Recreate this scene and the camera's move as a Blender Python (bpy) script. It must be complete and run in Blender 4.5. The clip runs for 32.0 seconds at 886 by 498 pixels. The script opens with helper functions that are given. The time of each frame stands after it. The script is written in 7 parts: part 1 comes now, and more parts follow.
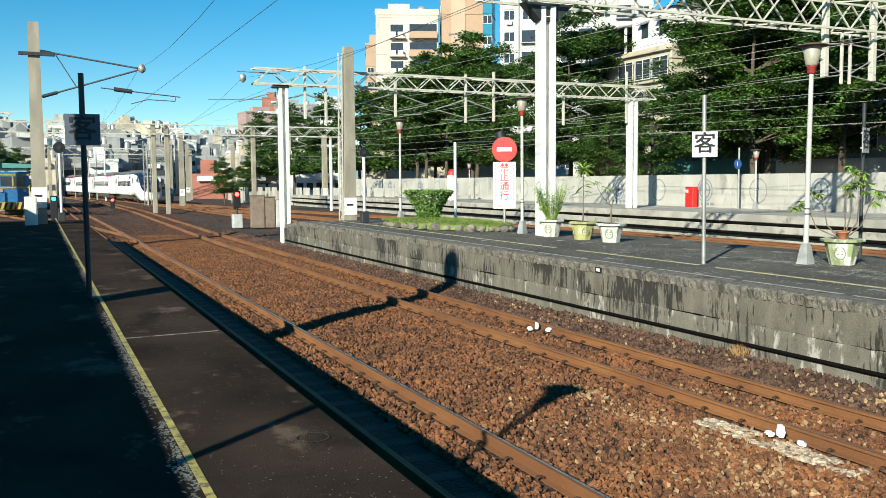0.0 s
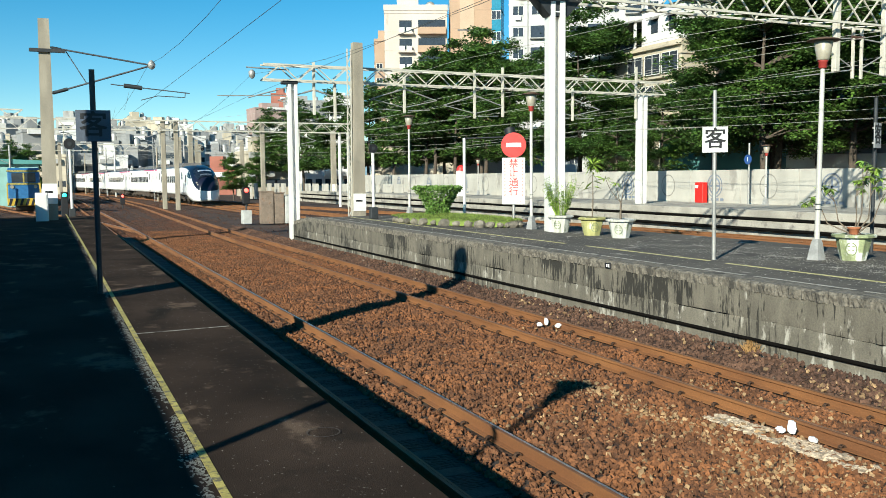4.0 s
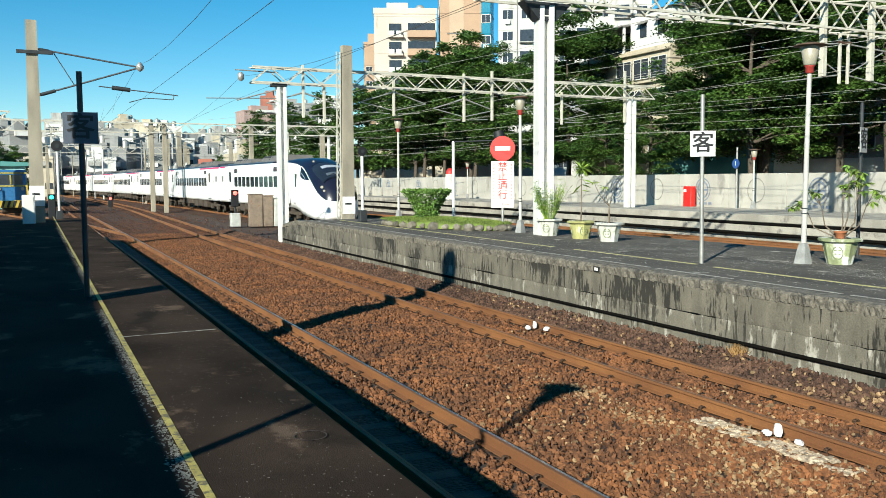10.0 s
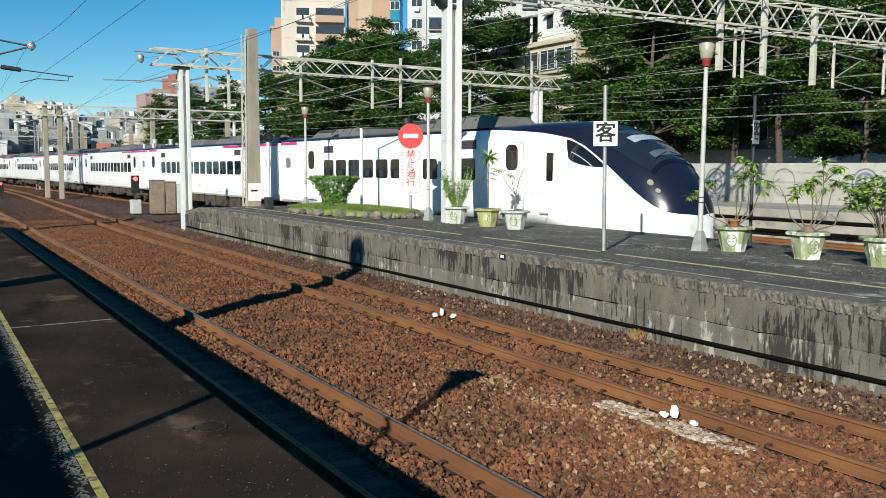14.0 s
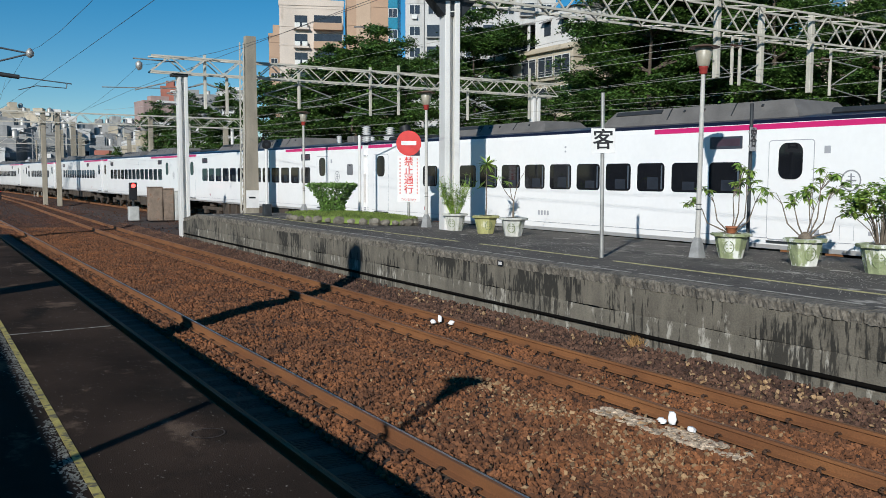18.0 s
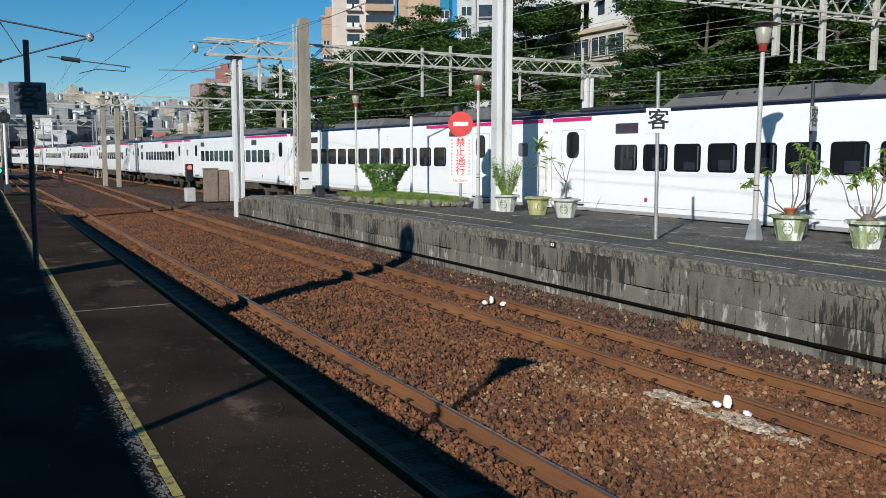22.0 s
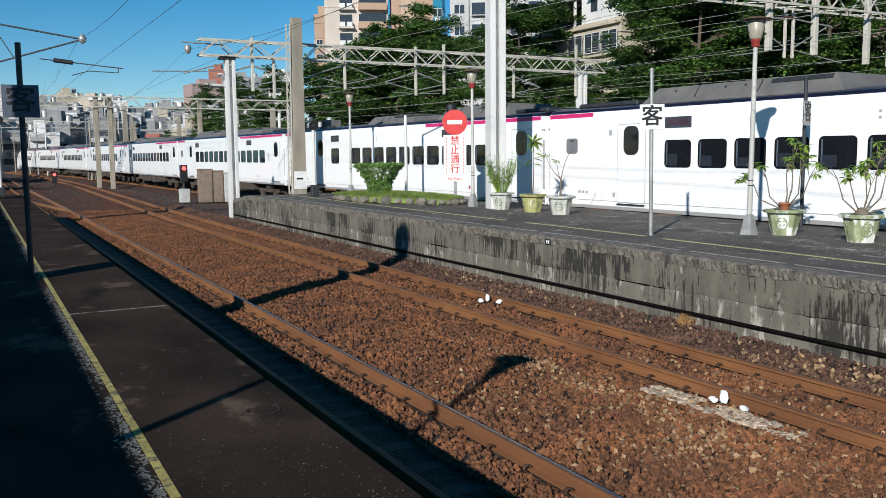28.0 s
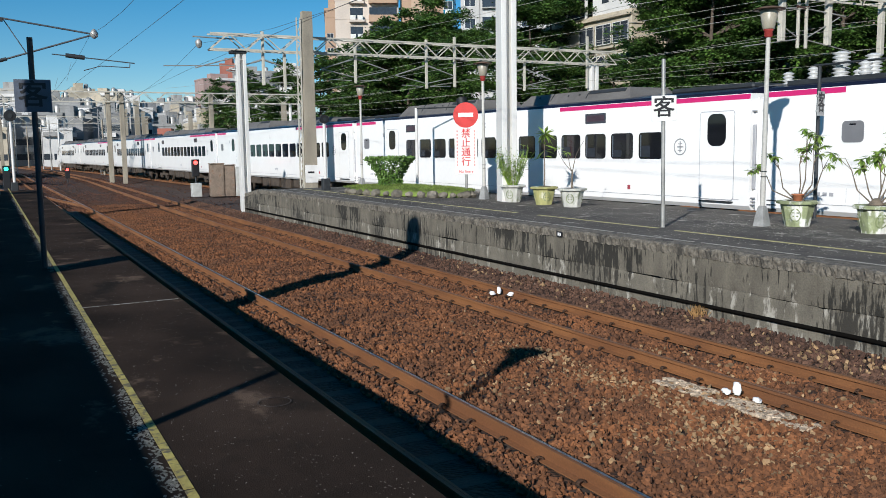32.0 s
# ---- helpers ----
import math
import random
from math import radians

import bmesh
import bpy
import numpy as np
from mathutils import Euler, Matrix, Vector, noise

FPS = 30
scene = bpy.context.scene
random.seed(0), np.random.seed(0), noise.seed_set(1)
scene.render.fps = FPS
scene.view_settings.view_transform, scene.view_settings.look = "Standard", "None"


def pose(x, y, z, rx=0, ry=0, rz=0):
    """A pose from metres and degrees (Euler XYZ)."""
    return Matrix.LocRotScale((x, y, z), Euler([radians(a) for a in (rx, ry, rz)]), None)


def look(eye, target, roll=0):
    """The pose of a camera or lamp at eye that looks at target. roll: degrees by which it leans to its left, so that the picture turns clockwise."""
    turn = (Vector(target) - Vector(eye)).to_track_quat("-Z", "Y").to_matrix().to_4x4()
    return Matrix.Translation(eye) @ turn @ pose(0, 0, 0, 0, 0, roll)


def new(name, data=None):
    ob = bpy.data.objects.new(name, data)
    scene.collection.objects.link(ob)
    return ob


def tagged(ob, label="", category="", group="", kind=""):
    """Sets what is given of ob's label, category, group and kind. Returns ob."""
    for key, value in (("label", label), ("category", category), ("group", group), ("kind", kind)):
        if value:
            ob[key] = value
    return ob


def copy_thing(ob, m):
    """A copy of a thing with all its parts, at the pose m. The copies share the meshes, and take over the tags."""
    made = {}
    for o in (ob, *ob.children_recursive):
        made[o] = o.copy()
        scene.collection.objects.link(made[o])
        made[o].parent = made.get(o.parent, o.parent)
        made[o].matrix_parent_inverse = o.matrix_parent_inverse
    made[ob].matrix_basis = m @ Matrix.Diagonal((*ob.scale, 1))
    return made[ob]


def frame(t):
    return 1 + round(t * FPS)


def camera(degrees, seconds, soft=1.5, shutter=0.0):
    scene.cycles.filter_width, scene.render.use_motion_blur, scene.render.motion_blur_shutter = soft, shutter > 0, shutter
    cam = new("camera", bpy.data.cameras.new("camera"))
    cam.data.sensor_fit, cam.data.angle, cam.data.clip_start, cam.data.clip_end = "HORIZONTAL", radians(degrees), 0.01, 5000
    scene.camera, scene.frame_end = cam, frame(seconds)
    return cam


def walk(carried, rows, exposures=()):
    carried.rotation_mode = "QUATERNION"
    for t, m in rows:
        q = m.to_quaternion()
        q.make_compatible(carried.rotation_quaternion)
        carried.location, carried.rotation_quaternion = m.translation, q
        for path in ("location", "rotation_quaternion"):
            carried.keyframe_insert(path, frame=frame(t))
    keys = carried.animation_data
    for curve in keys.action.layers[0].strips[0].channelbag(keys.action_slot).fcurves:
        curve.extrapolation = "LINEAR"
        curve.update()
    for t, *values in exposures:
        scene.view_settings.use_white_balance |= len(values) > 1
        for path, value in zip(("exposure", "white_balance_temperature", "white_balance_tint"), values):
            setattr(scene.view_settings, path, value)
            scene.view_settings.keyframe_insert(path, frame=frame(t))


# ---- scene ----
cam = camera(54.2, 32.0, soft=0.8)

PATH = [
    (0, (0.001, 0.0, 2.598), (0.846, 1.806, 2.441), -0.4),
    (0.5, (-0.004, 0.01, 2.594), (0.836, 1.819, 2.441), -0.3),
    (1, (-0.019, -0.001, 2.596), (0.811, 1.811, 2.439), -0.2),
    (1.5, (-0.024, 0.001, 2.595), (0.799, 1.817, 2.438), -0.1),
    (2, (-0.025, -0.001, 2.6), (0.789, 1.818, 2.438), -0.2),
    (2.5, (-0.021, -0.012, 2.599), (0.793, 1.808, 2.438), -0.3),
    (4.5, (-0.011, 0.01, 2.594), (0.819, 1.821, 2.422), -0.5),
    (5, (-0.015, 0.012, 2.595), (0.817, 1.822, 2.413), -0.5),
    (5.5, (-0.011, 0.001, 2.589), (0.82, 1.811, 2.398), -0.6),
    (6, (-0.005, 0.015, 2.59), (0.836, 1.818, 2.381), -0.8),
    (6.5, (-0.009, 0.003, 2.592), (0.835, 1.804, 2.383), -0.6),
    (7, (-0.011, 0.016, 2.591), (0.818, 1.825, 2.384), -0.7),
    (7.5, (-0.008, 0.012, 2.592), (0.814, 1.824, 2.394), -0.7),
    (8, (-0.007, 0.009, 2.591), (0.825, 1.818, 2.406), -0.7),
    (8.5, (-0.006, 0.001, 2.595), (0.831, 1.81, 2.425), -0.7),
    (9, (-0.007, 0.011, 2.592), (0.825, 1.822, 2.43), -0.6),
    (9.5, (-0.006, -0.001, 2.595), (0.835, 1.806, 2.43), -0.4),
    (10, (-0.002, -0.004, 2.595), (0.847, 1.8, 2.436), -0.3),
    (10.5, (-0.002, -0.009, 2.592), (0.862, 1.788, 2.442), -0.2),
    (11, (-0.009, -0.012, 2.594), (0.866, 1.78, 2.443), 0.0),
    (11.5, (-0.011, 0.001, 2.588), (0.863, 1.794, 2.436), 0.2),
    (12, (-0.006, 0.011, 2.587), (0.873, 1.8, 2.428), 0.4),
    (12.5, (0.01, 0.006, 2.587), (0.917, 1.781, 2.422), 0.3),
    (13, (0.022, 0.0, 2.588), (0.979, 1.749, 2.421), 0.3),
    (13.5, (0.041, 0.001, 2.586), (1.038, 1.726, 2.411), 0.2),
    (14, (0.048, 0.005, 2.585), (1.08, 1.708, 2.398), 0.2),
    (14.5, (0.049, 0.006, 2.581), (1.099, 1.697, 2.385), 0.3),
    (16.5, (0.057, -0.013, 2.588), (1.167, 1.642, 2.412), 0.2),
    (17, (0.044, -0.017, 2.588), (1.128, 1.657, 2.425), 0.2),
    (17.5, (0.042, -0.019, 2.585), (1.099, 1.671, 2.421), 0.0),
    (18, (0.034, -0.013, 2.585), (1.071, 1.689, 2.414), 0.2),
    (18.5, (0.025, -0.02, 2.588), (1.04, 1.696, 2.423), 0.4),
    (19, (0.011, -0.027, 2.59), (0.995, 1.707, 2.431), 0.4),
    (19.5, (0.017, -0.009, 2.587), (0.982, 1.735, 2.421), 0.5),
    (20, (-0.001, -0.004, 2.579), (0.946, 1.749, 2.402), 0.1),
    (20.5, (-0.003, -0.009, 2.582), (0.918, 1.757, 2.395), 0.2),
    (21, (-0.002, -0.013, 2.581), (0.914, 1.754, 2.387), 0.2),
    (21.5, (0.005, -0.012, 2.583), (0.924, 1.753, 2.381), 0.0),
    (22, (0.008, -0.014, 2.578), (0.941, 1.742, 2.364), 0.1),
    (22.5, (0.007, 0.01, 2.566), (0.938, 1.765, 2.339), 0.2),
    (23, (0.002, 0.002, 2.572), (0.915, 1.765, 2.326), 0.1),
    (23.5, (0.011, 0.003, 2.575), (0.926, 1.765, 2.333), -0.0),
    (24, (0.013, 0.008, 2.574), (0.949, 1.758, 2.327), -0.1),
    (24.5, (0.009, 0.008, 2.577), (0.954, 1.753, 2.328), -0.2),
    (25, (0.012, 0.019, 2.568), (0.958, 1.763, 2.324), -0.2),
    (25.5, (0.007, 0.01, 2.569), (0.95, 1.755, 2.318), -0.2),
    (27.5, (0.007, -0.005, 2.57), (0.944, 1.747, 2.339), -0.2),
    (28, (0.009, -0.015, 2.581), (0.951, 1.736, 2.363), -0.5),
    (28.5, (0.011, -0.03, 2.586), (0.957, 1.724, 2.408), -1.1),
    (29, (0.005, -0.026, 2.584), (0.956, 1.725, 2.41), -1.1),
    (29.5, (0.013, -0.012, 2.578), (0.962, 1.738, 2.391), -0.9),
    (30, (0.007, -0.006, 2.58), (0.953, 1.744, 2.379), -0.9),
    (30.5, (0.009, -0.026, 2.584), (0.943, 1.73, 2.372), -1.4),
    (31, (0.013, -0.021, 2.577), (0.944, 1.736, 2.362), -1.1),
    (31.5, (0.01, -0.019, 2.575), (0.934, 1.74, 2.352), -0.9),
    (32, (0.015, -0.006, 2.569), (0.933, 1.756, 2.336), -0.8),
]
EXPOSURES = [(0, 0.68, 6560, 0), (11, 0.66, 6560, 0), (13, 0.40, 6440, 3), (14, 0.30, 6350, 5), (16.5, -0.04, 6130, 8), (19, -0.14, 6050, 9), (25, 0.04, 6100, 10), (32, 0.04, 6100, 10)]
walk(cam, [(t, look(eye, target, roll)) for t, eye, target, roll in PATH], EXPOSURES)

# ---- world, sun, exposure ----
SUN_EL, SUN_AZ = 24.7, 51.2      # the light travels towards (sin AZ, cos AZ)
world = bpy.data.worlds.new("sky")
scene.world = world
world.use_nodes = True
wn = world.node_tree
wn.nodes.clear()
w_out = wn.nodes.new("ShaderNodeOutputWorld")
w_bg = wn.nodes.new("ShaderNodeBackground")
w_sky = wn.nodes.new("ShaderNodeTexSky")
w_sky.sky_type = 'NISHITA'
w_sky.sun_disc = False
w_sky.sun_elevation = radians(SUN_EL)
w_sky.sun_rotation = radians(SUN_AZ + 180)
w_sky.air_density, w_sky.dust_density, w_sky.ozone_density = 1.0, 0.0, 2.6
w_sky.altitude = 1500
w_bg.inputs["Strength"].default_value = 0.084
w_hs = wn.nodes.new("ShaderNodeHueSaturation")
w_hs.inputs["Saturation"].default_value = 1.42
w_hs.inputs["Hue"].default_value = 0.490
wn.links.new(w_sky.outputs[0], w_hs.inputs["Color"])
wn.links.new(w_hs.outputs[0], w_bg.inputs[0])
wn.links.new(w_bg.outputs[0], w_out.inputs[0])

sun_data = bpy.data.lights.new("sun", 'SUN')
sun_data.energy = 5.0
sun_data.angle = radians(0.55)
sun_data.color = (1.0, 0.95, 0.86)
sun = new("sun", sun_data)
sun.matrix_world = look((-60, -40, 40), (-60 + 50 * math.sin(radians(SUN_AZ)), -40 + 50 * math.cos(radians(SUN_AZ)), 40 - 50 * math.tan(radians(SUN_EL))))

# ---- materials ----
def mat(name, color, rough=0.7, metal=0.0, vary=0.25, scale=4.0, fine=60.0, bump=0.15, color2=None, spec=0.5, island=False, stain=None, stretch=(1, 1, 1), stain_scale=1.2, stain_at=0.55, obj_random=0.0, world=True, pebbles=0.0, stain2=None, stain2_scale=3.0, stain2_at=0.6):
    """Base colour with coarse patches and fine grain, a little relief, and stains of a second colour."""
    m = bpy.data.materials.new(name)
    m.use_nodes = True
    nt = m.node_tree
    b = nt.nodes["Principled BSDF"]
    b.inputs["Roughness"].default_value = rough
    b.inputs["Metallic"].default_value = metal
    b.inputs["Specular IOR Level"].default_value = spec
    tc = nt.nodes.new("ShaderNodeTexCoord")
    mp = nt.nodes.new("ShaderNodeMapping")
    mp.inputs["Scale"].default_value = stretch
    ge = nt.nodes.new("ShaderNodeNewGeometry")
    where = ge.outputs["Position"] if world else tc.outputs["Object"]
    nt.links.new(where, mp.inputs[0])
    n1 = nt.nodes.new("ShaderNodeTexNoise")
    n1.inputs["Scale"].default_value = scale
    n1.inputs["Detail"].default_value = 5
    n2 = nt.nodes.new("ShaderNodeTexNoise")
    n2.inputs["Scale"].default_value = fine
    n2.inputs["Detail"].default_value = 3
    nt.links.new(mp.outputs[0], n1.inputs[0])
    nt.links.new(where, n2.inputs[0])
    c2 = color2 or tuple(c * (1 - vary) for c in color)
    r1 = nt.nodes.new("ShaderNodeValToRGB")
    r1.color_ramp.elements[0].position, r1.color_ramp.elements[1].position = 0.35, 0.65
    r1.color_ramp.elements[0].color = (*c2, 1)
    r1.color_ramp.elements[1].color = (*color, 1)
    nt.links.new(n1.outputs[0], r1.inputs[0])
    col = r1.outputs[0]
    mx = nt.nodes.new("ShaderNodeMix")
    mx.data_type, mx.blend_type = 'RGBA', 'MULTIPLY'
    mx.inputs[0].default_value = 1.0
    g = nt.nodes.new("ShaderNodeValToRGB")
    g.color_ramp.elements[0].position, g.color_ramp.elements[1].position = 0.3, 0.7
    lo = 1 - vary * 0.8
    g.color_ramp.elements[0].color = (lo, lo, lo, 1)
    nt.links.new(n2.outputs[0], g.inputs[0])
    nt.links.new(col, mx.inputs[6])
    nt.links.new(g.outputs[0], mx.inputs[7])
    col = mx.outputs[2]
    for tint_, scale_, at_ in ((stain2, stain2_scale, stain2_at), (stain, stain_scale, stain_at)):
        if not tint_:
            continue
        n3 = nt.nodes.new("ShaderNodeTexNoise")
        n3.inputs["Scale"].default_value = scale_
        n3.inputs["Detail"].default_value = 7
        n3.inputs["Roughness"].default_value = 0.65
        nt.links.new(mp.outputs[0], n3.inputs[0])
        r3 = nt.nodes.new("ShaderNodeValToRGB")
        r3.color_ramp.elements[0].position, r3.color_ramp.elements[1].position = at_, at_ + 0.08
        r3.color_ramp.elements[0].color, r3.color_ramp.elements[1].color = (0, 0, 0, 1), (1, 1, 1, 1)
        nt.links.new(n3.outputs[0], r3.inputs[0])
        m3 = nt.nodes.new("ShaderNodeMix")
        m3.data_type = 'RGBA'
        m3.inputs[7].default_value = (*tint_, 1)
        nt.links.new(r3.outputs[0], m3.inputs[0])
        nt.links.new(col, m3.inputs[6])
        col = m3.outputs[2]
    if island or obj_random:
        hv = nt.nodes.new("ShaderNodeHueSaturation")
        mr = nt.nodes.new("ShaderNodeMapRange")
        amount = obj_random or 0.45
        mr.inputs["To Min"].default_value, mr.inputs["To Max"].default_value = 1 - amount, 1 + amount
        if island:
            gi = nt.nodes.new("ShaderNodeNewGeometry")
            nt.links.new(gi.outputs["Random Per Island"], mr.inputs[0])
        else:
            oi = nt.nodes.new("ShaderNodeObjectInfo")
            nt.links.new(oi.outputs["Random"], mr.inputs[0])
        nt.links.new(mr.outputs[0], hv.inputs["Value"])
        nt.links.new(col, hv.inputs["Color"])
        col = hv.outputs[0]
    nt.links.new(col, b.inputs["Base Color"])
    if pebbles:
        vo = nt.nodes.new("ShaderNodeTexVoronoi")
        vo.inputs["Scale"].default_value = pebbles
        nt.links.new(where, vo.inputs[0])
        b2 = nt.nodes.new("ShaderNodeBump")
        b2.invert = True
        b2.inputs["Strength"].default_value = 1.0
        b2.inputs["Distance"].default_value = 0.03
        nt.links.new(vo.outputs["Distance"], b2.inputs["Height"])
        nt.links.new(b2.outputs[0], b.inputs["Normal"])
    elif bump:
        bp = nt.nodes.new("ShaderNodeBump")
        bp.inputs["Strength"].default_value = bump
        bp.inputs["Distance"].default_value = 0.02
        nt.links.new(n2.outputs[0], bp.inputs["Height"])
        nt.links.new(bp.outputs[0], b.inputs["Normal"])
    return m


def glow(name, color, strength):
    m = mat(name, color, 0.4, bump=0)
    b = m.node_tree.nodes["Principled BSDF"]
    b.inputs["Emission Color"].default_value = (*color, 1)
    b.inputs["Emission Strength"].default_value = strength
    return m


M_earth = mat("earth", (0.090, 0.043, 0.026), 0.95, vary=0.6, scale=0.5, fine=9, bump=0.9, color2=(0.045, 0.027, 0.018), stain=(0.15, 0.105, 0.07), stain_scale=0.25, stain_at=0.64)
M_stone_grey = mat("dusty_brown_stone", (0.150, 0.078, 0.048), 0.95, vary=0.45, scale=0.9, fine=40, bump=0.4, color2=(0.078, 0.040, 0.027), island=True, stain=(0.32, 0.24, 0.18), stain_scale=1.4, stain_at=0.64)
M_ballast = mat("ballast_bed", (0.083, 0.036, 0.016), 0.95, vary=0.6, scale=0.8, fine=26, bump=1.0, color2=(0.045, 0.020, 0.012), pebbles=24.0)
M_stone = mat("ballast_stone", (0.220, 0.085, 0.031), 0.9, vary=0.4, scale=0.9, fine=40, bump=0.4, color2=(0.132, 0.055, 0.024), island=True, stain=(0.29, 0.155, 0.085), stain_scale=0.45, stain_at=0.66)
M_stone_far = mat("dark_ballast_stone", (0.132, 0.051, 0.027), 0.95, vary=0.45, scale=0.6, fine=30, bump=0.3, color2=(0.060, 0.032, 0.020), island=True, stain=(0.22, 0.15, 0.10), stain_scale=0.35, stain_at=0.64)
M_stone_pale = mat("pale_stone", (0.36, 0.235, 0.125), 0.9, vary=0.35, scale=5, fine=40, color2=(0.27, 0.165, 0.082), island=True)
M_rail = mat("rail_rust", (0.28, 0.120, 0.042), 0.75, vary=0.35, scale=3, fine=60, bump=0.2, color2=(0.19, 0.078, 0.030), stretch=(1, 0.25, 1))
M_railtop = mat("rail_polished", (0.42, 0.40, 0.40), 0.28, metal=1.0, vary=0.15, scale=2, fine=90, bump=0.02)
M_railtop_dull = mat("rail_rusty_top", (0.27, 0.15, 0.085), 0.55, metal=0.2, vary=0.3, scale=2, fine=70, bump=0.1)
M_sleeper = mat("sleeper", (0.09, 0.06, 0.042), 0.9, vary=0.4, scale=4, fine=40, bump=0.4)
M_plat = mat("platform_asphalt", (0.060, 0.042, 0.032), 0.95, vary=0.45, scale=1.1, fine=120, bump=0.25, color2=(0.027, 0.020, 0.016), stain=(0.115, 0.080, 0.058), stain_scale=1.6, stain_at=0.58, spec=0.03, stretch=(1, 0.7, 1), stain2=(0.021, 0.017, 0.014), stain2_scale=0.7, stain2_at=0.56)
M_plat_isl = mat("island_asphalt", (0.135, 0.118, 0.098), 0.92, vary=0.5, scale=0.9, fine=90, bump=0.35, color2=(0.070, 0.061, 0.051), stain=(0.42, 0.385, 0.33), stain_scale=2.4, stain_at=0.60, stretch=(1.0, 0.5, 1), stain2=(0.045, 0.040, 0.034), stain2_scale=0.9, stain2_at=0.57)
M_cope = mat("coping_concrete", (0.25, 0.222, 0.178), 0.95, vary=0.6, scale=9, fine=26, bump=1.0, color2=(0.12, 0.105, 0.085), stain=(0.055, 0.05, 0.042), stain_scale=3.5, stain_at=0.55)
M_wall = mat("platform_wall_concrete", (0.255, 0.226, 0.178), 0.95, vary=0.5, scale=2.5, fine=38, bump=0.7, color2=(0.18, 0.16, 0.13), stain=(0.022, 0.020, 0.017), stain_scale=1.5, stain_at=0.535, stretch=(1, 2.3, 0.55), stain2=(0.42, 0.39, 0.33), stain2_scale=2.6, stain2_at=0.60)
M_slot = mat("dark_joint", (0.02, 0.018, 0.016), 0.95, vary=0.3)
M_yellow = mat("worn_yellow_paint", (0.52, 0.43, 0.12), 0.85, vary=0.35, scale=5, fine=60, bump=0.1, stain=(0.12, 0.10, 0.06), stain_scale=11, stain_at=0.51)
M_whiteline = mat("worn_white_paint", (0.36, 0.34, 0.30), 0.9, vary=0.4, scale=6, fine=60, stain=(0.045, 0.036, 0.03), stain_scale=9, stain_at=0.46)
M_yellow_isl = mat("faded_yellow_paint", (0.60, 0.54, 0.24), 0.85, vary=0.3, scale=5, fine=60, bump=0.1, stain=(0.20, 0.17, 0.11), stain_scale=9, stain_at=0.58)
M_whiteline_isl = mat("faded_white_paint", (0.46, 0.43, 0.38), 0.9, vary=0.35, scale=6, fine=60, stain=(0.14, 0.125, 0.105), stain_scale=8, stain_at=0.54)
M_whitepaint = mat("white_steel_paint", (0.78, 0.76, 0.72), 0.5, vary=0.12, scale=2, fine=30, bump=0.05, stain=(0.45, 0.40, 0.34), stain_scale=2.2, stain_at=0.68, stretch=(1, 1, 0.3))
M_galv = mat("galvanised_steel", (0.50, 0.49, 0.46), 0.5, metal=0.5, vary=0.25, scale=4, fine=40, bump=0.05)
M_armsteel = mat("weathered_arm_steel", (0.13, 0.135, 0.145), 0.6, metal=0.4, vary=0.3, bump=0.05)
M_brownins = mat("brown_insulator", (0.09, 0.045, 0.03), 0.35, vary=0.2)
M_creamsteel = mat("pale_lattice_paint", (0.62, 0.58, 0.49), 0.6, vary=0.2, scale=2, fine=30, stain=(0.25, 0.15, 0.08), stain_scale=3, stain_at=0.68)
M_conc = mat("pole_concrete", (0.40, 0.35, 0.27), 0.9, vary=0.3, scale=2, fine=40, bump=0.3, stretch=(1, 1, 0.3))
M_darksteel = mat("dark_steel", (0.05, 0.055, 0.06), 0.6, metal=0.3, vary=0.3)
M_wire = mat("wire", (0.10, 0.10, 0.10), 0.6, metal=0.4, bump=0)
M_wirebright = mat("bright_wire", (0.55, 0.52, 0.46), 0.5, metal=0.3, bump=0)
M_lampshade = mat("brown_shade", (0.12, 0.07, 0.045), 0.6, vary=0.3)
M_lampglass = mat("frosted_glass", (0.40, 0.36, 0.28), 0.35, vary=0.2)
M_redpaint = mat("red_paint", (0.66, 0.035, 0.03), 0.5, vary=0.12, scale=3)
M_redbox = mat("red_enamel", (0.72, 0.02, 0.015), 0.45, vary=0.1)
M_signwhite = mat("sign_white", (0.82, 0.80, 0.77), 0.5, vary=0.08, scale=3, bump=0.02)
M_signshade = mat("shaded_sign_board", (0.10, 0.12, 0.16), 0.7, vary=0.25)
M_black = mat("black_paint", (0.012, 0.012, 0.014), 0.6, vary=0.3)
# flat black that stands for shade in the gaps of the platform walls
M_gapshade = mat("black_gap_shade", (0.008, 0.007, 0.006), 0.95, vary=0.3, spec=0.05, bump=0)
M_pot = mat("green_glazed_pot", (0.40, 0.45, 0.24), 0.8, vary=0.35, scale=7, fine=50, bump=0.4, stain=(0.78, 0.78, 0.72), stain_scale=4.5, stain_at=0.50, stretch=(1, 1, 0.5))
M_potwhite = mat("white_peeling_pot", (0.70, 0.69, 0.62), 0.85, vary=0.25, scale=7, fine=50, bump=0.4, stain=(0.26, 0.28, 0.18), stain_scale=4.5, stain_at=0.57, stretch=(1, 1, 0.4))
M_potyellow = mat("yellow_green_pot", (0.52, 0.50, 0.20), 0.85, vary=0.3, scale=7, fine=50, bump=0.4, stain=(0.70, 0.68, 0.55), stain_scale=4.5, stain_at=0.57, stretch=(1, 1, 0.4))
M_soil = mat("soil", (0.06, 0.045, 0.03), 0.95)
M_terra = mat("terracotta", (0.45, 0.16, 0.07), 0.8)
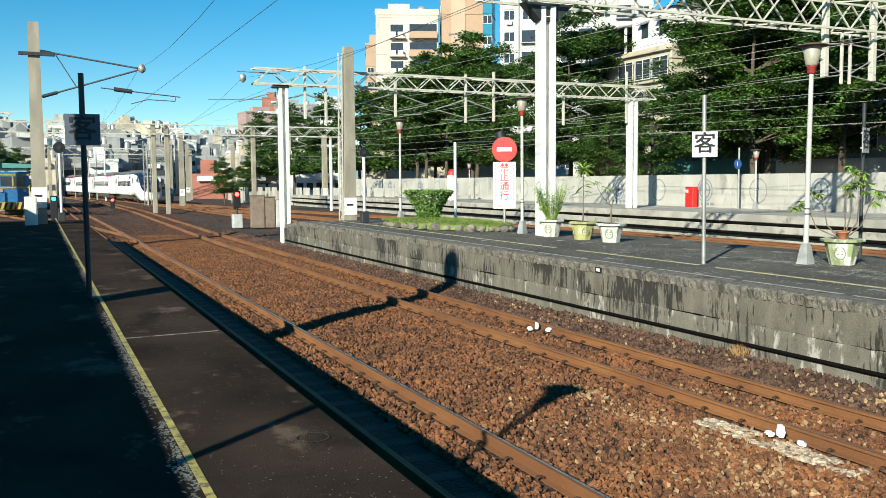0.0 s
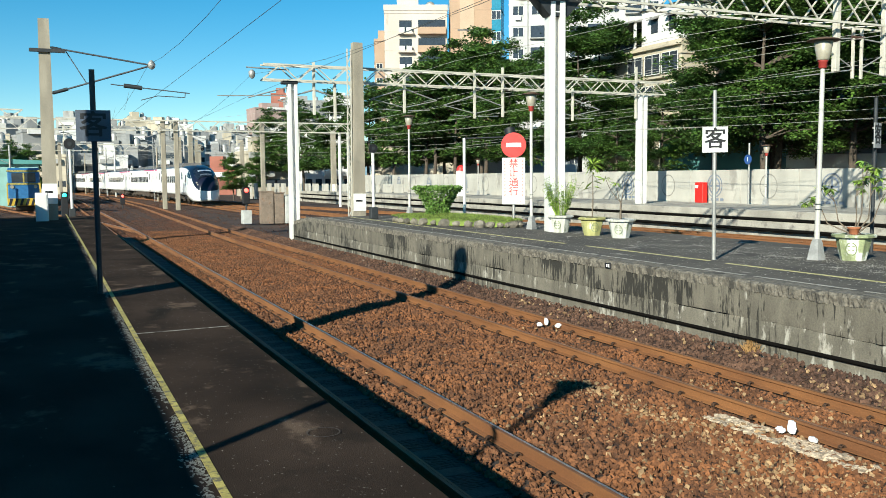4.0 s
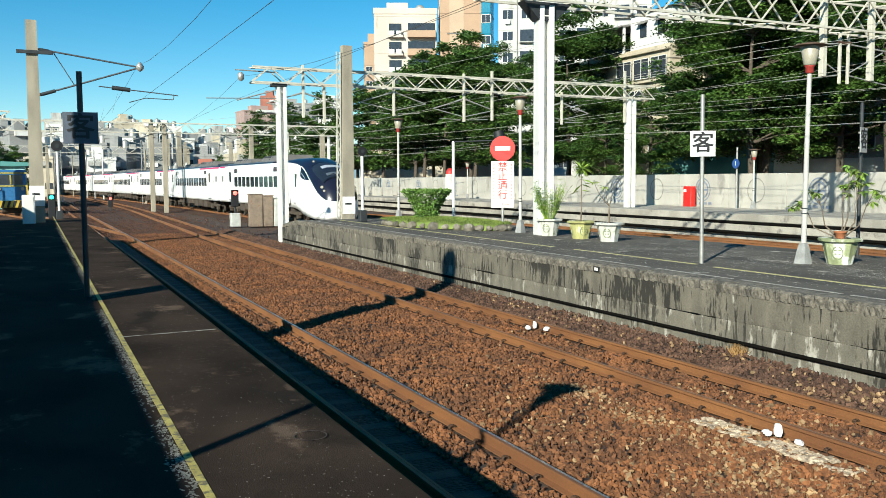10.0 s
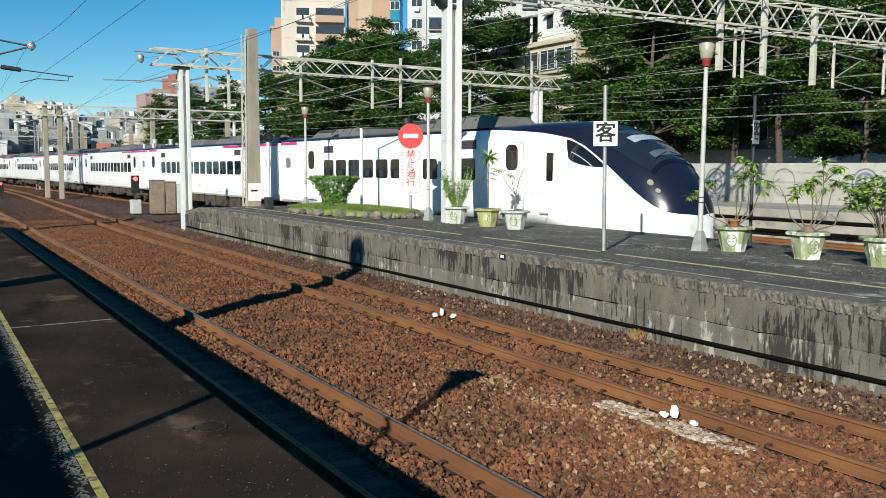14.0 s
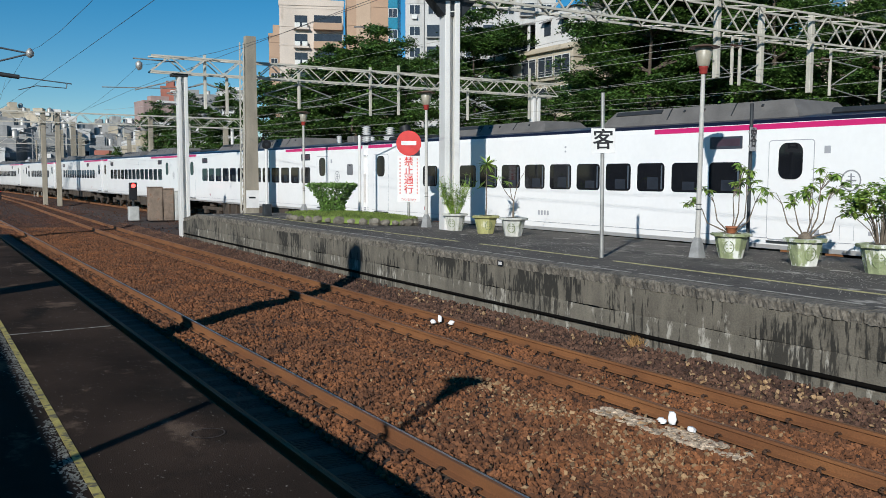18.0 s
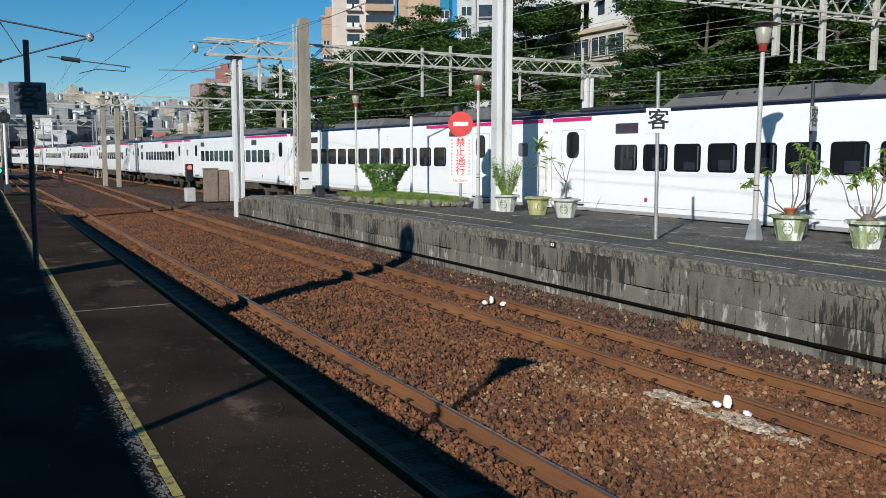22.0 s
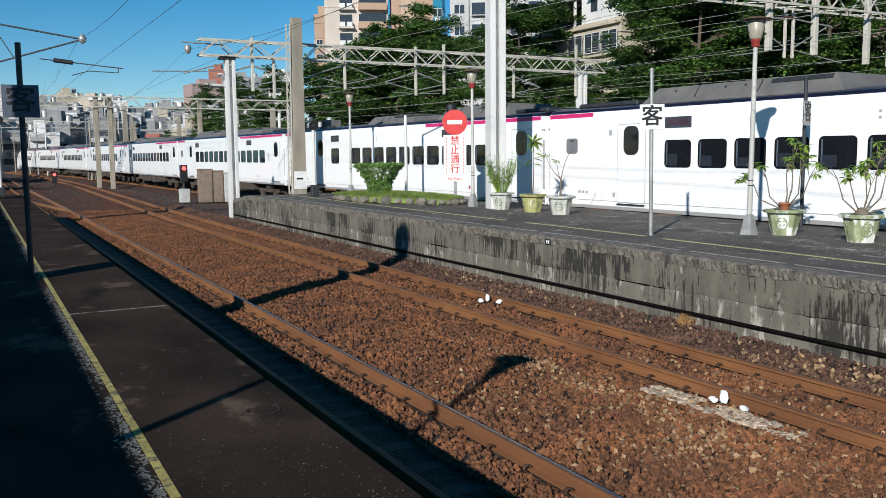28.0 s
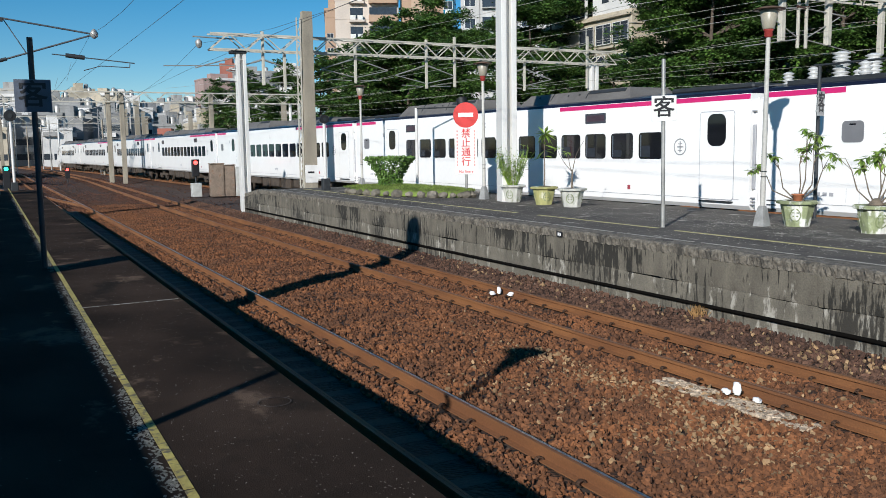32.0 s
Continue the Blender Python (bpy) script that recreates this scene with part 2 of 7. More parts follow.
M_leaf = mat("tree_leaf", (0.088, 0.165, 0.026), 0.5, vary=0.4, scale=0.5, fine=9, bump=0, color2=(0.038, 0.088, 0.018), island=True)
M_leaf2 = mat("pot_leaf", (0.28, 0.39, 0.062), 0.5, vary=0.35, scale=3, fine=30, bump=0, color2=(0.16, 0.27, 0.045), island=True)
M_leaf3 = mat("hedge_leaf", (0.14, 0.26, 0.04), 0.5, vary=0.35, scale=3, fine=30, bump=0, island=True)
M_grass = mat("grass", (0.22, 0.30, 0.06), 0.9, vary=0.4, scale=3, fine=40, bump=0.6, island=True)
M_rockb = mat("border_rock", (0.27, 0.24, 0.19), 0.95, vary=0.4, scale=5, fine=30, bump=0.6, obj_random=0.35)
M_potbark = mat("pale_bark", (0.24, 0.19, 0.14), 0.9, vary=0.4, scale=8, fine=50, bump=0.4)
M_bark = mat("bark", (0.13, 0.10, 0.075), 0.95, vary=0.4, scale=6, fine=40, bump=0.5)
M_fence = mat("boundary_wall", (0.52, 0.49, 0.43), 0.92, vary=0.22, scale=0.8, fine=30, bump=0.3, stain=(0.28, 0.26, 0.23), stain_scale=0.9, stain_at=0.56, stretch=(1, 1, 0.5))
M_p3 = mat("far_platform_concrete", (0.50, 0.46, 0.39), 0.92, vary=0.35, scale=1, fine=30, bump=0.4, stain=(0.20, 0.18, 0.16), stain_scale=1.5, stain_at=0.56)
M_box = mat("rusty_grey_cabinet", (0.29, 0.22, 0.165), 0.8, vary=0.35, scale=3, fine=30, stain=(0.19, 0.10, 0.06), stain_scale=3, stain_at=0.56)
M_boxgrey = mat("grey_cabinet", (0.55, 0.55, 0.52), 0.7, vary=0.2, scale=3, fine=30)
# train
M_tw = mat("train_white", (0.89, 0.875, 0.855), 0.22, vary=0.03, scale=1.0, fine=8, bump=0.0, world=False)
M_tnavy = mat("train_navy", (0.010, 0.012, 0.028), 0.28, vary=0.1, scale=1, bump=0, world=False)
M_tblack = mat("train_black_gloss", (0.008, 0.009, 0.014), 0.08, vary=0.1, scale=1, bump=0, world=False)
M_troof = mat("train_roof_grey", (0.18, 0.168, 0.155), 0.6, vary=0.25, scale=2, fine=30, world=False)
M_tmag = mat("train_magenta", (0.62, 0.02, 0.16), 0.35, vary=0.05, bump=0, world=False)
M_twin = mat("train_window", (0.012, 0.013, 0.016), 0.05, vary=0.2, scale=1.5, fine=6, bump=0, spec=0.6, world=False)
M_tunder = mat("train_underframe", (0.10, 0.075, 0.055), 0.85, vary=0.4, scale=3, fine=30, bump=0.4, world=False)
M_tgrey = mat("train_grey", (0.42, 0.42, 0.44), 0.5, vary=0.1)
M_led = mat("amber_display", (0.075, 0.045, 0.062), 0.3, bump=0, world=False)
M_insul = mat("pale_insulator", (0.55, 0.55, 0.54), 0.35, vary=0.15, bump=0, world=False)
M_tseat = mat("seat_behind_glass", (0.030, 0.034, 0.045), 0.25, vary=0.2, bump=0, world=False)
M_dulltag = mat("red_tag", (0.35, 0.06, 0.08), 0.5, vary=0.1)
M_pinkrub = mat("gangway_cover", (0.66, 0.60, 0.56), 0.7, vary=0.15)
M_glassp = mat("dark_pane", (0.05, 0.06, 0.075), 0.12, vary=0.3, scale=2, bump=0, world=False)
M_tscreen = mat("train_windscreen", (0.022, 0.030, 0.045), 0.06, vary=0.3, scale=1.2, fine=3, bump=0, spec=0.9, world=False)
M_tblind = mat("train_blind", (0.40, 0.44, 0.50), 0.3, vary=0.1, bump=0, world=False)
M_tgrey2 = mat("train_desk_grey", (0.10, 0.12, 0.15), 0.3, vary=0.1, bump=0, world=False)
M_clip = mat("rusty_clip", (0.10, 0.050, 0.026), 0.85, vary=0.4, scale=9, fine=60)
M_crust = mat("pale_crust", (0.66, 0.51, 0.36), 0.9, vary=0.4, scale=9, fine=40, bump=0.5, island=True)
M_flake = mat("white_flake", (0.28, 0.265, 0.22), 0.9, vary=0.4, scale=9, fine=60, island=True)


def mould_wall(name, base, dark, amount, streak, pale_at):
    """Old concrete with clusters of black mould streaks and pale lichen."""
    m = mat(name, base, 0.95, vary=0.35, scale=1.6, fine=45, bump=0.55, color2=tuple(c * 0.62 for c in base), stain=(0.40, 0.375, 0.32), stain_scale=2.6, stain_at=pale_at, stretch=(1, 2.0, 0.7))
    nt = m.node_tree
    b = nt.nodes["Principled BSDF"]
    col = b.inputs["Base Color"].links[0].from_socket
    geo = nt.nodes.new("ShaderNodeNewGeometry")
    maps = []
    for sc, ns, det in (((1, 0.8, 0.7), 1.1, 3), ((1, 8.0, 0.7), 1.6, 6), ((1, 30.0, 6.0), 1.0, 3)):
        mp = nt.nodes.new("ShaderNodeMapping")
        mp.inputs["Scale"].default_value = sc
        nz = nt.nodes.new("ShaderNodeTexNoise")
        nz.inputs["Scale"].default_value = ns
        nz.inputs["Detail"].default_value = det
        nt.links.new(geo.outputs["Position"], mp.inputs[0])
        nt.links.new(mp.outputs[0], nz.inputs[0])
        maps.append(nz.outputs[0])
    def math_node(op, a, c):
        n = nt.nodes.new("ShaderNodeMath")
        n.operation = op
        for i, q in enumerate((a, c)):
            if isinstance(q, (int, float)):
                n.inputs[i].default_value = q
            else:
                nt.links.new(q, n.inputs[i])
        return n.outputs[0]
    total = math_node('ADD', math_node('ADD', math_node('MULTIPLY', maps[0], 1.0), math_node('MULTIPLY', maps[1], streak)), math_node('MULTIPLY', maps[2], 0.55))
    rp = nt.nodes.new("ShaderNodeValToRGB")
    mid = 0.5 * (1.55 + streak)
    rp.color_ramp.elements[0].position, rp.color_ramp.elements[1].position = 0.475, 0.57
    rp.color_ramp.elements[0].color, rp.color_ramp.elements[1].color = (0, 0, 0, 1), (0.92, 0.92, 0.92, 1)
    nt.links.new(math_node('ADD', math_node('SUBTRACT', total, mid), 0.5 + amount), rp.inputs[0])
    mx = nt.nodes.new("ShaderNodeMix")
    mx.data_type = 'RGBA'
    mx.inputs[7].default_value = (*dark, 1)
    nt.links.new(rp.outputs[0], mx.inputs[0])
    nt.links.new(col, mx.inputs[6])
    nt.links.new(mx.outputs[2], b.inputs["Base Color"])
    return m


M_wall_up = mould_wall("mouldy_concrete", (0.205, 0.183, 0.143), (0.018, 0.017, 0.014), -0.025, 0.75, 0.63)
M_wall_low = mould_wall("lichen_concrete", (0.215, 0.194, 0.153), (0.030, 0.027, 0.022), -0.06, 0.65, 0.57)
M_temb = mat("train_emblem_grey", (0.34, 0.34, 0.35), 0.4, bump=0, world=False)
M_tdisp = mat("display_glass", (0.055, 0.058, 0.075), 0.2, vary=0.1, bump=0, world=False)
M_tlav = mat("train_lavatory_glass", (0.20, 0.20, 0.21), 0.3, vary=0.1, bump=0, world=False)

# ---- mesh helpers ----
class Shape:
    """Collects vertices and faces of one mesh."""
    def __init__(self):
        self.v, self.f, self.smooth = [], [], []

    def add(self, verts, faces, smooth=False):
        n = len(self.v)
        self.v += [tuple(p) for p in verts]
        self.f += [tuple(i + n for i in f) for f in faces]
        self.smooth += [smooth] * len(faces)
        return self

    def box(self, x0, x1, y0, y1, z0, z1, bev=0.0, m=None):
        """A box; with bev its edges are chamfered."""
        if bev <= 0:
            vs = [(x, y, z) for z in (z0, z1) for y in (y0, y1) for x in (x0, x1)]
            fs = [(0, 2, 3, 1), (4, 5, 7, 6), (0, 1, 5, 4), (2, 6, 7, 3), (0, 4, 6, 2), (1, 3, 7, 5)]
        else:
            vs, idx = [], {}
            X, Y, Z = (x0, x1), (y0, y1), (z0, z1)
            for i in (0, 1):
                for j in (0, 1):
                    for k in (0, 1):
                        sx, sy, sz = (1, -1)[i] * bev, (1, -1)[j] * bev, (1, -1)[k] * bev
                        for a, p in enumerate(((X[i], Y[j] + sy, Z[k] + sz), (X[i] + sx, Y[j], Z[k] + sz), (X[i] + sx, Y[j] + sy, Z[k]))):
                            idx[i, j, k, a] = len(vs)
                            vs.append(p)
            fs = []
            for i in (0, 1):
                q = [(i, 0, 0, 0), (i, 1, 0, 0), (i, 1, 1, 0), (i, 0, 1, 0)]
                fs.append([idx[t] for t in (q if i else q[::-1])])
                q = [(0, i, 0, 1), (0, i, 1, 1), (1, i, 1, 1), (1, i, 0, 1)]
                fs.append([idx[t] for t in (q if i else q[::-1])])
                q = [(0, 0, i, 2), (1, 0, i, 2), (1, 1, i, 2), (0, 1, i, 2)]
                fs.append([idx[t] for t in (q if i else q[::-1])])
            for i in (0, 1):
                for j in (0, 1):
                    fs.append([idx[i, j, 0, 0], idx[i, j, 1, 0], idx[i, j, 1, 1], idx[i, j, 0, 1]])
                    fs.append([idx[i, 0, j, 0], idx[i, 1, j, 0], idx[i, 1, j, 2], idx[i, 0, j, 2]])
                    fs.append([idx[0, i, j, 1], idx[1, i, j, 1], idx[1, i, j, 2], idx[0, i, j, 2]])
                    for k in (0, 1):
                        fs.append([idx[i, j, k, 0], idx[i, j, k, 1], idx[i, j, k, 2]])
        if m is not None:
            vs = [m @ Vector(p) for p in vs]
        return self.add(vs, fs)

    def tube(self, p, q, r0, r1=None, n=8, cap=True, smooth=True):
        """A round bar from p to q."""
        p, q = Vector(p), Vector(q)
        r1 = r0 if r1 is None else r1
        d = (q - p).normalized()
        a = d.orthogonal().normalized()
        b = d.cross(a)
        vs = []
        for c, r in ((p, r0), (q, r1)):
            vs += [c + (a * math.cos(2 * math.pi * i / n) + b * math.sin(2 * math.pi * i / n)) * r for i in range(n)]
        self.add(vs, [(i, (i + 1) % n, n + (i + 1) % n, n + i) for i in range(n)], smooth)
        if cap:
            self.add(vs, [tuple(range(n))[::-1], tuple(range(n, 2 * n))])
        return self

    def bar(self, p, q, w, h):
        """A square bar from p to q."""
        p, q = Vector(p), Vector(q)
        d = (q - p).normalized()
        up = Vector((0, 0, 1)) if abs(d.z) < 0.9 else Vector((0, 1, 0))
        a = d.cross(up).normalized() * (w / 2)
        b = a.cross(d).normalized() * (h / 2)
        vs = [c + s * a + t * b for c in (p, q) for s, t in ((-1, -1), (1, -1), (1, 1), (-1, 1))]
        return self.add(vs, [(3, 2, 1, 0), (4, 5, 6, 7), (0, 1, 5, 4), (1, 2, 6, 5), (2, 3, 7, 6), (3, 0, 4, 7)])

    def lathe(self, profile, n=16, centre=(0, 0, 0), smooth=True, sx=1.0, sy=1.0, turn=0.0):
        """A turned form from (radius, height) pairs."""
        cx, cy, cz = centre
        vs = [(cx + r * sx * math.cos(2 * math.pi * (i + turn) / n), cy + r * sy * math.sin(2 * math.pi * (i + turn) / n), cz + z) for r, z in profile for i in range(n)]
        k = len(profile)
        self.add(vs, [(j * n + i, j * n + (i + 1) % n, (j + 1) * n + (i + 1) % n, (j + 1) * n + i) for j in range(k - 1) for i in range(n)], smooth)
        self.add(vs, [tuple(range(n))[::-1], tuple(range((k - 1) * n, k * n))])
        return self

    def prism(self, poly, axis, a, b):
        """A polygon of 2D points pushed along an axis from a to b."""
        put = {'x': lambda u, v, w: (w, u, v), 'y': lambda u, v, w: (u, w, v), 'z': lambda u, v, w: (u, v, w)}[axis]
        n = len(poly)
        vs = [put(u, v, a) for u, v in poly] + [put(u, v, b) for u, v in poly]
        return self.add(vs, [tuple(range(n))[::-1], tuple(range(n, 2 * n))] + [(i, (i + 1) % n, n + (i + 1) % n, n + i) for i in range(n)])

    def sweep(self, profile, path, closed=True):
        """A cross-section (sideways, up) carried along a path of points."""
        n, k = len(profile), len(path)
        vs = []
        for i, p in enumerate(path):
            d = Vector(path[min(i + 1, k - 1)]) - Vector(path[max(i - 1, 0)])
            s = Vector((d.y, -d.x, 0)).normalized()
            vs += [Vector(p) + s * u + Vector((0, 0, v)) for u, v in profile]
        fs = [(j * n + i, j * n + (i + 1) % n, (j + 1) * n + (i + 1) % n, (j + 1) * n + i) for j in range(k - 1) for i in range(n if closed else n - 1)]
        self.add(vs, fs)
        if closed:
            self.add(vs, [tuple(range(n)), tuple(range((k - 1) * n, k * n))[::-1]])
        return self

    def mesh(self, name, material):
        me = bpy.data.meshes.new(name)
        me.from_pydata(self.v, [], self.f)
        me.polygons.foreach_set("use_smooth", self.smooth)
        for m in (material if isinstance(material, (list, tuple)) else [material]):
            me.materials.append(m)
        bm = bmesh.new()
        bm.from_mesh(me)
        bmesh.ops.recalc_face_normals(bm, faces=bm.faces)
        bm.to_mesh(me)
        bm.free()
        return me


def part(name, shape, material, parent=None, label="", at=None, mesh=None):
    """One mesh object under a thing or a part."""
    ob = new(name, mesh or shape.mesh(name, material))
    if parent is not None:
        ob.parent = parent
    if at is not None:
        ob.matrix_basis = at
    if label:
        tagged(ob, label)
    return ob


def thing(name, label, category, at=None, group="", kind=""):
    ob = new(name)
    ob.empty_display_size = 0.2
    if at is not None:
        ob.matrix_basis = at
    return tagged(ob, label, category, group, kind)


def solid(name, shape, material, label, category, at=None, group="", kind=""):
    """A thing that is one mesh."""
    ob = new(name, shape.mesh(name, material))
    if at is not None:
        ob.matrix_basis = at
    return tagged(ob, label, category, group, kind)


def spline(rows, xs):
    """Smooth values at xs through (x, value) rows."""
    px, py = np.array([r[0] for r in rows], float), np.array([r[1] for r in rows], float)
    m = np.gradient(py, px)
    out = []
    for x in np.atleast_1d(xs):
        i = int(np.clip(np.searchsorted(px, x) - 1, 0, len(px) - 2))
        h = px[i + 1] - px[i]
        u = (x - px[i]) / h
        out.append((1 + 2 * u) * (1 - u) ** 2 * py[i] + u * (1 - u) ** 2 * h * m[i] + u * u * (3 - 2 * u) * py[i + 1] + u * u * (u - 1) * h * m[i + 1])
    return np.array(out)


def scatter_mesh(name, base_v, base_f, places, material, smooth=False):
    """Many small copies of one form as a single mesh; places are 4 x 4 arrays."""
    bv = np.c_[np.array(base_v, float), np.ones(len(base_v))]
    pl = np.array(places, float)
    v = np.einsum('nij,kj->nki', pl, bv)[:, :, :3].reshape(-1, 3)
    n = len(base_v)
    f = [tuple(i + k * n for i in face) for k in range(len(pl)) for face in base_f]
    me = bpy.data.meshes.new(name)
    me.from_pydata(v.tolist(), [], f)
    if smooth:
        me.polygons.foreach_set("use_smooth", [True] * len(f))
    me.materials.append(material)
    return me


def rand_place(rng, p, size, flat=1.0, tilt=3.2):
    """A random turn and size at p as a 4 x 4 array."""
    e = Euler((rng.uniform(-tilt, tilt), rng.uniform(-tilt, tilt), rng.uniform(-3.2, 3.2))).to_matrix()
    s = Matrix.Diagonal((size * rng.uniform(0.7, 1.3), size * rng.uniform(0.7, 1.3), size * flat * rng.uniform(0.7, 1.2)))
    m = (e @ s).to_4x4()
    m.translation = p
    return [list(r) for r in m]

# ---- ground, tracks, platforms ----
RAIL_Z = 0.0
ground = Shape()
gx = [-900, -300, -90, -30, -9.5, 1.0, 2.2, 9.0, 10.5, 28.9, 30, 60, 140, 400, 1200]
gy = [-300, -80, -30, 0, 40, 90, 160, 300, 700, 3000]
gv = [(x, y, -0.32) for y in gy for x in gx]
ground.add(gv, [(j * len(gx) + i, j * len(gx) + i + 1, (j + 1) * len(gx) + i + 1, (j + 1) * len(gx) + i) for j in range(len(gy) - 1) for i in range(len(gx) - 1)])
solid("ground", ground, M_earth, "brown earth of the railway yard", "ground", kind="structure")

# centre lines of the tracks as (y, x)
T1 = [(-40, 3.555), (0, 3.555), (20, 3.555), (40, 3.50), (80, 3.2), (120, 2.9), (200, -2.0), (320, -17)]
T2 = [(-40, 7.685), (0, 7.685), (20, 7.70), (40, 7.75), (60, 8.1), (90, 8.6), (130, 7.9), (200, 3.2), (320, -11)]
SIDE = [(-120, 20.2), (-60, 18.8), (-20, 17.25), (0, 16.4), (20, 15.5), (40, 14.6), (60, 13.7), (95, 12.5), (130, 10.7), (180, 6.6), (260, -3.0), (400, -24)]
T3 = [(y, x + 1.42) for y, x in SIDE]
T4 = [(-60, 27.2), (0, 26.9), (30, 26.7), (60, 23.5), (90, 19.0), (130, 14.5), (180, 9.6), (260, -0.2), (400, -21)]


def line_at(rows, y):
    return float(spline(rows, [y])[0])


def line_path(rows, y0, y1, step, z=0.0, side=0.0):
    ys = np.arange(y0, y1 + step * 0.5, step)
    xs = spline(rows, ys)
    dx = np.gradient(xs, ys)
    return [(x + side / math.sqrt(1 + d * d), y - side * d / math.sqrt(1 + d * d), z) for x, y, d in zip(xs, ys, dx)]


RAIL = [(-0.0325, 0.0), (0.0325, 0.0), (0.034, -0.03), (0.009, -0.042), (0.009, -0.118), (0.06, -0.132), (0.06, -0.142), (-0.06, -0.142), (-0.06, -0.132), (-0.009, -0.118), (-0.009, -0.042), (-0.034, -0.03)]
HEAD = [(0.004, 0.0025), (0.030, 0.0025), (0.030, -0.004), (0.004, -0.004)]


def build_track(rows, y0, y1, step, label, tops, beds=True):
    """A pair of rails on sleepers in a ballast bed."""
    tr = thing("railway_track", label, "railway track", kind="structure")
    for side, top in zip((-0.566, 0.566), tops):
        r = part("rail", Shape().sweep(RAIL, line_path(rows, y0, y1, step, 0, side)), M_rail, tr)
        part("rail_head", Shape().sweep(HEAD, line_path(rows, y0, y1, step, 0, side)), top, r, "worn running surface")
    if beds:
        bed = [(-1.9, -0.31), (-1.35, -0.160), (-0.5, -0.170), (0.5, -0.170), (1.35, -0.160), (1.9, -0.31)]
        part("ballast_bed", Shape().sweep(bed, line_path(rows, y0, y1, step), closed=False), M_ballast, tr)
    return tr


# the left head keeps the rust colour in place of polish, for the platform's shade
track_1 = build_track(T1, -12, 260, 4, "railway track with one polished rail and one dulled for shade in brown ballast", (M_rail, M_railtop))
track_2 = build_track(T2, -12, 260, 4, "rusty railway track in brown ballast beside the island platform", (M_railtop_dull, M_railtop_dull))
track_3 = build_track(T3, -60, 300, 4, "railway track in ballast behind the island platform", (M_railtop, M_railtop))
track_4 = build_track(T4, -40, 300, 4, "rusty railway track along the far platform", (M_railtop_dull, M_railtop_dull))
T5 = [(-40, 21.9), (0, 21.6), (30, 21.0), (60, 18.6), (90, 15.9), (130, 13.2), (180, 8.6), (260, -1.5), (400, -22.5)]
track_5 = build_track(T5, -40, 300, 4, "rusty railway track in the middle of the yard", (M_railtop_dull, M_railtop_dull))
T0 = [(46, 3.5), (62, 1.6), (80, -1.75), (100, -5.0), (150, -12.5), (230, -25)]
track_0 = build_track(T0, 46, 230, 4, "siding that branches off past the platform end", (M_railtop, M_railtop))

# the broad bed between the first two tracks
bed = Shape()
rng = random.Random(3)
bx, by = np.arange(4.9, 9.5, 0.23), np.arange(-2, 60, 0.5)
bv = [(x, y, -0.165 + 0.03 * math.exp(-((x - 5.6) / 0.8) ** 2) + max(0, x - 8.5) * 0.16 + 0.02 * noise.noise((x * 1.3, y * 1.3, 0)) + 0.025 * noise.noise((x * 4, y * 4, 2))) for y in by for x in bx]
nb = len(bx)
bed.add(bv, [(j * nb + i, j * nb + i + 1, (j + 1) * nb + i + 1, (j + 1) * nb + i) for j in range(len(by) - 1) for i in range(nb - 1)], True)
solid("ballast", bed, M_ballast, "uneven brown ballast bed between the tracks", "ballast", kind="structure")

# near platform
NX, PZ = 1.76, 1.0
near = thing("platform_near", "dark asphalt platform with a worn yellow line", "platform", kind="structure")
part("surface", Shape().box(-9.0, NX, -14, 41.5, PZ - 0.16, PZ, 0.012), M_plat, near)
part("platform_wall", Shape().box(-9.0, NX - 0.05, -14, 41.5, -0.3, PZ - 0.165), M_wall, near)
for k in range(14):
    part("yellow_line", Shape().box(0.722, 0.768, -12 + 4 * k, -8.02 + 4 * k, PZ - 0.01, PZ + 0.004), M_yellow, near)
rr = random.Random(71)
fl = []
for k in range(7000):
    y = -2 + 36 * rr.random() ** 1.5
    u = abs(rr.gauss(0, 0.042)) + 0.002
    if noise.noise((y * 0.9, 3.3, 0)) + 0.5 * noise.noise((y * 4, 1, u * 30)) < -0.20 + u * 1.5:
        continue
    fl.append([list(q) for q in (Matrix.Translation((0.716 - u, y, PZ + 0.002)) @ Matrix.Rotation(rr.uniform(-0.6, 0.6), 4, 'Z') @ Matrix.Diagonal((rr.uniform(0.002, 0.011), rr.uniform(0.004, 0.030), 0.001, 1)))])
tagged(part("white_flakes", None, None, near, mesh=scatter_mesh("white_flakes", [(-1, -0.5, 0), (0.2, -1, 0), (1, -0.2, 0), (0.6, 0.9, 0), (-0.5, 0.8, 0), (0, 0, 1)], [(0, 1, 5), (1, 2, 5), (2, 3, 5), (3, 4, 5), (4, 0, 5)], fl, M_flake)), "flaking old white paint", kind="stuff")
part("ramp", Shape().prism([(41.5, PZ), (41.5, -0.3), (46, -0.3), (46, -0.2)], 'x', -6, NX - 0.1), M_plat, near)

# island platform
IX, RX = 9.47, 15.35
island = thing("platform_island", "weathered concrete island platform with mould-streaked walls", "platform", kind="structure")


def rear_x(y):
    return min(15.5, line_at(SIDE, y) - 0.12)


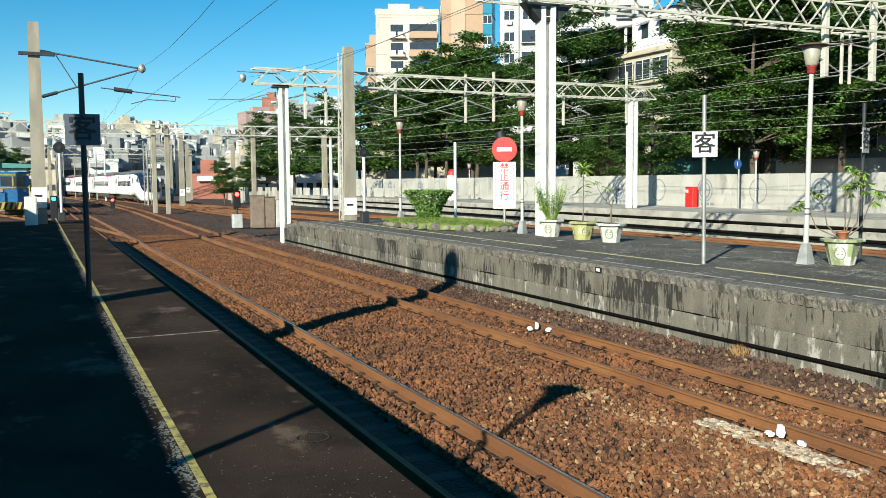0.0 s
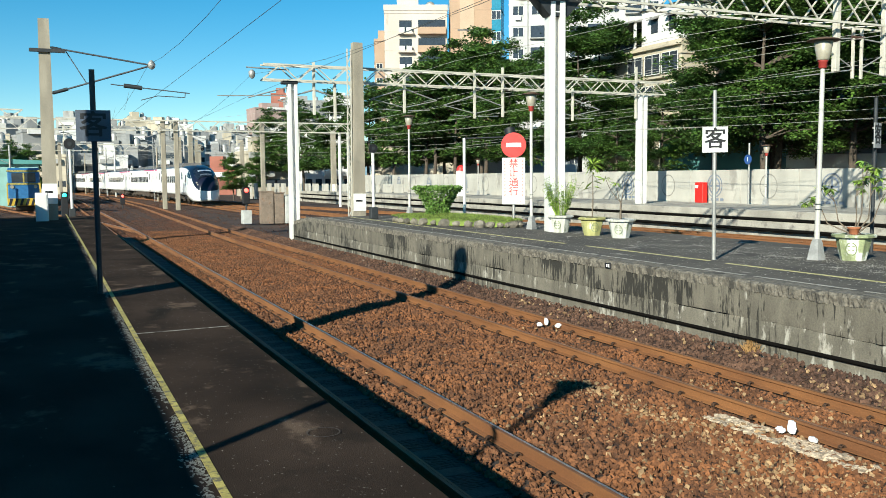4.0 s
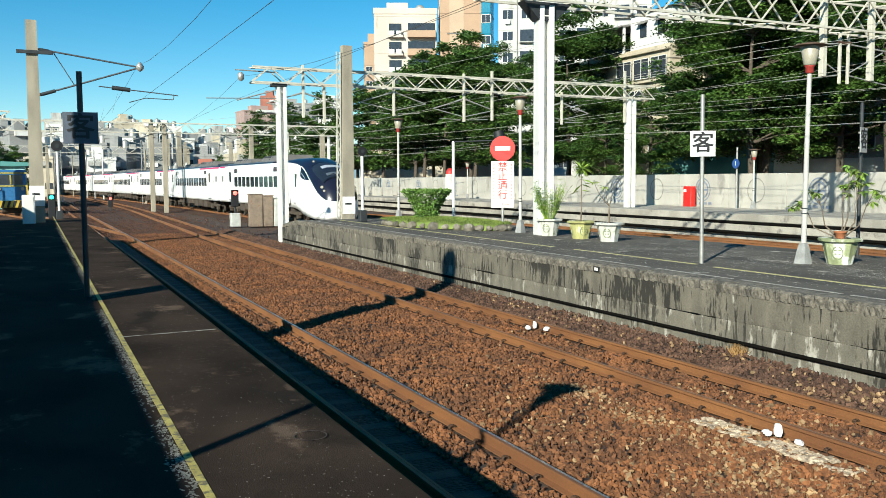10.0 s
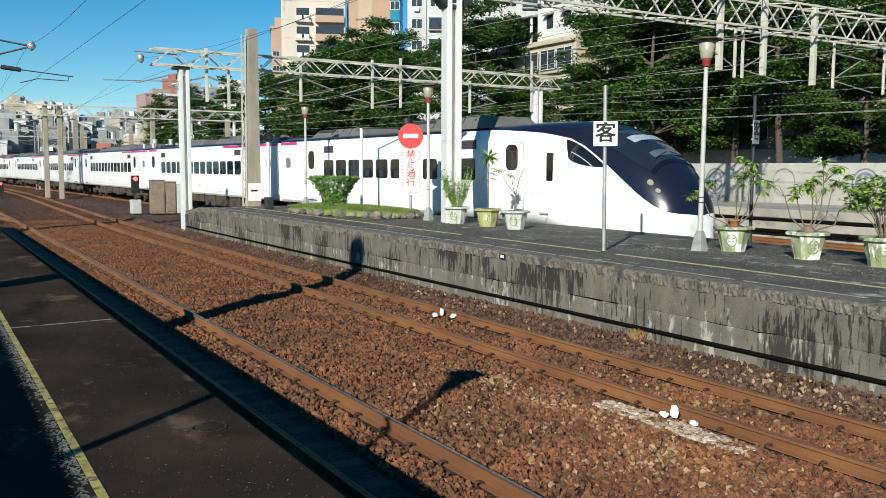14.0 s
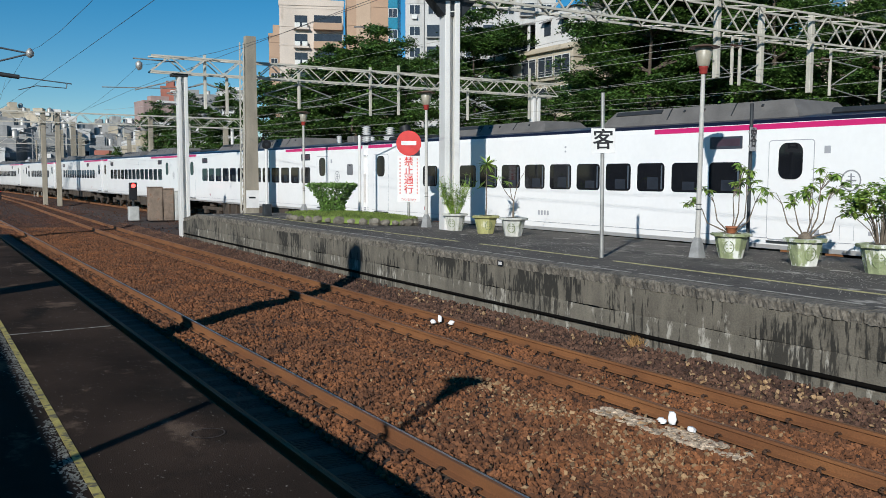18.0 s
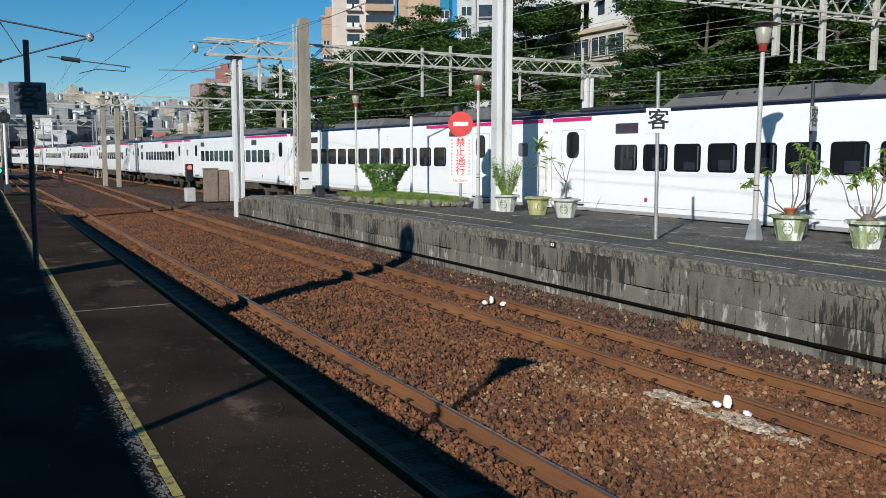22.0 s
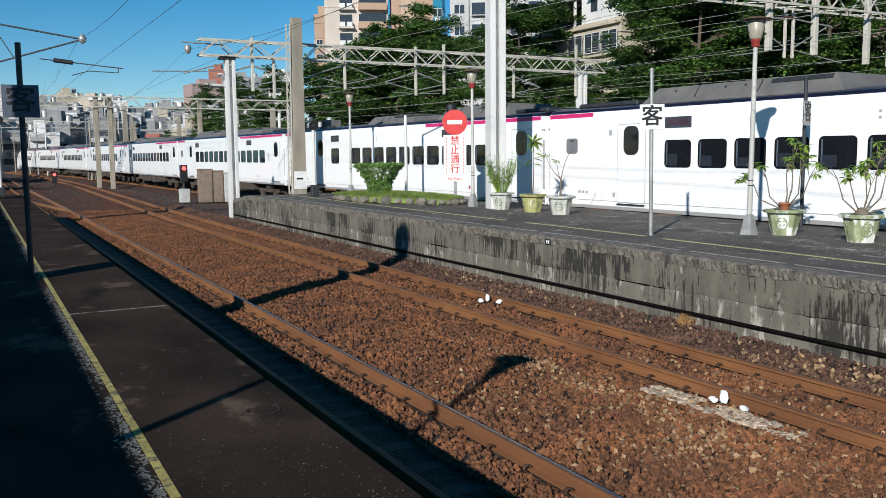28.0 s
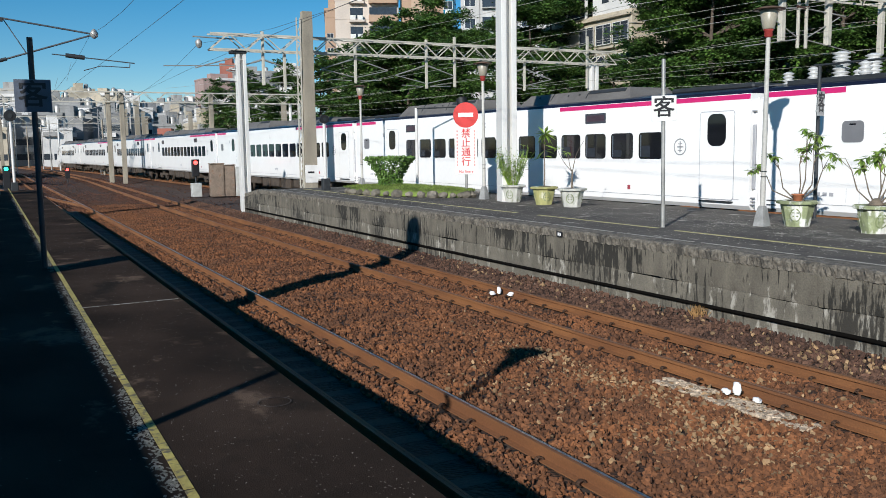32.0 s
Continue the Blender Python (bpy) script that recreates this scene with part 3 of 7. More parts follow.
ys = list(np.arange(-16, 34.1, 2.0))
top = Shape()
tv = []
for y in ys:
    tv += [(IX + 0.42, y, PZ), (rear_x(y), y, PZ), (rear_x(y), y, -0.3), (IX + 0.42, y, -0.3)]
for y, z in ((36.2, 0.75),):
    tv += [(IX + 0.42, y, z), (rear_x(y), y, z), (rear_x(y), y, -0.3), (IX + 0.42, y, -0.3)]
n = len(tv) // 4
top.add(tv, [(4 * j + a, 4 * j + (a + 1) % 4, 4 * j + 4 + (a + 1) % 4, 4 * j + 4 + a) for j in range(n - 1) for a in range(4)] + [(0, 1, 2, 3), (4 * n - 4, 4 * n - 3, 4 * n - 2, 4 * n - 1)])
part("surface", top, M_plat_isl, island)
cope_meshes = []
for k in range(4):
    sh = Shape()
    rr = random.Random(40 + k)
    m = 44
    prof = [(0.0, -0.14), (-0.005, -0.02), (0.03, 0.012), (0.30, 0.008), (0.44, 0.006), (0.44, -0.14)]
    vs = []
    for i in range(m + 1):
        y = 0.008 + i * (1.984 / m)
        vs += [(u + (rr.uniform(-0.016, 0.016) if a < 3 else 0), y, v + (rr.uniform(-0.016, 0.010) if a in (0, 1, 2) else 0)) for a, (u, v) in enumerate(prof)]
    q = len(prof)
    sh.add(vs, [(j * q + a, j * q + (a + 1) % q, (j + 1) * q + (a + 1) % q, (j + 1) * q + a) for j in range(m) for a in range(q)] + [tuple(range(q)), tuple(range(m * q, m * q + q))])
    cope_meshes.append(sh.mesh("coping_stone", M_cope))
for k in range(25):
    part("coping_stone", None, None, island, at=pose(IX - 0.008, -16 + 2 * k, PZ), mesh=cope_meshes[(k * 7) % 4])
part("coping_stone", None, None, island, at=pose(IX - 0.008, 34.02, PZ, -6.6), mesh=cope_meshes[1])
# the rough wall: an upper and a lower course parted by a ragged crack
def wall_course(z0, z1, rows_, lean, seed):
    sh = Shape()
    ys_ = np.arange(-16, 35.01, 0.12)
    vs = []
    for y in ys_:
        crack = 0.025 * noise.noise((y * 0.7, seed, 0)) + 0.02 * noise.noise((y * 5, seed, 3))
        for j in range(rows_ + 1):
            f_ = j / rows_
            z = z0 + (z1 - z0) * f_ + (crack if (z0 > 0.3 and j == 0) or (z0 < 0.3 and j == rows_) else crack * 0.5)
            edge = 0.010 if (j == 0 and z0 > 0.3) or (j == rows_ and z0 < 0.3) else 0.0
            vs.append((IX + lean + edge + 0.018 * noise.noise((y * 1.4, z * 2, seed)) + 0.004 * noise.noise((y * 4, z * 5, seed + 4)), y, z))
    q = rows_ + 1
    sh.add(vs, [(i * q + j, i * q + j + 1, (i + 1) * q + j + 1, (i + 1) * q + j) for i in range(len(ys_) - 1) for j in range(rows_)], True)
    return sh


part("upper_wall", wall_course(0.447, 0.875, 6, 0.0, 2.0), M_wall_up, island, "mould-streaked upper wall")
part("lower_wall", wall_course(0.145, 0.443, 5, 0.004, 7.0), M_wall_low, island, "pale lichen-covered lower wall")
part("wall_core", Shape().box(IX + 0.075, IX + 0.41, -16, 35, 0.14, 0.862), M_slot, island)
end_wall = Shape().prism([(34.9, 0.78), (34.9, -0.3), (36.2, -0.3), (36.2, 0.63)], 'x', IX + 0.012, IX + 0.41)
part("end_wall", end_wall, M_wall_up, island)
npl = part("number_plate", Shape().box(IX - 0.034, IX - 0.02, 13.25, 13.43, PZ - 0.13, PZ - 0.03, 0.004), M_black, island, "small dark plate on the coping")
for q in (13.29, 13.35):
    part("digit_bar", Shape().box(IX - 0.037, IX - 0.033, q, q + 0.04, PZ - 0.11, PZ - 0.05), M_signwhite, npl)
part("footing", Shape().box(IX + 0.02, IX + 0.41, -16, 34.9, -0.3, 0.145), M_wall_low, island)
# matte black tube in place of the shaded gap at the wall foot
part("duct_or_gap_shade", Shape().tube((IX - 0.005, -16, 0.14), (IX - 0.005, 36, 0.14), 0.03, n=8), M_gapshade, island, "black strip for the shaded gap along the wall foot")
for y0, y1, x in ((-6, 12.35, 11.05), (12.55, 17.0, 11.12), (17.4, 34, 11.1)):
    sh = Shape()
    q = [(x + 0.04 * math.sin(y * 0.2), y, PZ + 0.004) for y in np.arange(y0, y1, 1.0)]
    sh.sweep([(-0.045, 0), (0.045, 0), (0.045, -0.01), (-0.045, -0.01)], q)
    part("yellow_line", sh, M_yellow_isl, island)
for k in range(20):
    x = 10.02 + 0.012 * (k % 3)
    part("white_line", Shape().box(x - 0.035, x + 0.035, -8 + 2.05 * k, -6.12 + 2.05 * k, PZ - 0.01, PZ + 0.003), M_whiteline_isl, island)

# far platform with its boundary wall
FX, FZ, WX = 28.55, 1.02, 34.1
far = thing("platform_far", "old pale concrete platform behind the tracks", "platform", kind="structure")
part("surface", Shape().box(FX + 0.4, WX, -40, 105, -0.3, FZ), M_p3, far)
part("coping", Shape().box(FX - 0.05, FX + 0.4, -40, 105, FZ - 0.33, FZ + 0.004, 0.02), M_p3, far)
part("platform_wall", Shape().box(FX + 0.20, FX + 0.4, -40, 105, -0.3, FZ - 0.33), M_p3, far)
part("ledge", Shape().box(FX - 0.04, FX + 0.20, -40, 105, 0.24, 0.55, 0.02), M_p3, far)
# black tubes put the shade of the two wall recesses into colour
part("duct_or_gap_shade", Shape().tube((FX - 0.02, -40, 0.615), (FX - 0.02, 105, 0.615), 0.062, n=8), M_gapshade, far, "black strip for the shaded gap under the coping")
part("duct_or_gap_shade", Shape().tube((FX - 0.02, -40, 0.17), (FX - 0.02, 105, 0.17), 0.065, n=8), M_gapshade, far, "black strip for the shaded gap along the wall foot")
bwall = thing("wall_boundary", "long grey concrete boundary wall with round emblems", "wall", kind="structure")

# ---- the train ----
HW = 1.42
Z0, Z1, Z2, Z3 = 1.0, 3.72, 3.80, 3.90


def rounded(w, h, r, n=4):
    """A rounded rectangle about the origin."""
    out = []
    for cx, cy, a in ((w / 2 - r, h / 2 - r, 0), (-w / 2 + r, h / 2 - r, 90), (-w / 2 + r, -h / 2 + r, 180), (w / 2 - r, -h / 2 + r, 270)):
        out += [(cx + r * math.cos(radians(a + 90 * i / n)), cy + r * math.sin(radians(a + 90 * i / n))) for i in range(n + 1)]
    return out


def plate(side, y, z, w, h, r, proud=0.012, depth=0.03):
    """A rounded plate on the car's side."""
    sh = Shape()
    sh.prism([(y + u, z + v) for u, v in rounded(w, h, r)], 'x', side * (HW + proud), side * (HW + proud - depth))
    return sh


def side_skin(y0, y1, half=HW, z0=Z0, z1=Z1):
    """The white side walls and floor of a car body between y0 and y1."""
    prof = [(half - 0.10, z0), (half - 0.015, z0 + 0.10), (half, z0 + 0.35), (half, z1 - 0.1), (half - 0.01, z1)]
    loop = prof + [(-u, v) for u, v in prof[::-1]]
    return Shape().prism(loop, 'y', y0, y1)


def roof_skin(y0, y1):
    prof = [(HW - 0.01, Z1 + 0.001), (HW - 0.06, Z2), (HW - 0.30, Z2 + 0.05), (HW - 0.7, Z3)]
    loop = prof + [(-u, v) for u, v in prof[::-1]]
    return Shape().prism(loop, 'y', y0, y1)


def roof_box(y0, y1, w=1.05, z=4.28):
    b = 0.35
    sh = Shape()
    vs = []
    for y, zz, ww in ((y0, Z3 - 0.05, w), (y0 + b, z, w - 0.28), (y1 - b, z, w - 0.28), (y1, Z3 - 0.05, w)):
        vs += [(-ww, y, zz), (ww, y, zz)]
    vs += [(-w, y0 + 0.05, Z3 - 0.05), (w, y0 + 0.05, Z3 - 0.05), (w, y1 - 0.05, Z3 - 0.05), (-w, y1 - 0.05, Z3 - 0.05)]
    sh.add(vs, [(0, 1, 3, 2), (2, 3, 5, 4), (4, 5, 7, 6), (0, 2, 4, 6), (1, 7, 5, 3), (0, 6, 7, 1)])
    return sh


def bogie(parent, y):
    frame_ = Shape()
    for s in (-1, 1):
        frame_.box(s * 1.02 - 0.07, s * 1.02 + 0.07, y - 1.6, y + 1.6, 0.52, 0.72, 0.03)
        for q in (-1.05, 1.05):
            frame_.box(s * 1.02 - 0.12, s * 1.02 + 0.12, y + q - 0.17, y + q + 0.17, 0.30, 0.58, 0.03)
        frame_.box(s * 0.95 - 0.16, s * 0.95 + 0.16, y - 0.3, y + 0.3, 0.72, 1.0, 0.04)
    frame_.box(-1.0, 1.0, y - 0.35, y + 0.35, 0.5, 0.7, 0.02)
    b = part("bogie", frame_, M_tunder, parent)
    for q in (-1.05, 1.05):
        w = Shape()
        for s in (-1, 1):
            w.tube((s * 0.50, y + q, 0.43), (s * 0.63, y + q, 0.43), 0.43, n=20)
        w.tube((-0.5, y + q, 0.43), (0.5, y + q, 0.43), 0.08, n=8)
        part("wheel", w, M_tunder, b)


def under_boxes(parent, y0, y1, seed):
    rr = random.Random(seed)
    y = y0
    while y < y1 - 0.8:
        l = rr.uniform(0.7, 1.8)
        part("equipment_box", Shape().box(-1.25, 1.25, y, min(y + l, y1), rr.uniform(0.38, 0.6), Z0 + 0.02, 0.03), M_tunder, parent)
        y += l + rr.uniform(0.15, 0.6)


def text_mesh(name, body, size, material, bold=0.0):
    cu = bpy.data.curves.new(name, 'FONT')
    cu.body, cu.size, cu.align_x, cu.align_y, cu.extrude = body, size, 'CENTER', 'CENTER', 0.002
    ob = bpy.data.objects.new(name, cu)
    me = bpy.data.meshes.new_from_object(ob)
    if bold:
        base_v, base_f = [v.co.copy() for v in me.vertices], [tuple(p.vertices) for p in me.polygons]
        vs, fs = [], []
        for k, (dx, dy) in enumerate(((-1, -0.6), (1, -0.6), (-1, 0.6), (1, 0.6), (0, 0))):
            fs += [tuple(i + len(vs) for i in f) for f in base_f]
            vs += [v + Vector((dx * bold, dy * bold, 0.0004 * k)) for v in base_v]
        me.clear_geometry()
        me.from_pydata(vs, [], fs)
    me.materials.clear()
    me.materials.append(material)
    bpy.data.objects.remove(ob)
    bpy.data.curves.remove(cu)
    return me


def door(car, side, y, label="closed white plug door with a tall dark window"):
    d = part("door", plate(side, y, 2.28, 1.05, 2.10, 0.06, 0.010), M_tw, car, label)
    part("door_seam", plate(side, y, 2.28, 1.09, 2.14, 0.08, 0.004), M_tgrey, d)
    part("door_window", plate(side, y, 2.90, 0.57, 0.77, 0.19, 0.020), M_twin, d)
    part("step_plate", plate(side, y, 1.17, 1.05, 0.04, 0.01, 0.03, 0.05), M_darksteel, d)


def emblem(car, side, y, z):
    sh = Shape()
    n = 28
    for r0, r1 in ((0.185, 0.215),):
        vs = []
        for i in range(n):
            a = 2 * math.pi * i / n
            vs += [(side * (HW + 0.006), y + r0 * math.cos(a), z + r0 * math.sin(a)), (side * (HW + 0.006), y + r1 * math.cos(a), z + r1 * math.sin(a))]
        sh.add(vs, [(2 * i, 2 * i + 1, (2 * i + 3) % (2 * n), (2 * i + 2) % (2 * n)) for i in range(n)])
    sh.box(side * HW, side * (HW + 0.006), y - 0.11, y + 0.11, z - 0.015, z + 0.015)
    sh.box(side * HW, side * (HW + 0.006), y - 0.07, y + 0.07, z + 0.07, z + 0.09)
    sh.box(side * HW, side * (HW + 0.006), y - 0.07, y + 0.07, z - 0.10, z - 0.08)
    sh.box(side * HW, side * (HW + 0.006), y - 0.015, y + 0.015, z - 0.14, z + 0.14)
    part("emblem", sh, M_temb, car, "grey round emblem")


def car_ends(car, y0, y1, front=True):
    """Gangways, corner posts and couplers at the ends of a car from y0 (back) to y1 (front)."""
    for y, s in ((y0, -1),) + (((y1, 1),) if front else ()):
        part("gangway", Shape().box(-0.62, 0.62, min(y, y + 0.24 * s), max(y, y + 0.24 * s), 1.05, 3.35, 0.03), M_darksteel, car, "black bellows gangway")
        for q in (-1, 1):
            part("end_cover", Shape().box(q * 1.20 - 0.10, q * 1.20 + 0.10, min(y, y + 0.20 * s), max(y, y + 0.20 * s), 1.05, 3.58, 0.03), M_tw, car)
            part("corner_rib", Shape().box(q * 1.33 - 0.035, q * 1.33 + 0.035, min(y + 0.13 * s, y + 0.18 * s), max(y + 0.13 * s, y + 0.18 * s), 1.0, 3.62, 0.012), M_tw, car)
            part("duct_or_gap_shade", Shape().box(q * 1.33 - 0.04, q * 1.33 + 0.04, min(y + 0.02 * s, y + 0.11 * s), max(y + 0.02 * s, y + 0.11 * s), 1.5, 2.62 if s > 0 else 3.0, 0.015), M_pinkrub if s > 0 else M_tgrey, car, "beige cable duct" if s > 0 else "grey cable duct")
            for z in (1.12, 1.20, 1.28, 3.30):
                part("clamp", Shape().box(q * 1.35 - 0.03, q * 1.35 + 0.03, min(y, y + 0.15 * s), max(y, y + 0.15 * s), z, z + 0.03, 0.006), M_tgrey, car)
        part("coupler", Shape().box(-0.15, 0.15, min(y, y + 0.25 * s), max(y, y + 0.25 * s), 0.75, 1.0, 0.03), M_tunder, car)


CL, CE, PITCH = 22.33, 11.165, 1.118      # coach length over couplings, half of it, window spacing


def roof_gear(car, y):
    """Ribbed insulators, their bus bar and a dark equipment box at the pantograph end; y is the coupling."""
    for d, h, r, x in ((0.25, 0.30, 0.13, -0.75), (0.95, 0.36, 0.13, -0.80), (1.45, 0.66, 0.19, -0.55), (1.48, 0.66, 0.19, 0.55), (2.2, 0.38, 0.14, -0.80), (3.4, 0.34, 0.12, -0.80), (3.4, 0.34, 0.12, 0.80), (0.95, 0.36, 0.13, 0.80)):
        n = max(4, round(h / 0.085))
        prof = [(r * 0.45, 0.0)]
        for i in range(n):
            prof += [(r, (i + 0.25) * h / n), (r, (i + 0.45) * h / n), (r * 0.55, (i + 0.8) * h / n)]
        part("roof_insulator", Shape().lathe(prof + [(r * 0.3, h)], 12, (x, y - d, Z3 - 0.02)), M_insul, car, "pale ribbed roof insulator")
    part("bus_bar", Shape().tube((-0.80, y - 0.95, Z3 + 0.36), (-0.80, y - 3.4, Z3 + 0.36), 0.025, n=6), M_darksteel, car)
    part("gear_box", Shape().box(-0.95, -0.2, y - 4.6, y - 4.0, Z3 - 0.04, Z3 + 0.36, 0.03), M_troof, car)
    for q in range(3):
        part("gear_vent", Shape().box(-0.962, -0.948, y - 4.5 + 0.17 * q, y - 4.37 + 0.17 * q, Z3 + 0.06, Z3 + 0.28), M_darksteel, car)
    part("roof_rail", Shape().box(-1.10, -1.04, y - 5.8, y - 0.5, Z3 - 0.06, Z3 + 0.05), M_darksteel, car)


def roof_units(car, units):
    """Grey air-conditioning units with perforated grilles and panel joints."""
    for a, b, w, z in units:
        u = part("roof_unit", roof_box(a, b, w, z), M_troof, car, "grey rooftop air-conditioning unit")
        lean = math.atan2(0.28, z - Z3 + 0.05)
        for s in (-1, 1):
            base = Matrix.Translation((s * (w - 0.275), 0, z)) @ Euler((0, -s * lean, 0)).to_matrix().to_4x4()
            part("grille", Shape().box(-0.012, 0.016, a + 0.42, a + 2.0, -0.15, -0.03), M_darksteel, u, at=base, label="dark perforated grille")
            for q in (0.38, 0.70):
                part("panel_joint", Shape().box(-0.01, 0.012, a + (b - a) * q - 0.012, a + (b - a) * q + 0.012, -(z - Z3), -0.01), M_darksteel, u, at=base)
            for q in (0.45, 0.55, 0.82):
                part("latch", Shape().box(-0.01, 0.02, a + (b - a) * q, a + (b - a) * q + 0.05, -0.16, -0.10), M_darksteel, u, at=base)


def build_coach(seed, second=False, shift=0, units=((3.8, 9.8), (12.2, 17.6)), gear=False):
    """A middle coach; its lavatory end is at y = CE. shift: how many window places the first door sits further back."""
    car = thing("train_coach", "white express train coach with dark windows and a magenta roof stripe", "train coach", group="coaches of the train")
    F, B = CE - 0.22, -CE + 0.22
    part("body", side_skin(B, F), M_tw, car)
    part("roof", roof_skin(B, F), M_tnavy, car, "dark navy roof edge")
    r2 = Shape().prism([(HW - 0.68, Z3 - 0.01), (0.4, Z3 + 0.05), (-0.4, Z3 + 0.05), (-HW + 0.68, Z3 - 0.01)], 'y', B + 0.1, F - 0.1)
    part("roof_deck", r2, M_troof, car)
    back = shift * PITCH
    for s in (-1, 1):
        for a, b in ((CE - (2.2 if second else 7.57), F - 0.02), (B + 0.02, -CE + (7.36 if second else 2.03))):
            part("stripe", Shape().box(s * (HW - 0.03), s * (HW + 0.003), a, b, Z1 - 0.13, Z1 - 0.012), M_tmag, car, "magenta stripe")
        for k in range(shift, 13):
            if shift and k == shift + 1:
                continue
            y = CE - 5.43 - PITCH * k
            part("window_seal", plate(s, y, 2.54, 0.89, 0.70, 0.11, 0.006), M_tblack, car)
            w = part("window", plate(s, y, 2.54, 0.85, 0.66, 0.09), M_twin, car)
            part("seat_back", Shape().box(s * (HW + 0.012), s * (HW + 0.0145), y - 0.20 + 0.1 * ((k * 3 + seed) % 3), y + 0.16 + 0.1 * ((k * 3 + seed) % 3), 2.24, 2.44 + 0.05 * ((k * 5 + seed) % 3)), M_tseat, w)
            part("curtain", Shape().box(s * (HW + 0.012), s * (HW + 0.0145), y + 0.34, y + 0.38, 2.25, 2.83), M_tgrey2, w)
        door(car, s, CE - 3.76 - back)
        door(car, s, -CE + 1.22)
        lw = part("small_window", plate(s, CE - 1.28 - back, 2.78, 0.50, 0.44, 0.09), M_tlav, car, "small grey lavatory window")
        part("vent_slot", plate(s, CE - 1.28 - back, 2.93, 0.15, 0.03, 0.01, 0.016), M_tblack, lw)
        for y in (CE - 5.43 - back, -CE + (5.72 if second else 3.5)):
            part("display", plate(s, y, 3.33, 0.89, 0.28, 0.02, 0.008), M_tdisp, car, "dark destination display")
            part("display_text", Shape().box(s * (HW + 0.007), s * (HW + 0.0095), y - 0.38, y + 0.38, 3.25, 3.42), M_led, car)
        emblem(car, s, -CE + 2.42 if second else CE - 2.40, 2.50)
        for q in (-0.5, 0.5):
            part("hatch_line", Shape().box(s * HW, s * (HW + 0.002), CE - 2.45 + 0.3 * q - 0.004, CE - 2.45 + 0.3 * q + 0.004, 1.30, 1.60), M_tgrey, car)
        for q in range(3):
            part("small_writing", Shape().box(s * HW, s * (HW + 0.003), CE - 2.0 + 0.16 * q, CE - 1.9 + 0.16 * q, 1.42, 1.50), M_tgrey, car)
            part("step_rung", Shape().box(s * (HW - 0.02), s * (HW + 0.02), F - 0.32, F - 0.08, 1.06 + 0.10 * q, 1.08 + 0.10 * q), M_darksteel, car)
        for q in range(4):
            part("car_number", Shape().box(s * HW, s * (HW + 0.004), -0.8 + 0.13 * q, -0.72 + 0.13 * q, 1.44, 1.57), M_tgrey, car, "small grey number bar")
        part("door_number", Shape().box(s * HW, s * (HW + 0.004), CE - 3.0 - back, CE - 2.86 - back, 3.05, 3.20), M_tgrey, car, "small grey number bar")
        part("socket", plate(s, CE - 3.1, 1.42, 0.10, 0.13, 0.01), M_tgrey, car)
        part("red_tag", plate(s, -CE + 4.3, 1.42, 0.11, 0.12, 0.01, 0.006), M_dulltag, car, "small red tag")
        part("sill_groove", Shape().box(s * (HW - 0.02), s * (HW + 0.002), B + 0.3, F - 0.3, 1.235, 1.247), M_tgrey, car)
        for q in (0.0, 0.12):
            part("side_lamp", plate(s, 0.35, 3.24 + q, 0.06, 0.05, 0.015, 0.012), M_tgrey, car)
    roof_units(car, [(CE - b, CE - a, 1.12 if k == 0 else 1.0, 4.26 - 0.06 * k) for k, (a, b) in enumerate(units)])
    part("roof_hatch", Shape().box(-0.8, 0.8, -CE + 0.7, -CE + 3.4, Z3 - 0.03, Z3 + 0.12, 0.05), M_darksteel, car, "low dark roof cover")
    if gear:
        roof_gear(car, CE)
    else:
        part("roof_hatch", Shape().box(-0.8, 0.8, CE - 3.3, CE - 0.8, Z3 - 0.03, Z3 + 0.12, 0.05), M_darksteel, car, "low dark roof cover")
    bogie(car, 7.6)
    bogie(car, -7.6)
    under_boxes(car, -5.4, 5.4, seed)
    car_ends(car, B, F)
    return car


def border(d):
    """Height of the line between white and navy, d metres behind the tip."""
    return float(spline([(-1, 1.40), (0, 1.42), (0.38, 1.52), (0.86, 1.80), (1.55, 2.30), (2.4, 2.86), (3.25, 3.30), (4.5, 3.56), (6.2, 3.715), (12, 3.72)], [d])[0])


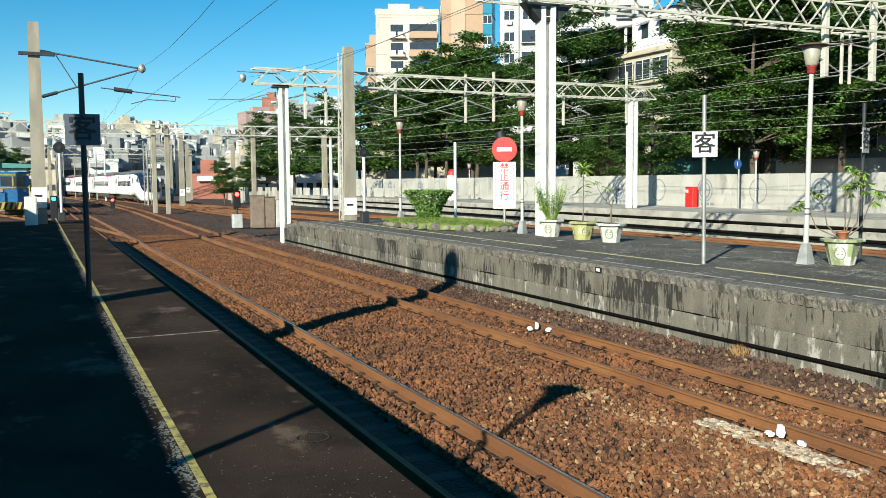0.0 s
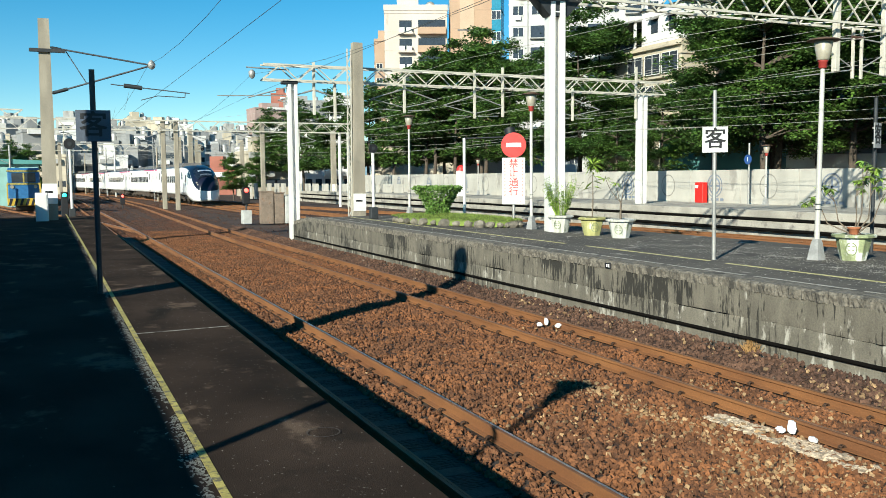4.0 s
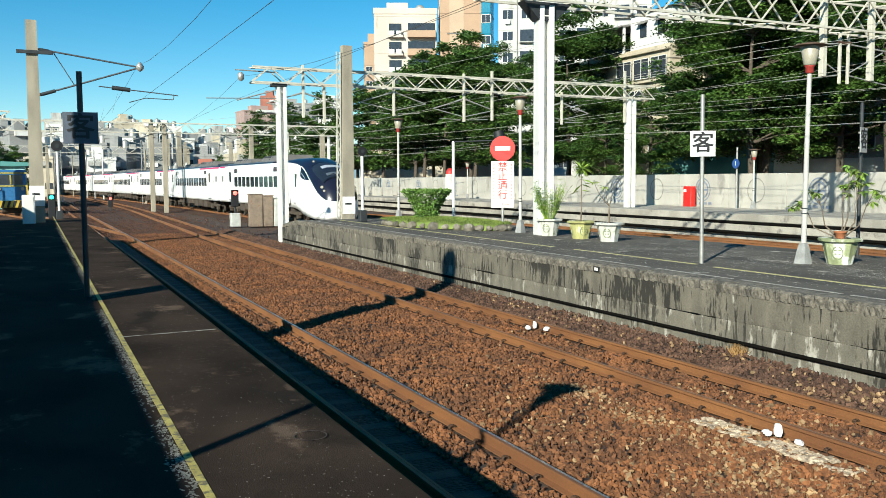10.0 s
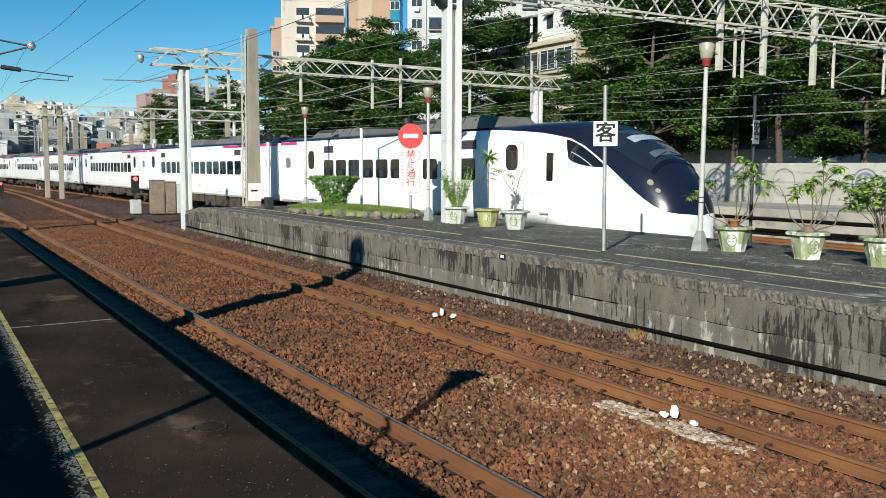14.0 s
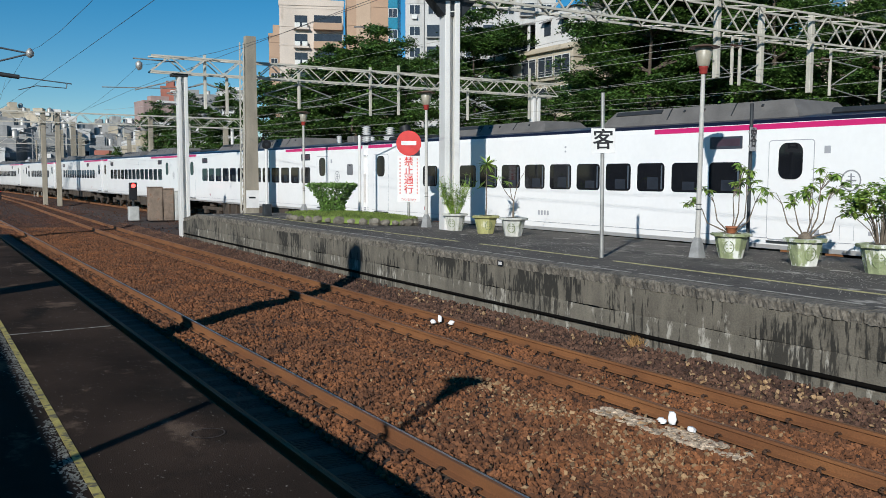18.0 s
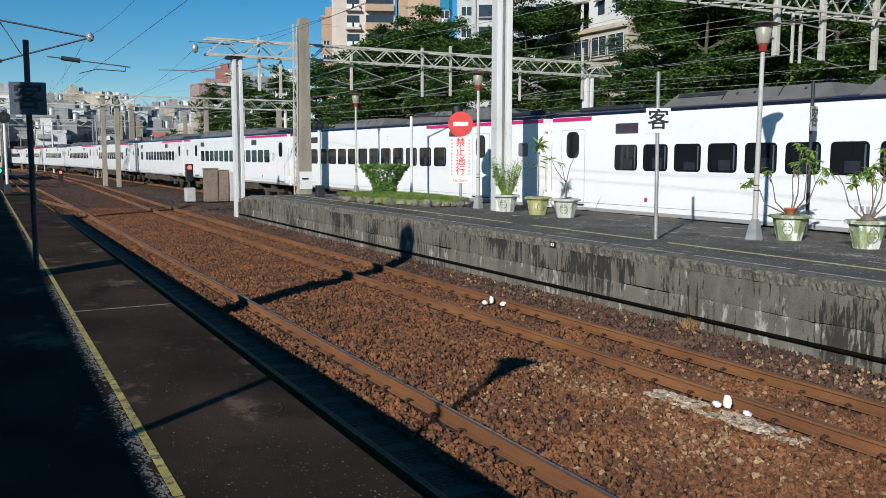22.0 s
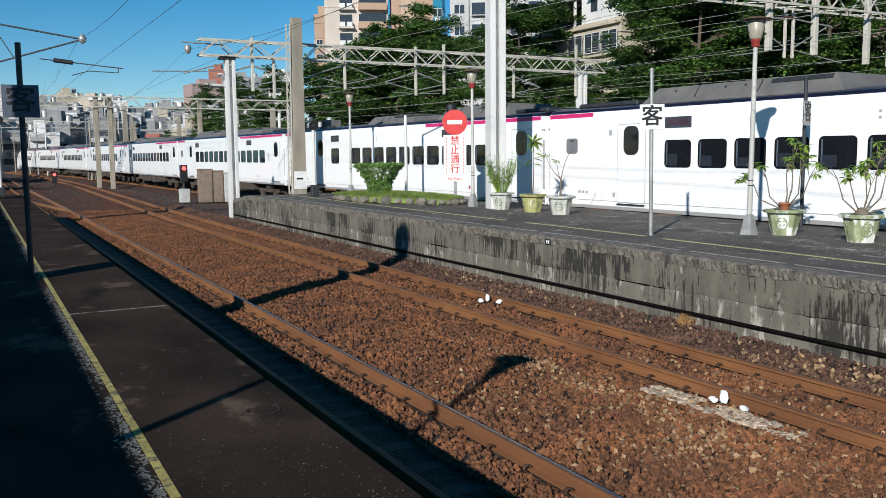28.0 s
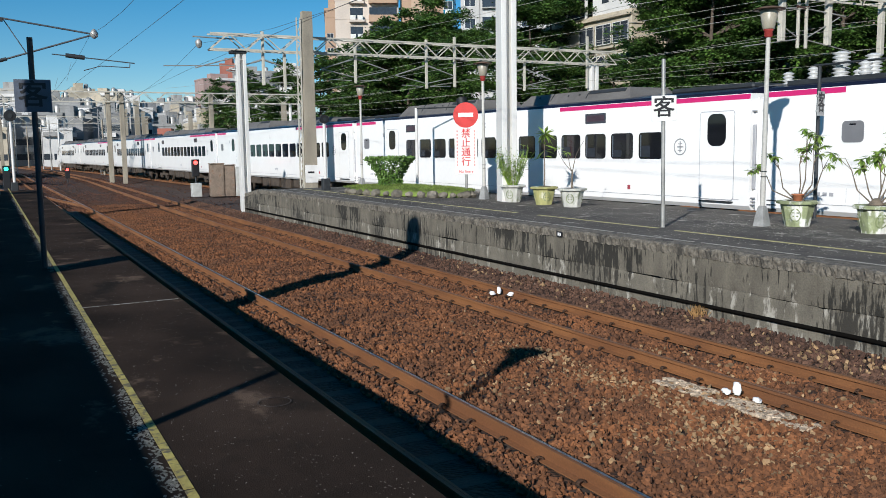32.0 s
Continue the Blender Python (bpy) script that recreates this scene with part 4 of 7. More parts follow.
def build_lead():
    """The driving coach with its long sloped nose; the tip is at y = 12."""
    car = thing("train_lead_coach", "white driving coach with a sloped navy nose and black windscreen", "train coach", group="coaches of the train")
    TIP, B, RB = 11.98, -11.36, -11.8
    H_ = [(0, 1.42), (0.06, 1.72), (0.22, 2.06), (0.5, 2.44), (0.95, 2.88), (1.55, 3.28), (2.3, 3.62), (3.2, 3.86), (4.3, 3.96), (6.0, 3.95), (9.0, 3.90)]
    W_ = [(0, 0.42), (0.06, 0.68), (0.22, 0.90), (0.5, 1.07), (0.95, 1.22), (1.55, 1.33), (2.3, 1.39), (3.2, 1.415), (4.3, HW), (9.0, HW)]
    Lo = [(0, 0.62), (0.06, 0.50), (0.4, 0.40), (1.6, 0.40), (3.0, 0.55), (4.2, 0.85), (5.0, 0.98), (9.0, 1.0)]
    ds = [0, 0.03, 0.06, 0.13, 0.25, 0.4, 0.6, 0.9, 1.2, 1.6, 2.0, 2.5, 3.0, 3.6, 4.2, 4.9, 5.6, 6.4, 7.2, 8.0, 9.0]

    def half_width(d, z):
        h, w, lo = (float(np.interp(d, [r[0] for r in t], [r[1] for r in t])) for t in (H_, W_, Lo))
        zm = max(lo + 0.5, 0.62 * h + 0.38 * lo) if d > 5 else lo + 0.35 * (h - lo)
        p = 2.2 + min(d, 6) * 0.25
        if z > zm:
            return w * max(0.0, 1 - ((z - zm) / (h - zm)) ** p) ** (1 / p)
        return w * (1 - 0.10 * ((zm - z) / max(zm - lo, 0.01)) ** 3)

    lowers, uppers = [], []
    for d in ds:
        h = float(np.interp(d, [r[0] for r in H_], [r[1] for r in H_]))
        lo = float(np.interp(d, [r[0] for r in Lo], [r[1] for r in Lo]))
        bz = min(border(d), h - 0.02)
        zl = [lo + (bz - lo) * i / 8 for i in range(9)]
        zu = [bz + (h - bz) * (1 - math.cos(math.pi / 2 * i / 12)) if False else bz + (h - bz) * math.sin(math.pi / 2 * i / 12) for i in range(13)]
        lowers.append([(-half_width(d, z), TIP - d, z) for z in zl[::-1]] + [(half_width(d, z), TIP - d, z) for z in zl])
        uppers.append([(half_width(d, z), TIP - d, z) for z in zu] + [(-half_width(d, z), TIP - d, z) for z in zu[-2::-1]])
    for nm, rings, m, lab in (("nose", lowers, M_tw, "smooth white lower nose"), ("nose_cap", uppers, M_tnavy, "navy upper nose")):
        sh = Shape()
        n = len(rings[0])
        sh.add([p for r in rings for p in r], [(j * n + i, j * n + i + 1, (j + 1) * n + i + 1, (j + 1) * n + i) for j in range(len(rings) - 1) for i in range(n - 1)], True)
        sh.add(rings[0], [tuple(range(n))])
        part(nm, sh, m, car, lab)
    S = TIP - 9.0
    part("body", side_skin(B, S), M_tw, car)
    part("roof", roof_skin(B, S), M_tnavy, car, "dark navy roof edge")
    part("roof_deck", Shape().prism([(HW - 0.68, Z3 - 0.01), (0.4, Z3 + 0.05), (-0.4, Z3 + 0.05), (-HW + 0.68, Z3 - 0.01)], 'y', B + 0.1, S), M_troof, car)

    def skin_patch(d0, d1, lo_f, hi_f, proud, n=10, m=10, both=False):
        """A patch that follows the nose between two height fractions."""
        sh = Shape()
        rows = []
        for i in range(n + 1):
            d = d0 + (d1 - d0) * i / n
            h = float(np.interp(d, [r[0] for r in H_], [r[1] for r in H_]))
            a, b = lo_f(d, h), hi_f(d, h)
            zs = [a + (b - a) * j / m for j in range(m + 1)]
            pts = [(half_width(d, z) + proud * 0.6, TIP - d + proud * 0.7, z + proud * 0.7) for z in zs]
            rows.append(pts + [(-x, y, z) for x, y, z in pts[::-1]] if both else pts)
        k = len(rows[0])
        sh.add([p for r in rows for p in r], [(i * k + j, i * k + j + 1, (i + 1) * k + j + 1, (i + 1) * k + j) for i in range(n) for j in range(k - 1)], True)
        return sh

    part("windscreen", skin_patch(0.90, 2.50, lambda d, h: h - 0.34 - 0.10 * math.sin((d - 0.9) / 1.6 * math.pi), lambda d, h: h, 0.012, 12, 8, True), M_tscreen, car, "glossy dark windscreen")
    part("screen_frame", skin_patch(2.48, 2.58, lambda d, h: h - 0.30, lambda d, h: h, 0.02, 2, 8, True), M_tblack, car)
    part("screen_frame", skin_patch(0.82, 0.91, lambda d, h: h - 0.34, lambda d, h: h, 0.02, 2, 8, True), M_tblack, car)
    part("sun_blind", skin_patch(1.72, 2.02, lambda d, h: h - 0.10, lambda d, h: h, 0.018, 4, 6, True), M_tblind, car, "pale blind behind the windscreen")
    part("desk", skin_patch(1.05, 1.26, lambda d, h: h - 0.10, lambda d, h: h, 0.018, 4, 6, True), M_tgrey2, car, "grey desk seen through the windscreen")
    for s in (-1, 1):
        sw = skin_patch(2.1, 3.75, lambda d, h: border(d) - 0.07 - 0.50 * math.sin(min(1, (d - 2.1) / 1.3) * math.pi / 2) * (1 if d < 3.5 else max(0.0, (3.75 - d) / 0.25)), lambda d, h: border(d) - 0.06, 0.012, 14, 4)
        if s < 0:
            sw.v = [(-x, y, z) for x, y, z in sw.v]
        cw = part("cab_window", sw, M_twin, car, "dark wedge-shaped cab window")
        fr_ = skin_patch(2.6, 3.45, lambda d, h: border(d) - 0.36, lambda d, h: border(d) - 0.33, 0.02, 8, 1)
        if s < 0:
            fr_.v = [(-x, y, z) for x, y, z in fr_.v]
        part("inner_frame", fr_, M_tgrey, cw)
        hl = Shape().lathe([(0.03, 0.0), (0.085, 0.02), (0.095, 0.05), (0.08, 0.07)], 14)
        for d, z, r in ((0.84, 2.20, 1.0), (0.62, 2.0, 0.8), (3.0, 3.70, 0.7)):
            x = half_width(d, z)
            part("headlight", hl, M_lampglass, car, "round headlight", at=Matrix.Translation((s * (x - 0.03), TIP - d, z)) @ Euler((radians(-55), radians(s * 35), 0)).to_matrix().to_4x4() @ Matrix.Diagonal((r, r, r, 1)))
        hb = Shape().bar((s * 0.08, TIP - 1.12, 3.03), (s * 0.62, TIP - 0.98, 2.86), 0.02, 0.02)
        part("wiper", hb, M_black, car)
        door(car, s, TIP - 5.96)
        part("small_window", plate(s, TIP - 4.23, 2.62, 0.26, 0.80, 0.03), M_twin, car)
        part("display", plate(s, 3.69, 3.33, 0.89, 0.28, 0.02, 0.008), M_tdisp, car, "dark destination display")
        part("display_text", Shape().box(s * (HW + 0.007), s * (HW + 0.0095), 3.31, 4.07, 3.25, 3.42), M_led, car)
        for k in range(10):
            part("window_seal", plate(s, 3.69 - PITCH * k, 2.54, 0.89, 0.70, 0.11, 0.006), M_tblack, car)
            w = part("window", plate(s, 3.69 - PITCH * k, 2.54, 0.85, 0.66, 0.09), M_twin, car)
            part("seat_back", Shape().box(s * (HW + 0.012), s * (HW + 0.0145), 3.5 - PITCH * k, 3.85 - PITCH * k, 2.24, 2.5), M_tseat, w)
        door(car, s, RB + 3.76)
        part("small_window", plate(s, RB + 1.28, 2.78, 0.50, 0.44, 0.09), M_tlav, car, "small grey lavatory window")
        part("display", plate(s, RB + 5.43, 3.33, 0.89, 0.28, 0.02, 0.008), M_tdisp, car, "dark destination display")
        part("display_text", Shape().box(s * (HW + 0.007), s * (HW + 0.0095), RB + 5.05, RB + 5.81, 3.25, 3.42), M_led, car)
        part("stripe", Shape().box(s * (HW - 0.03), s * (HW + 0.003), B + 0.02, RB + 2.25, Z1 - 0.13, Z1 - 0.012), M_tmag, car, "magenta stripe")
        part("socket", plate(s, 7.5, 1.28, 0.36, 0.05, 0.01), M_tgrey, car)
    roof_units(car, [(-1.0, 4.4, 1.12, 4.26), (-9.0, -4.0, 1.0, 4.20)])
    bogie(car, 6.0)
    bogie(car, -8.4)
    under_boxes(car, -6.0, 3.9, 99)
    car_ends(car, B, S, front=False)
    return car


# the way of the train: arc length along its track, from the far end towards the viewer
_ty = np.arange(330, -150, -1.0)
_tx = spline(T3, _ty)
_ts = np.concatenate([[0], np.cumsum(np.hypot(np.diff(_tx), np.diff(_ty)))])
# where along y the first coupling is, by time
COUPLING = [(0, 136.74), (1, 130.04), (2, 123.34), (5, 103.14), (6, 96.94), (8, 84.24), (9, 77.34), (10, 69.94), (11, 62.34), (12, 54.64), (13, 46.84), (14, 39.04), (14.5, 35.15),
            (16.5, 19.73), (17, 15.89), (18, 8.17), (19, 0.48), (20, -7.22), (21, -14.85), (22, -22.44), (23, -29.92), (24, -37.42), (25, -44.89), (28, -67.23), (29, -74.75), (30, -82.22), (31, -89.65), (32, -97.08)]


def on_track(s):
    return Vector((float(np.interp(s, _ts, _tx)), float(np.interp(s, _ts, _ty)), 0))


def coach_pose(s_front_bogie, s_back_bogie, ahead):
    """A coach on its two bogies; ahead: metres from its middle to the front bogie."""
    f, b = on_track(s_front_bogie), on_track(s_back_bogie)
    d = (f - b).normalized()
    m = Matrix.Translation(f - d * ahead)
    return m @ Matrix.Rotation(math.atan2(d.y, d.x) - math.pi / 2, 4, 'Z')


lead = build_lead()
first_kind, power_kind, second_kind, third_kind = build_coach(1), build_coach(4, units=((6.6, 12.2), (12.8, 18.0)), gear=True), build_coach(2, True), build_coach(3, True, 1, ((15.3, 20.0), (9.0, 13.3)), True)
coaches = [first_kind]
for k in range(1, 10):
    coaches.append({1: power_kind, 3: second_kind, 4: third_kind}.get(k) or copy_thing(first_kind if k < 3 else second_kind, pose(0, 0, 0)))
coaches.append(copy_thing(lead, pose(0, 0, 0)))     # the driving coach at the other end
TURN = Matrix.Rotation(math.pi, 4, 'Z')


def motions():
    ts = [0, 1, 2, 3, 4] + [x * 0.5 for x in range(10, 65)]
    rows = [[] for _ in range(12)]
    for t in ts:
        y = float(spline(COUPLING, [t])[0])
        s0 = float(np.interp(-y, -_ty, _ts))
        rows[0].append((t, coach_pose(s0 + 11.58 + 6.0, s0 + 11.58 - 8.4, 6.0)))
        for k in range(11):
            c = s0 - CE - CL * k
            if k == 10:
                c = s0 - CL * 10 - 11.58
                rows[k + 1].append((t, coach_pose(c + 8.4, c - 6.0, 8.4) @ TURN))
                continue
            m = coach_pose(c + 7.6, c - 7.6, 7.6)
            rows[k + 1].append((t, m @ TURN if k >= 3 else m))
    walk(lead, rows[0])
    for k in range(11):
        walk(coaches[k], rows[k + 1])

# ---- boundary wall panels ----
def ring(sh, x, y, z, ry, rz, t, n=30, depth=0.02):
    """A raised oval ring on a wall that faces -x."""
    vs = []
    for i in range(n):
        a = 2 * math.pi * i / n
        for q in (1.0, 1.0 - t):
            vs.append((x - depth, y + ry * q * math.cos(a), z + rz * q * math.sin(a)))
    sh.add(vs, [(2 * i, 2 * i + 1, (2 * i + 3) % (2 * n), (2 * i + 2) % (2 * n)) for i in range(n)])


M_emb = mat("faded_blue_emblem", (0.25, 0.29, 0.36), 0.9, vary=0.3, scale=5)
M_embg = mat("grey_relief", (0.33, 0.31, 0.28), 0.9, vary=0.25, scale=5)
WALL_H = 1.83
for k in range(30):
    y = -20 + 4.0 * k
    pn = part("wall_panel", Shape().box(WX, WX + 0.22, y + 0.012, y + 3.988, FZ - 0.3, FZ + WALL_H, 0.012), M_fence, bwall)
    e = Shape()
    ring(e, WX, y + 2, FZ + 0.95, 0.62, 0.66, 0.10)
    if k % 2 == 0:
        ring(e, WX, y + 2, FZ + 0.95, 0.45, 0.50, 0.22)
        e.box(WX - 0.02, WX, y + 1.62, y + 2.38, FZ + 0.90, FZ + 1.0)
        e.box(WX - 0.02, WX, y + 1.95, y + 2.05, FZ + 0.6, FZ + 1.3)
        for q in range(4):
            e.box(WX - 0.012, WX, y + 1.3 + 0.38 * q, y + 1.55 + 0.38 * q, FZ + 0.12, FZ + 0.26)
    part("round_emblem", e, M_emb if k % 2 == 0 else M_embg, pn)


# ---- platform lamps ----
M_lamppaint = mat("greyed_post_paint", (0.60, 0.58, 0.53), 0.55, vary=0.2, scale=2, fine=30, bump=0.08, stain=(0.30, 0.25, 0.20), stain_scale=3, stain_at=0.62, stretch=(1, 1, 0.4))
M_footgrey = mat("foot_concrete", (0.36, 0.36, 0.35), 0.9, vary=0.25, scale=5, fine=40, bump=0.3)
M_dullred = mat("faded_red_paint", (0.42, 0.045, 0.035), 0.6, vary=0.25, scale=6)

def build_lamp(height=4.2):
    lamp = thing("platform_lamp", "white-grey platform lamp post with a brown hat shade", "lamp post", group="platform lamps")
    part("foot", Shape().lathe([(0.17, 0.0), (0.165, 0.02), (0.11, 0.30), (0.10, 0.34), (0.07, 0.40)], 4, smooth=False, turn=0.5), M_footgrey, lamp, "tapered concrete foot")
    part("post", Shape().tube((0, 0, 0.36), (0, 0, height - 0.60), 0.052, 0.043, 12), M_lamppaint, lamp)
    for z in (0.95, 1.05):
        part("band", Shape().lathe([(0.054, 0), (0.058, 0.01), (0.054, 0.02)], 12, (0, 0, z)), M_darksteel, lamp)
    part("collar", Shape().lathe([(0.065, 0), (0.08, 0.02), (0.08, 0.11), (0.10, 0.13), (0.09, 0.15)], 14, (0, 0, height - 0.59)), M_dullred, lamp, "red collar")
    part("glass", Shape().lathe([(0.105, 0), (0.115, 0.02), (0.175, 0.34), (0.15, 0.36)], 16, (0, 0, height - 0.44)), M_lampglass, lamp, "tapered frosted glass")
    part("shade", Shape().lathe([(0.18, 0), (0.295, 0.0), (0.30, 0.015), (0.14, 0.06), (0.04, 0.075), (0.01, 0.08)], 20, (0, 0, height - 0.085)), M_lampshade, lamp, "wide brown hat")
    return lamp


lamp_a = build_lamp()
lamp_a.matrix_basis = pose(12.97, 11.73, PZ, 0, 0.6, 8) @ Matrix.Diagonal((0.975, 0.975, 0.975, 1))
for x, y, t in ((13.22, 22.6, -0.3), (13.32, 32.5, 0.2), (-2.60, 2.40, 0)):
    copy_thing(lamp_a, pose(x, y, PZ, 0, t, 20))
small_lamp = build_lamp(3.1)
small_lamp.matrix_basis = pose(33.4, 33.5, FZ)
copy_thing(small_lamp, pose(33.3, 65.8, FZ))


# ---- signs with posts ----
def glyph(name, body, size, material, parent, m, bold=0.0):
    return part(name, None, None, parent, at=m, mesh=text_mesh(name, body, size, material, bold))


FACE = Euler((radians(90), 0, 0)).to_matrix().to_4x4()     # a text that stands upright and faces -y


def stop_sign(at, board, ink, w, h, z, top, face, post_m, label):
    s = thing("stop_marker_sign", label, "sign", at=at)
    part("post", Shape().tube((0, 0, 0), (0, 0, top), 0.038, n=10), post_m, s)
    turn = Matrix.Rotation(radians(face), 4, 'Z')
    b = part("board", Shape().box(-w / 2, w / 2, -0.055, -0.040, z - h / 2, z + h / 2, 0.003), board, s, at=turn)
    for q in (-0.3, 0.3):
        part("clamp", Shape().box(-0.05, 0.05, -0.045, 0.04, z + q * h - 0.02, z + q * h + 0.02, 0.004), M_galv, s, at=turn)
    glyph("character", "客", h * 0.86, ink, b, Matrix.Translation((0, -0.058, z)) @ FACE, 0.007)
    return s


# the first board's dark colour paints in its back-lit look
stop_sign(pose(0.61, 12.96, PZ), M_signshade, M_black, 0.45, 0.43, 2.33, 3.10, -6, M_darksteel, "stop marker sign coloured dark as if back-lit on a black post")
stop_sign(pose(11.33, 12.63, PZ, 0, -0.8, 0), M_signwhite, M_black, 0.46, 0.47, 2.24, 3.15, -30, M_galv, "white stop marker sign with a black character on a grey post")
stop_sign(pose(15.12, 12.3, PZ), mat("dull_white_sign", (0.45, 0.45, 0.44), 0.6), M_black, 0.40, 0.50, 2.35, 3.1, 22, M_darksteel, "pale stop marker sign turned aside on a dark post")

noent = thing("no_entry_sign", "round red no-entry sign above a white notice board", "sign", at=pose(13.29, 23.82, PZ, 0, 0, -31))
part("post", Shape().tube((0, 0, 0), (0, 0, 2.95), 0.045, n=10), M_galv, noent)
disc = Shape()
disc.add([(0.39 * math.cos(2 * math.pi * i / 36), y, 2.56 + 0.39 * math.sin(2 * math.pi * i / 36)) for y in (-0.075, -0.06) for i in range(36)],
         [tuple(range(36)), tuple(range(36, 72))] + [(i, (i + 1) % 36, 36 + (i + 1) % 36, 36 + i) for i in range(36)])
dsc = part("disc", disc, M_redpaint, noent, "red disc with a white bar")
part("white_bar", Shape().box(-0.235, 0.235, -0.080, -0.07, 2.50, 2.63), M_signwhite, dsc)
nb_ = part("notice_board", Shape().box(-0.355, 0.355, -0.075, -0.06, 0.72, 2.17, 0.01), M_signwhite, noent, "white board with red writing")
for k, ch in enumerate("禁止通行"):
    glyph("character", ch, 0.30, M_redpaint, nb_, Matrix.Translation((0, -0.079, 1.98 - 0.29 * k)) @ FACE, 0.004)
glyph("words", "No Entry", 0.12, M_redpaint, nb_, Matrix.Translation((0, -0.079, 0.81)) @ FACE)
M_palered = mat("faded_red_ink", (0.74, 0.30, 0.26), 0.6, vary=0.2)
for q in (-0.27, 0.27):
    for k in range(11):
        part("small_writing", Shape().box(q - 0.02, q + 0.02, -0.079, -0.074, 0.98 + 0.105 * k, 1.04 + 0.105 * k), M_palered, nb_)


# ---- white H columns, trusses, drop posts ----
def h_column(parent, at, height, w=0.46, d=0.40, t=0.10, name="column"):
    sh = Shape()
    sh.box(-w / 2, -w / 2 + t, -d / 2, d / 2, 0, height, 0.01)
    sh.box(w / 2 - t, w / 2, -d / 2, d / 2, 0, height, 0.01)
    sh.box(-w / 2 + t, w / 2 - t, -0.05, 0.05, 0, height)
    for z in (0.3, height - 0.3):
        sh.box(-w / 2 + t, w / 2 - t, -d / 2 + 0.03, d / 2 - 0.03, z, z + 0.03)
    return part(name, sh, M_whitepaint, parent, at=at)


def truss_beam(parent, x0, x1, y, z, h=0.62, d=0.55, panel=0.72, name="truss", slope=0.0):
    """A square lattice girder along x at height z (its underside)."""
    zz = lambda x, up: z + slope * (x - x0) + (h if up else 0)
    for s in (-d / 2, d / 2):
        for up in (0, 1):
            part("chord", Shape().bar((x0, y + s, zz(x0, up)), (x1, y + s, zz(x1, up)), 0.07, 0.07), M_creamsteel, parent)
    n = max(2, round((x1 - x0) / panel))
    sh = Shape()
    for i in range(n):
        a, b = x0 + (x1 - x0) * i / n, x0 + (x1 - x0) * (i + 1) / n
        for s in (-d / 2, d / 2):
            sh.bar((a, y + s, zz(a, i % 2)), (b, y + s, zz(b, 1 - i % 2)), 0.045, 0.045)
        for up in (0, 1):
            sh.bar((a, y - d / 2 if i % 2 else y + d / 2, zz(a, up)), (b, y + d / 2 if i % 2 else y - d / 2, zz(b, up)), 0.035, 0.035)
    part("lattice", sh, M_creamsteel, parent)


def drop_post(parent, x, y, z0, z1, arms=True, w=0.12):
    """A hanging post with insulators and a registration arm."""
    p = part("drop_post", Shape().box(x - w / 2, x + w / 2, y - w / 2, y + w / 2, z0, z1, 0.01), M_creamsteel, parent)
    if arms:
        for s in (-1, 1):
            sh = Shape()
            sh.tube((x, y, z0 + 1.15), (x + s * 1.7, y, z0 + 0.62), 0.03, n=6)
            sh.tube((x, y, z0 + 0.25), (x + s * 1.7, y, z0 + 0.62), 0.025, n=6)
            sh.tube((x + s * 1.35, y, z0 + 0.15), (x + s * 0.2, y, z0 + 0.10), 0.02, n=6)
            part("arm", sh, M_galv, p)
            part("insulator", Shape().tube((x + s * 0.10, y, z0 + 1.12), (x + s * 0.48, y, z0 + 1.00), 0.045, n=8), M_galv, p)
    return p


g1 = thing("catenary_portal", "white steel column carrying a pale lattice girder across the yard", "catenary portal")
h_column(g1, pose(13.22, 21.3, PZ, 0, 0, -12), 6.45, 0.45, 0.50, 0.155)
h_column(g1, pose(35.5, 21.3, 0.2), 7.05, 0.80, 0.5, 0.16)
part("bracket", Shape().prism([(12.45, 7.54), (14.0, 7.54), (13.5, 7.05), (12.94, 7.05)], 'y', 21.10, 21.50), M_darksteel, g1, "dark column head")
truss_beam(g1, 11.2, 37.6, 21.3, 7.56, 1.04, 0.8, 0.98)
for x, z0 in ((24.2, 6.0), (26.5, 5.95), (29.35, 5.75)):
    drop_post(g1, x, 21.3, z0, 8.75, False, 0.19)
for x, z0, s_ in ((25.0, 5.8, -1), (25.4, 5.8, 1), (30.6, 5.7, 1), (33.9, 5.6, 1)):
    dp = drop_post(g1, x, 21.3, z0, 7.5, False, 0.09)
    hang = Shape().tube((x, 21.3, z0 + 1.35), (x + s_ * 2.0, 21.3, z0 + 1.2), 0.025, n=6).tube((x, 21.3, z0 + 0.35), (x + s_ * 1.7, 21.3, z0 + 1.15), 0.025, n=6).tube((x, 21.3, z0 + 0.3), (x + s_ * 2.6, 21.3, z0 - 0.05), 0.022, n=6)
    part("arm", hang, M_galv, dp)
    part("insulator", Shape().tube((x - s_ * 0.5, 21.3, z0 + 1.4), (x - s_ * 0.1, 21.3, z0 + 1.36), 0.06, n=8), M_brownins, dp, "brown ribbed insulator")

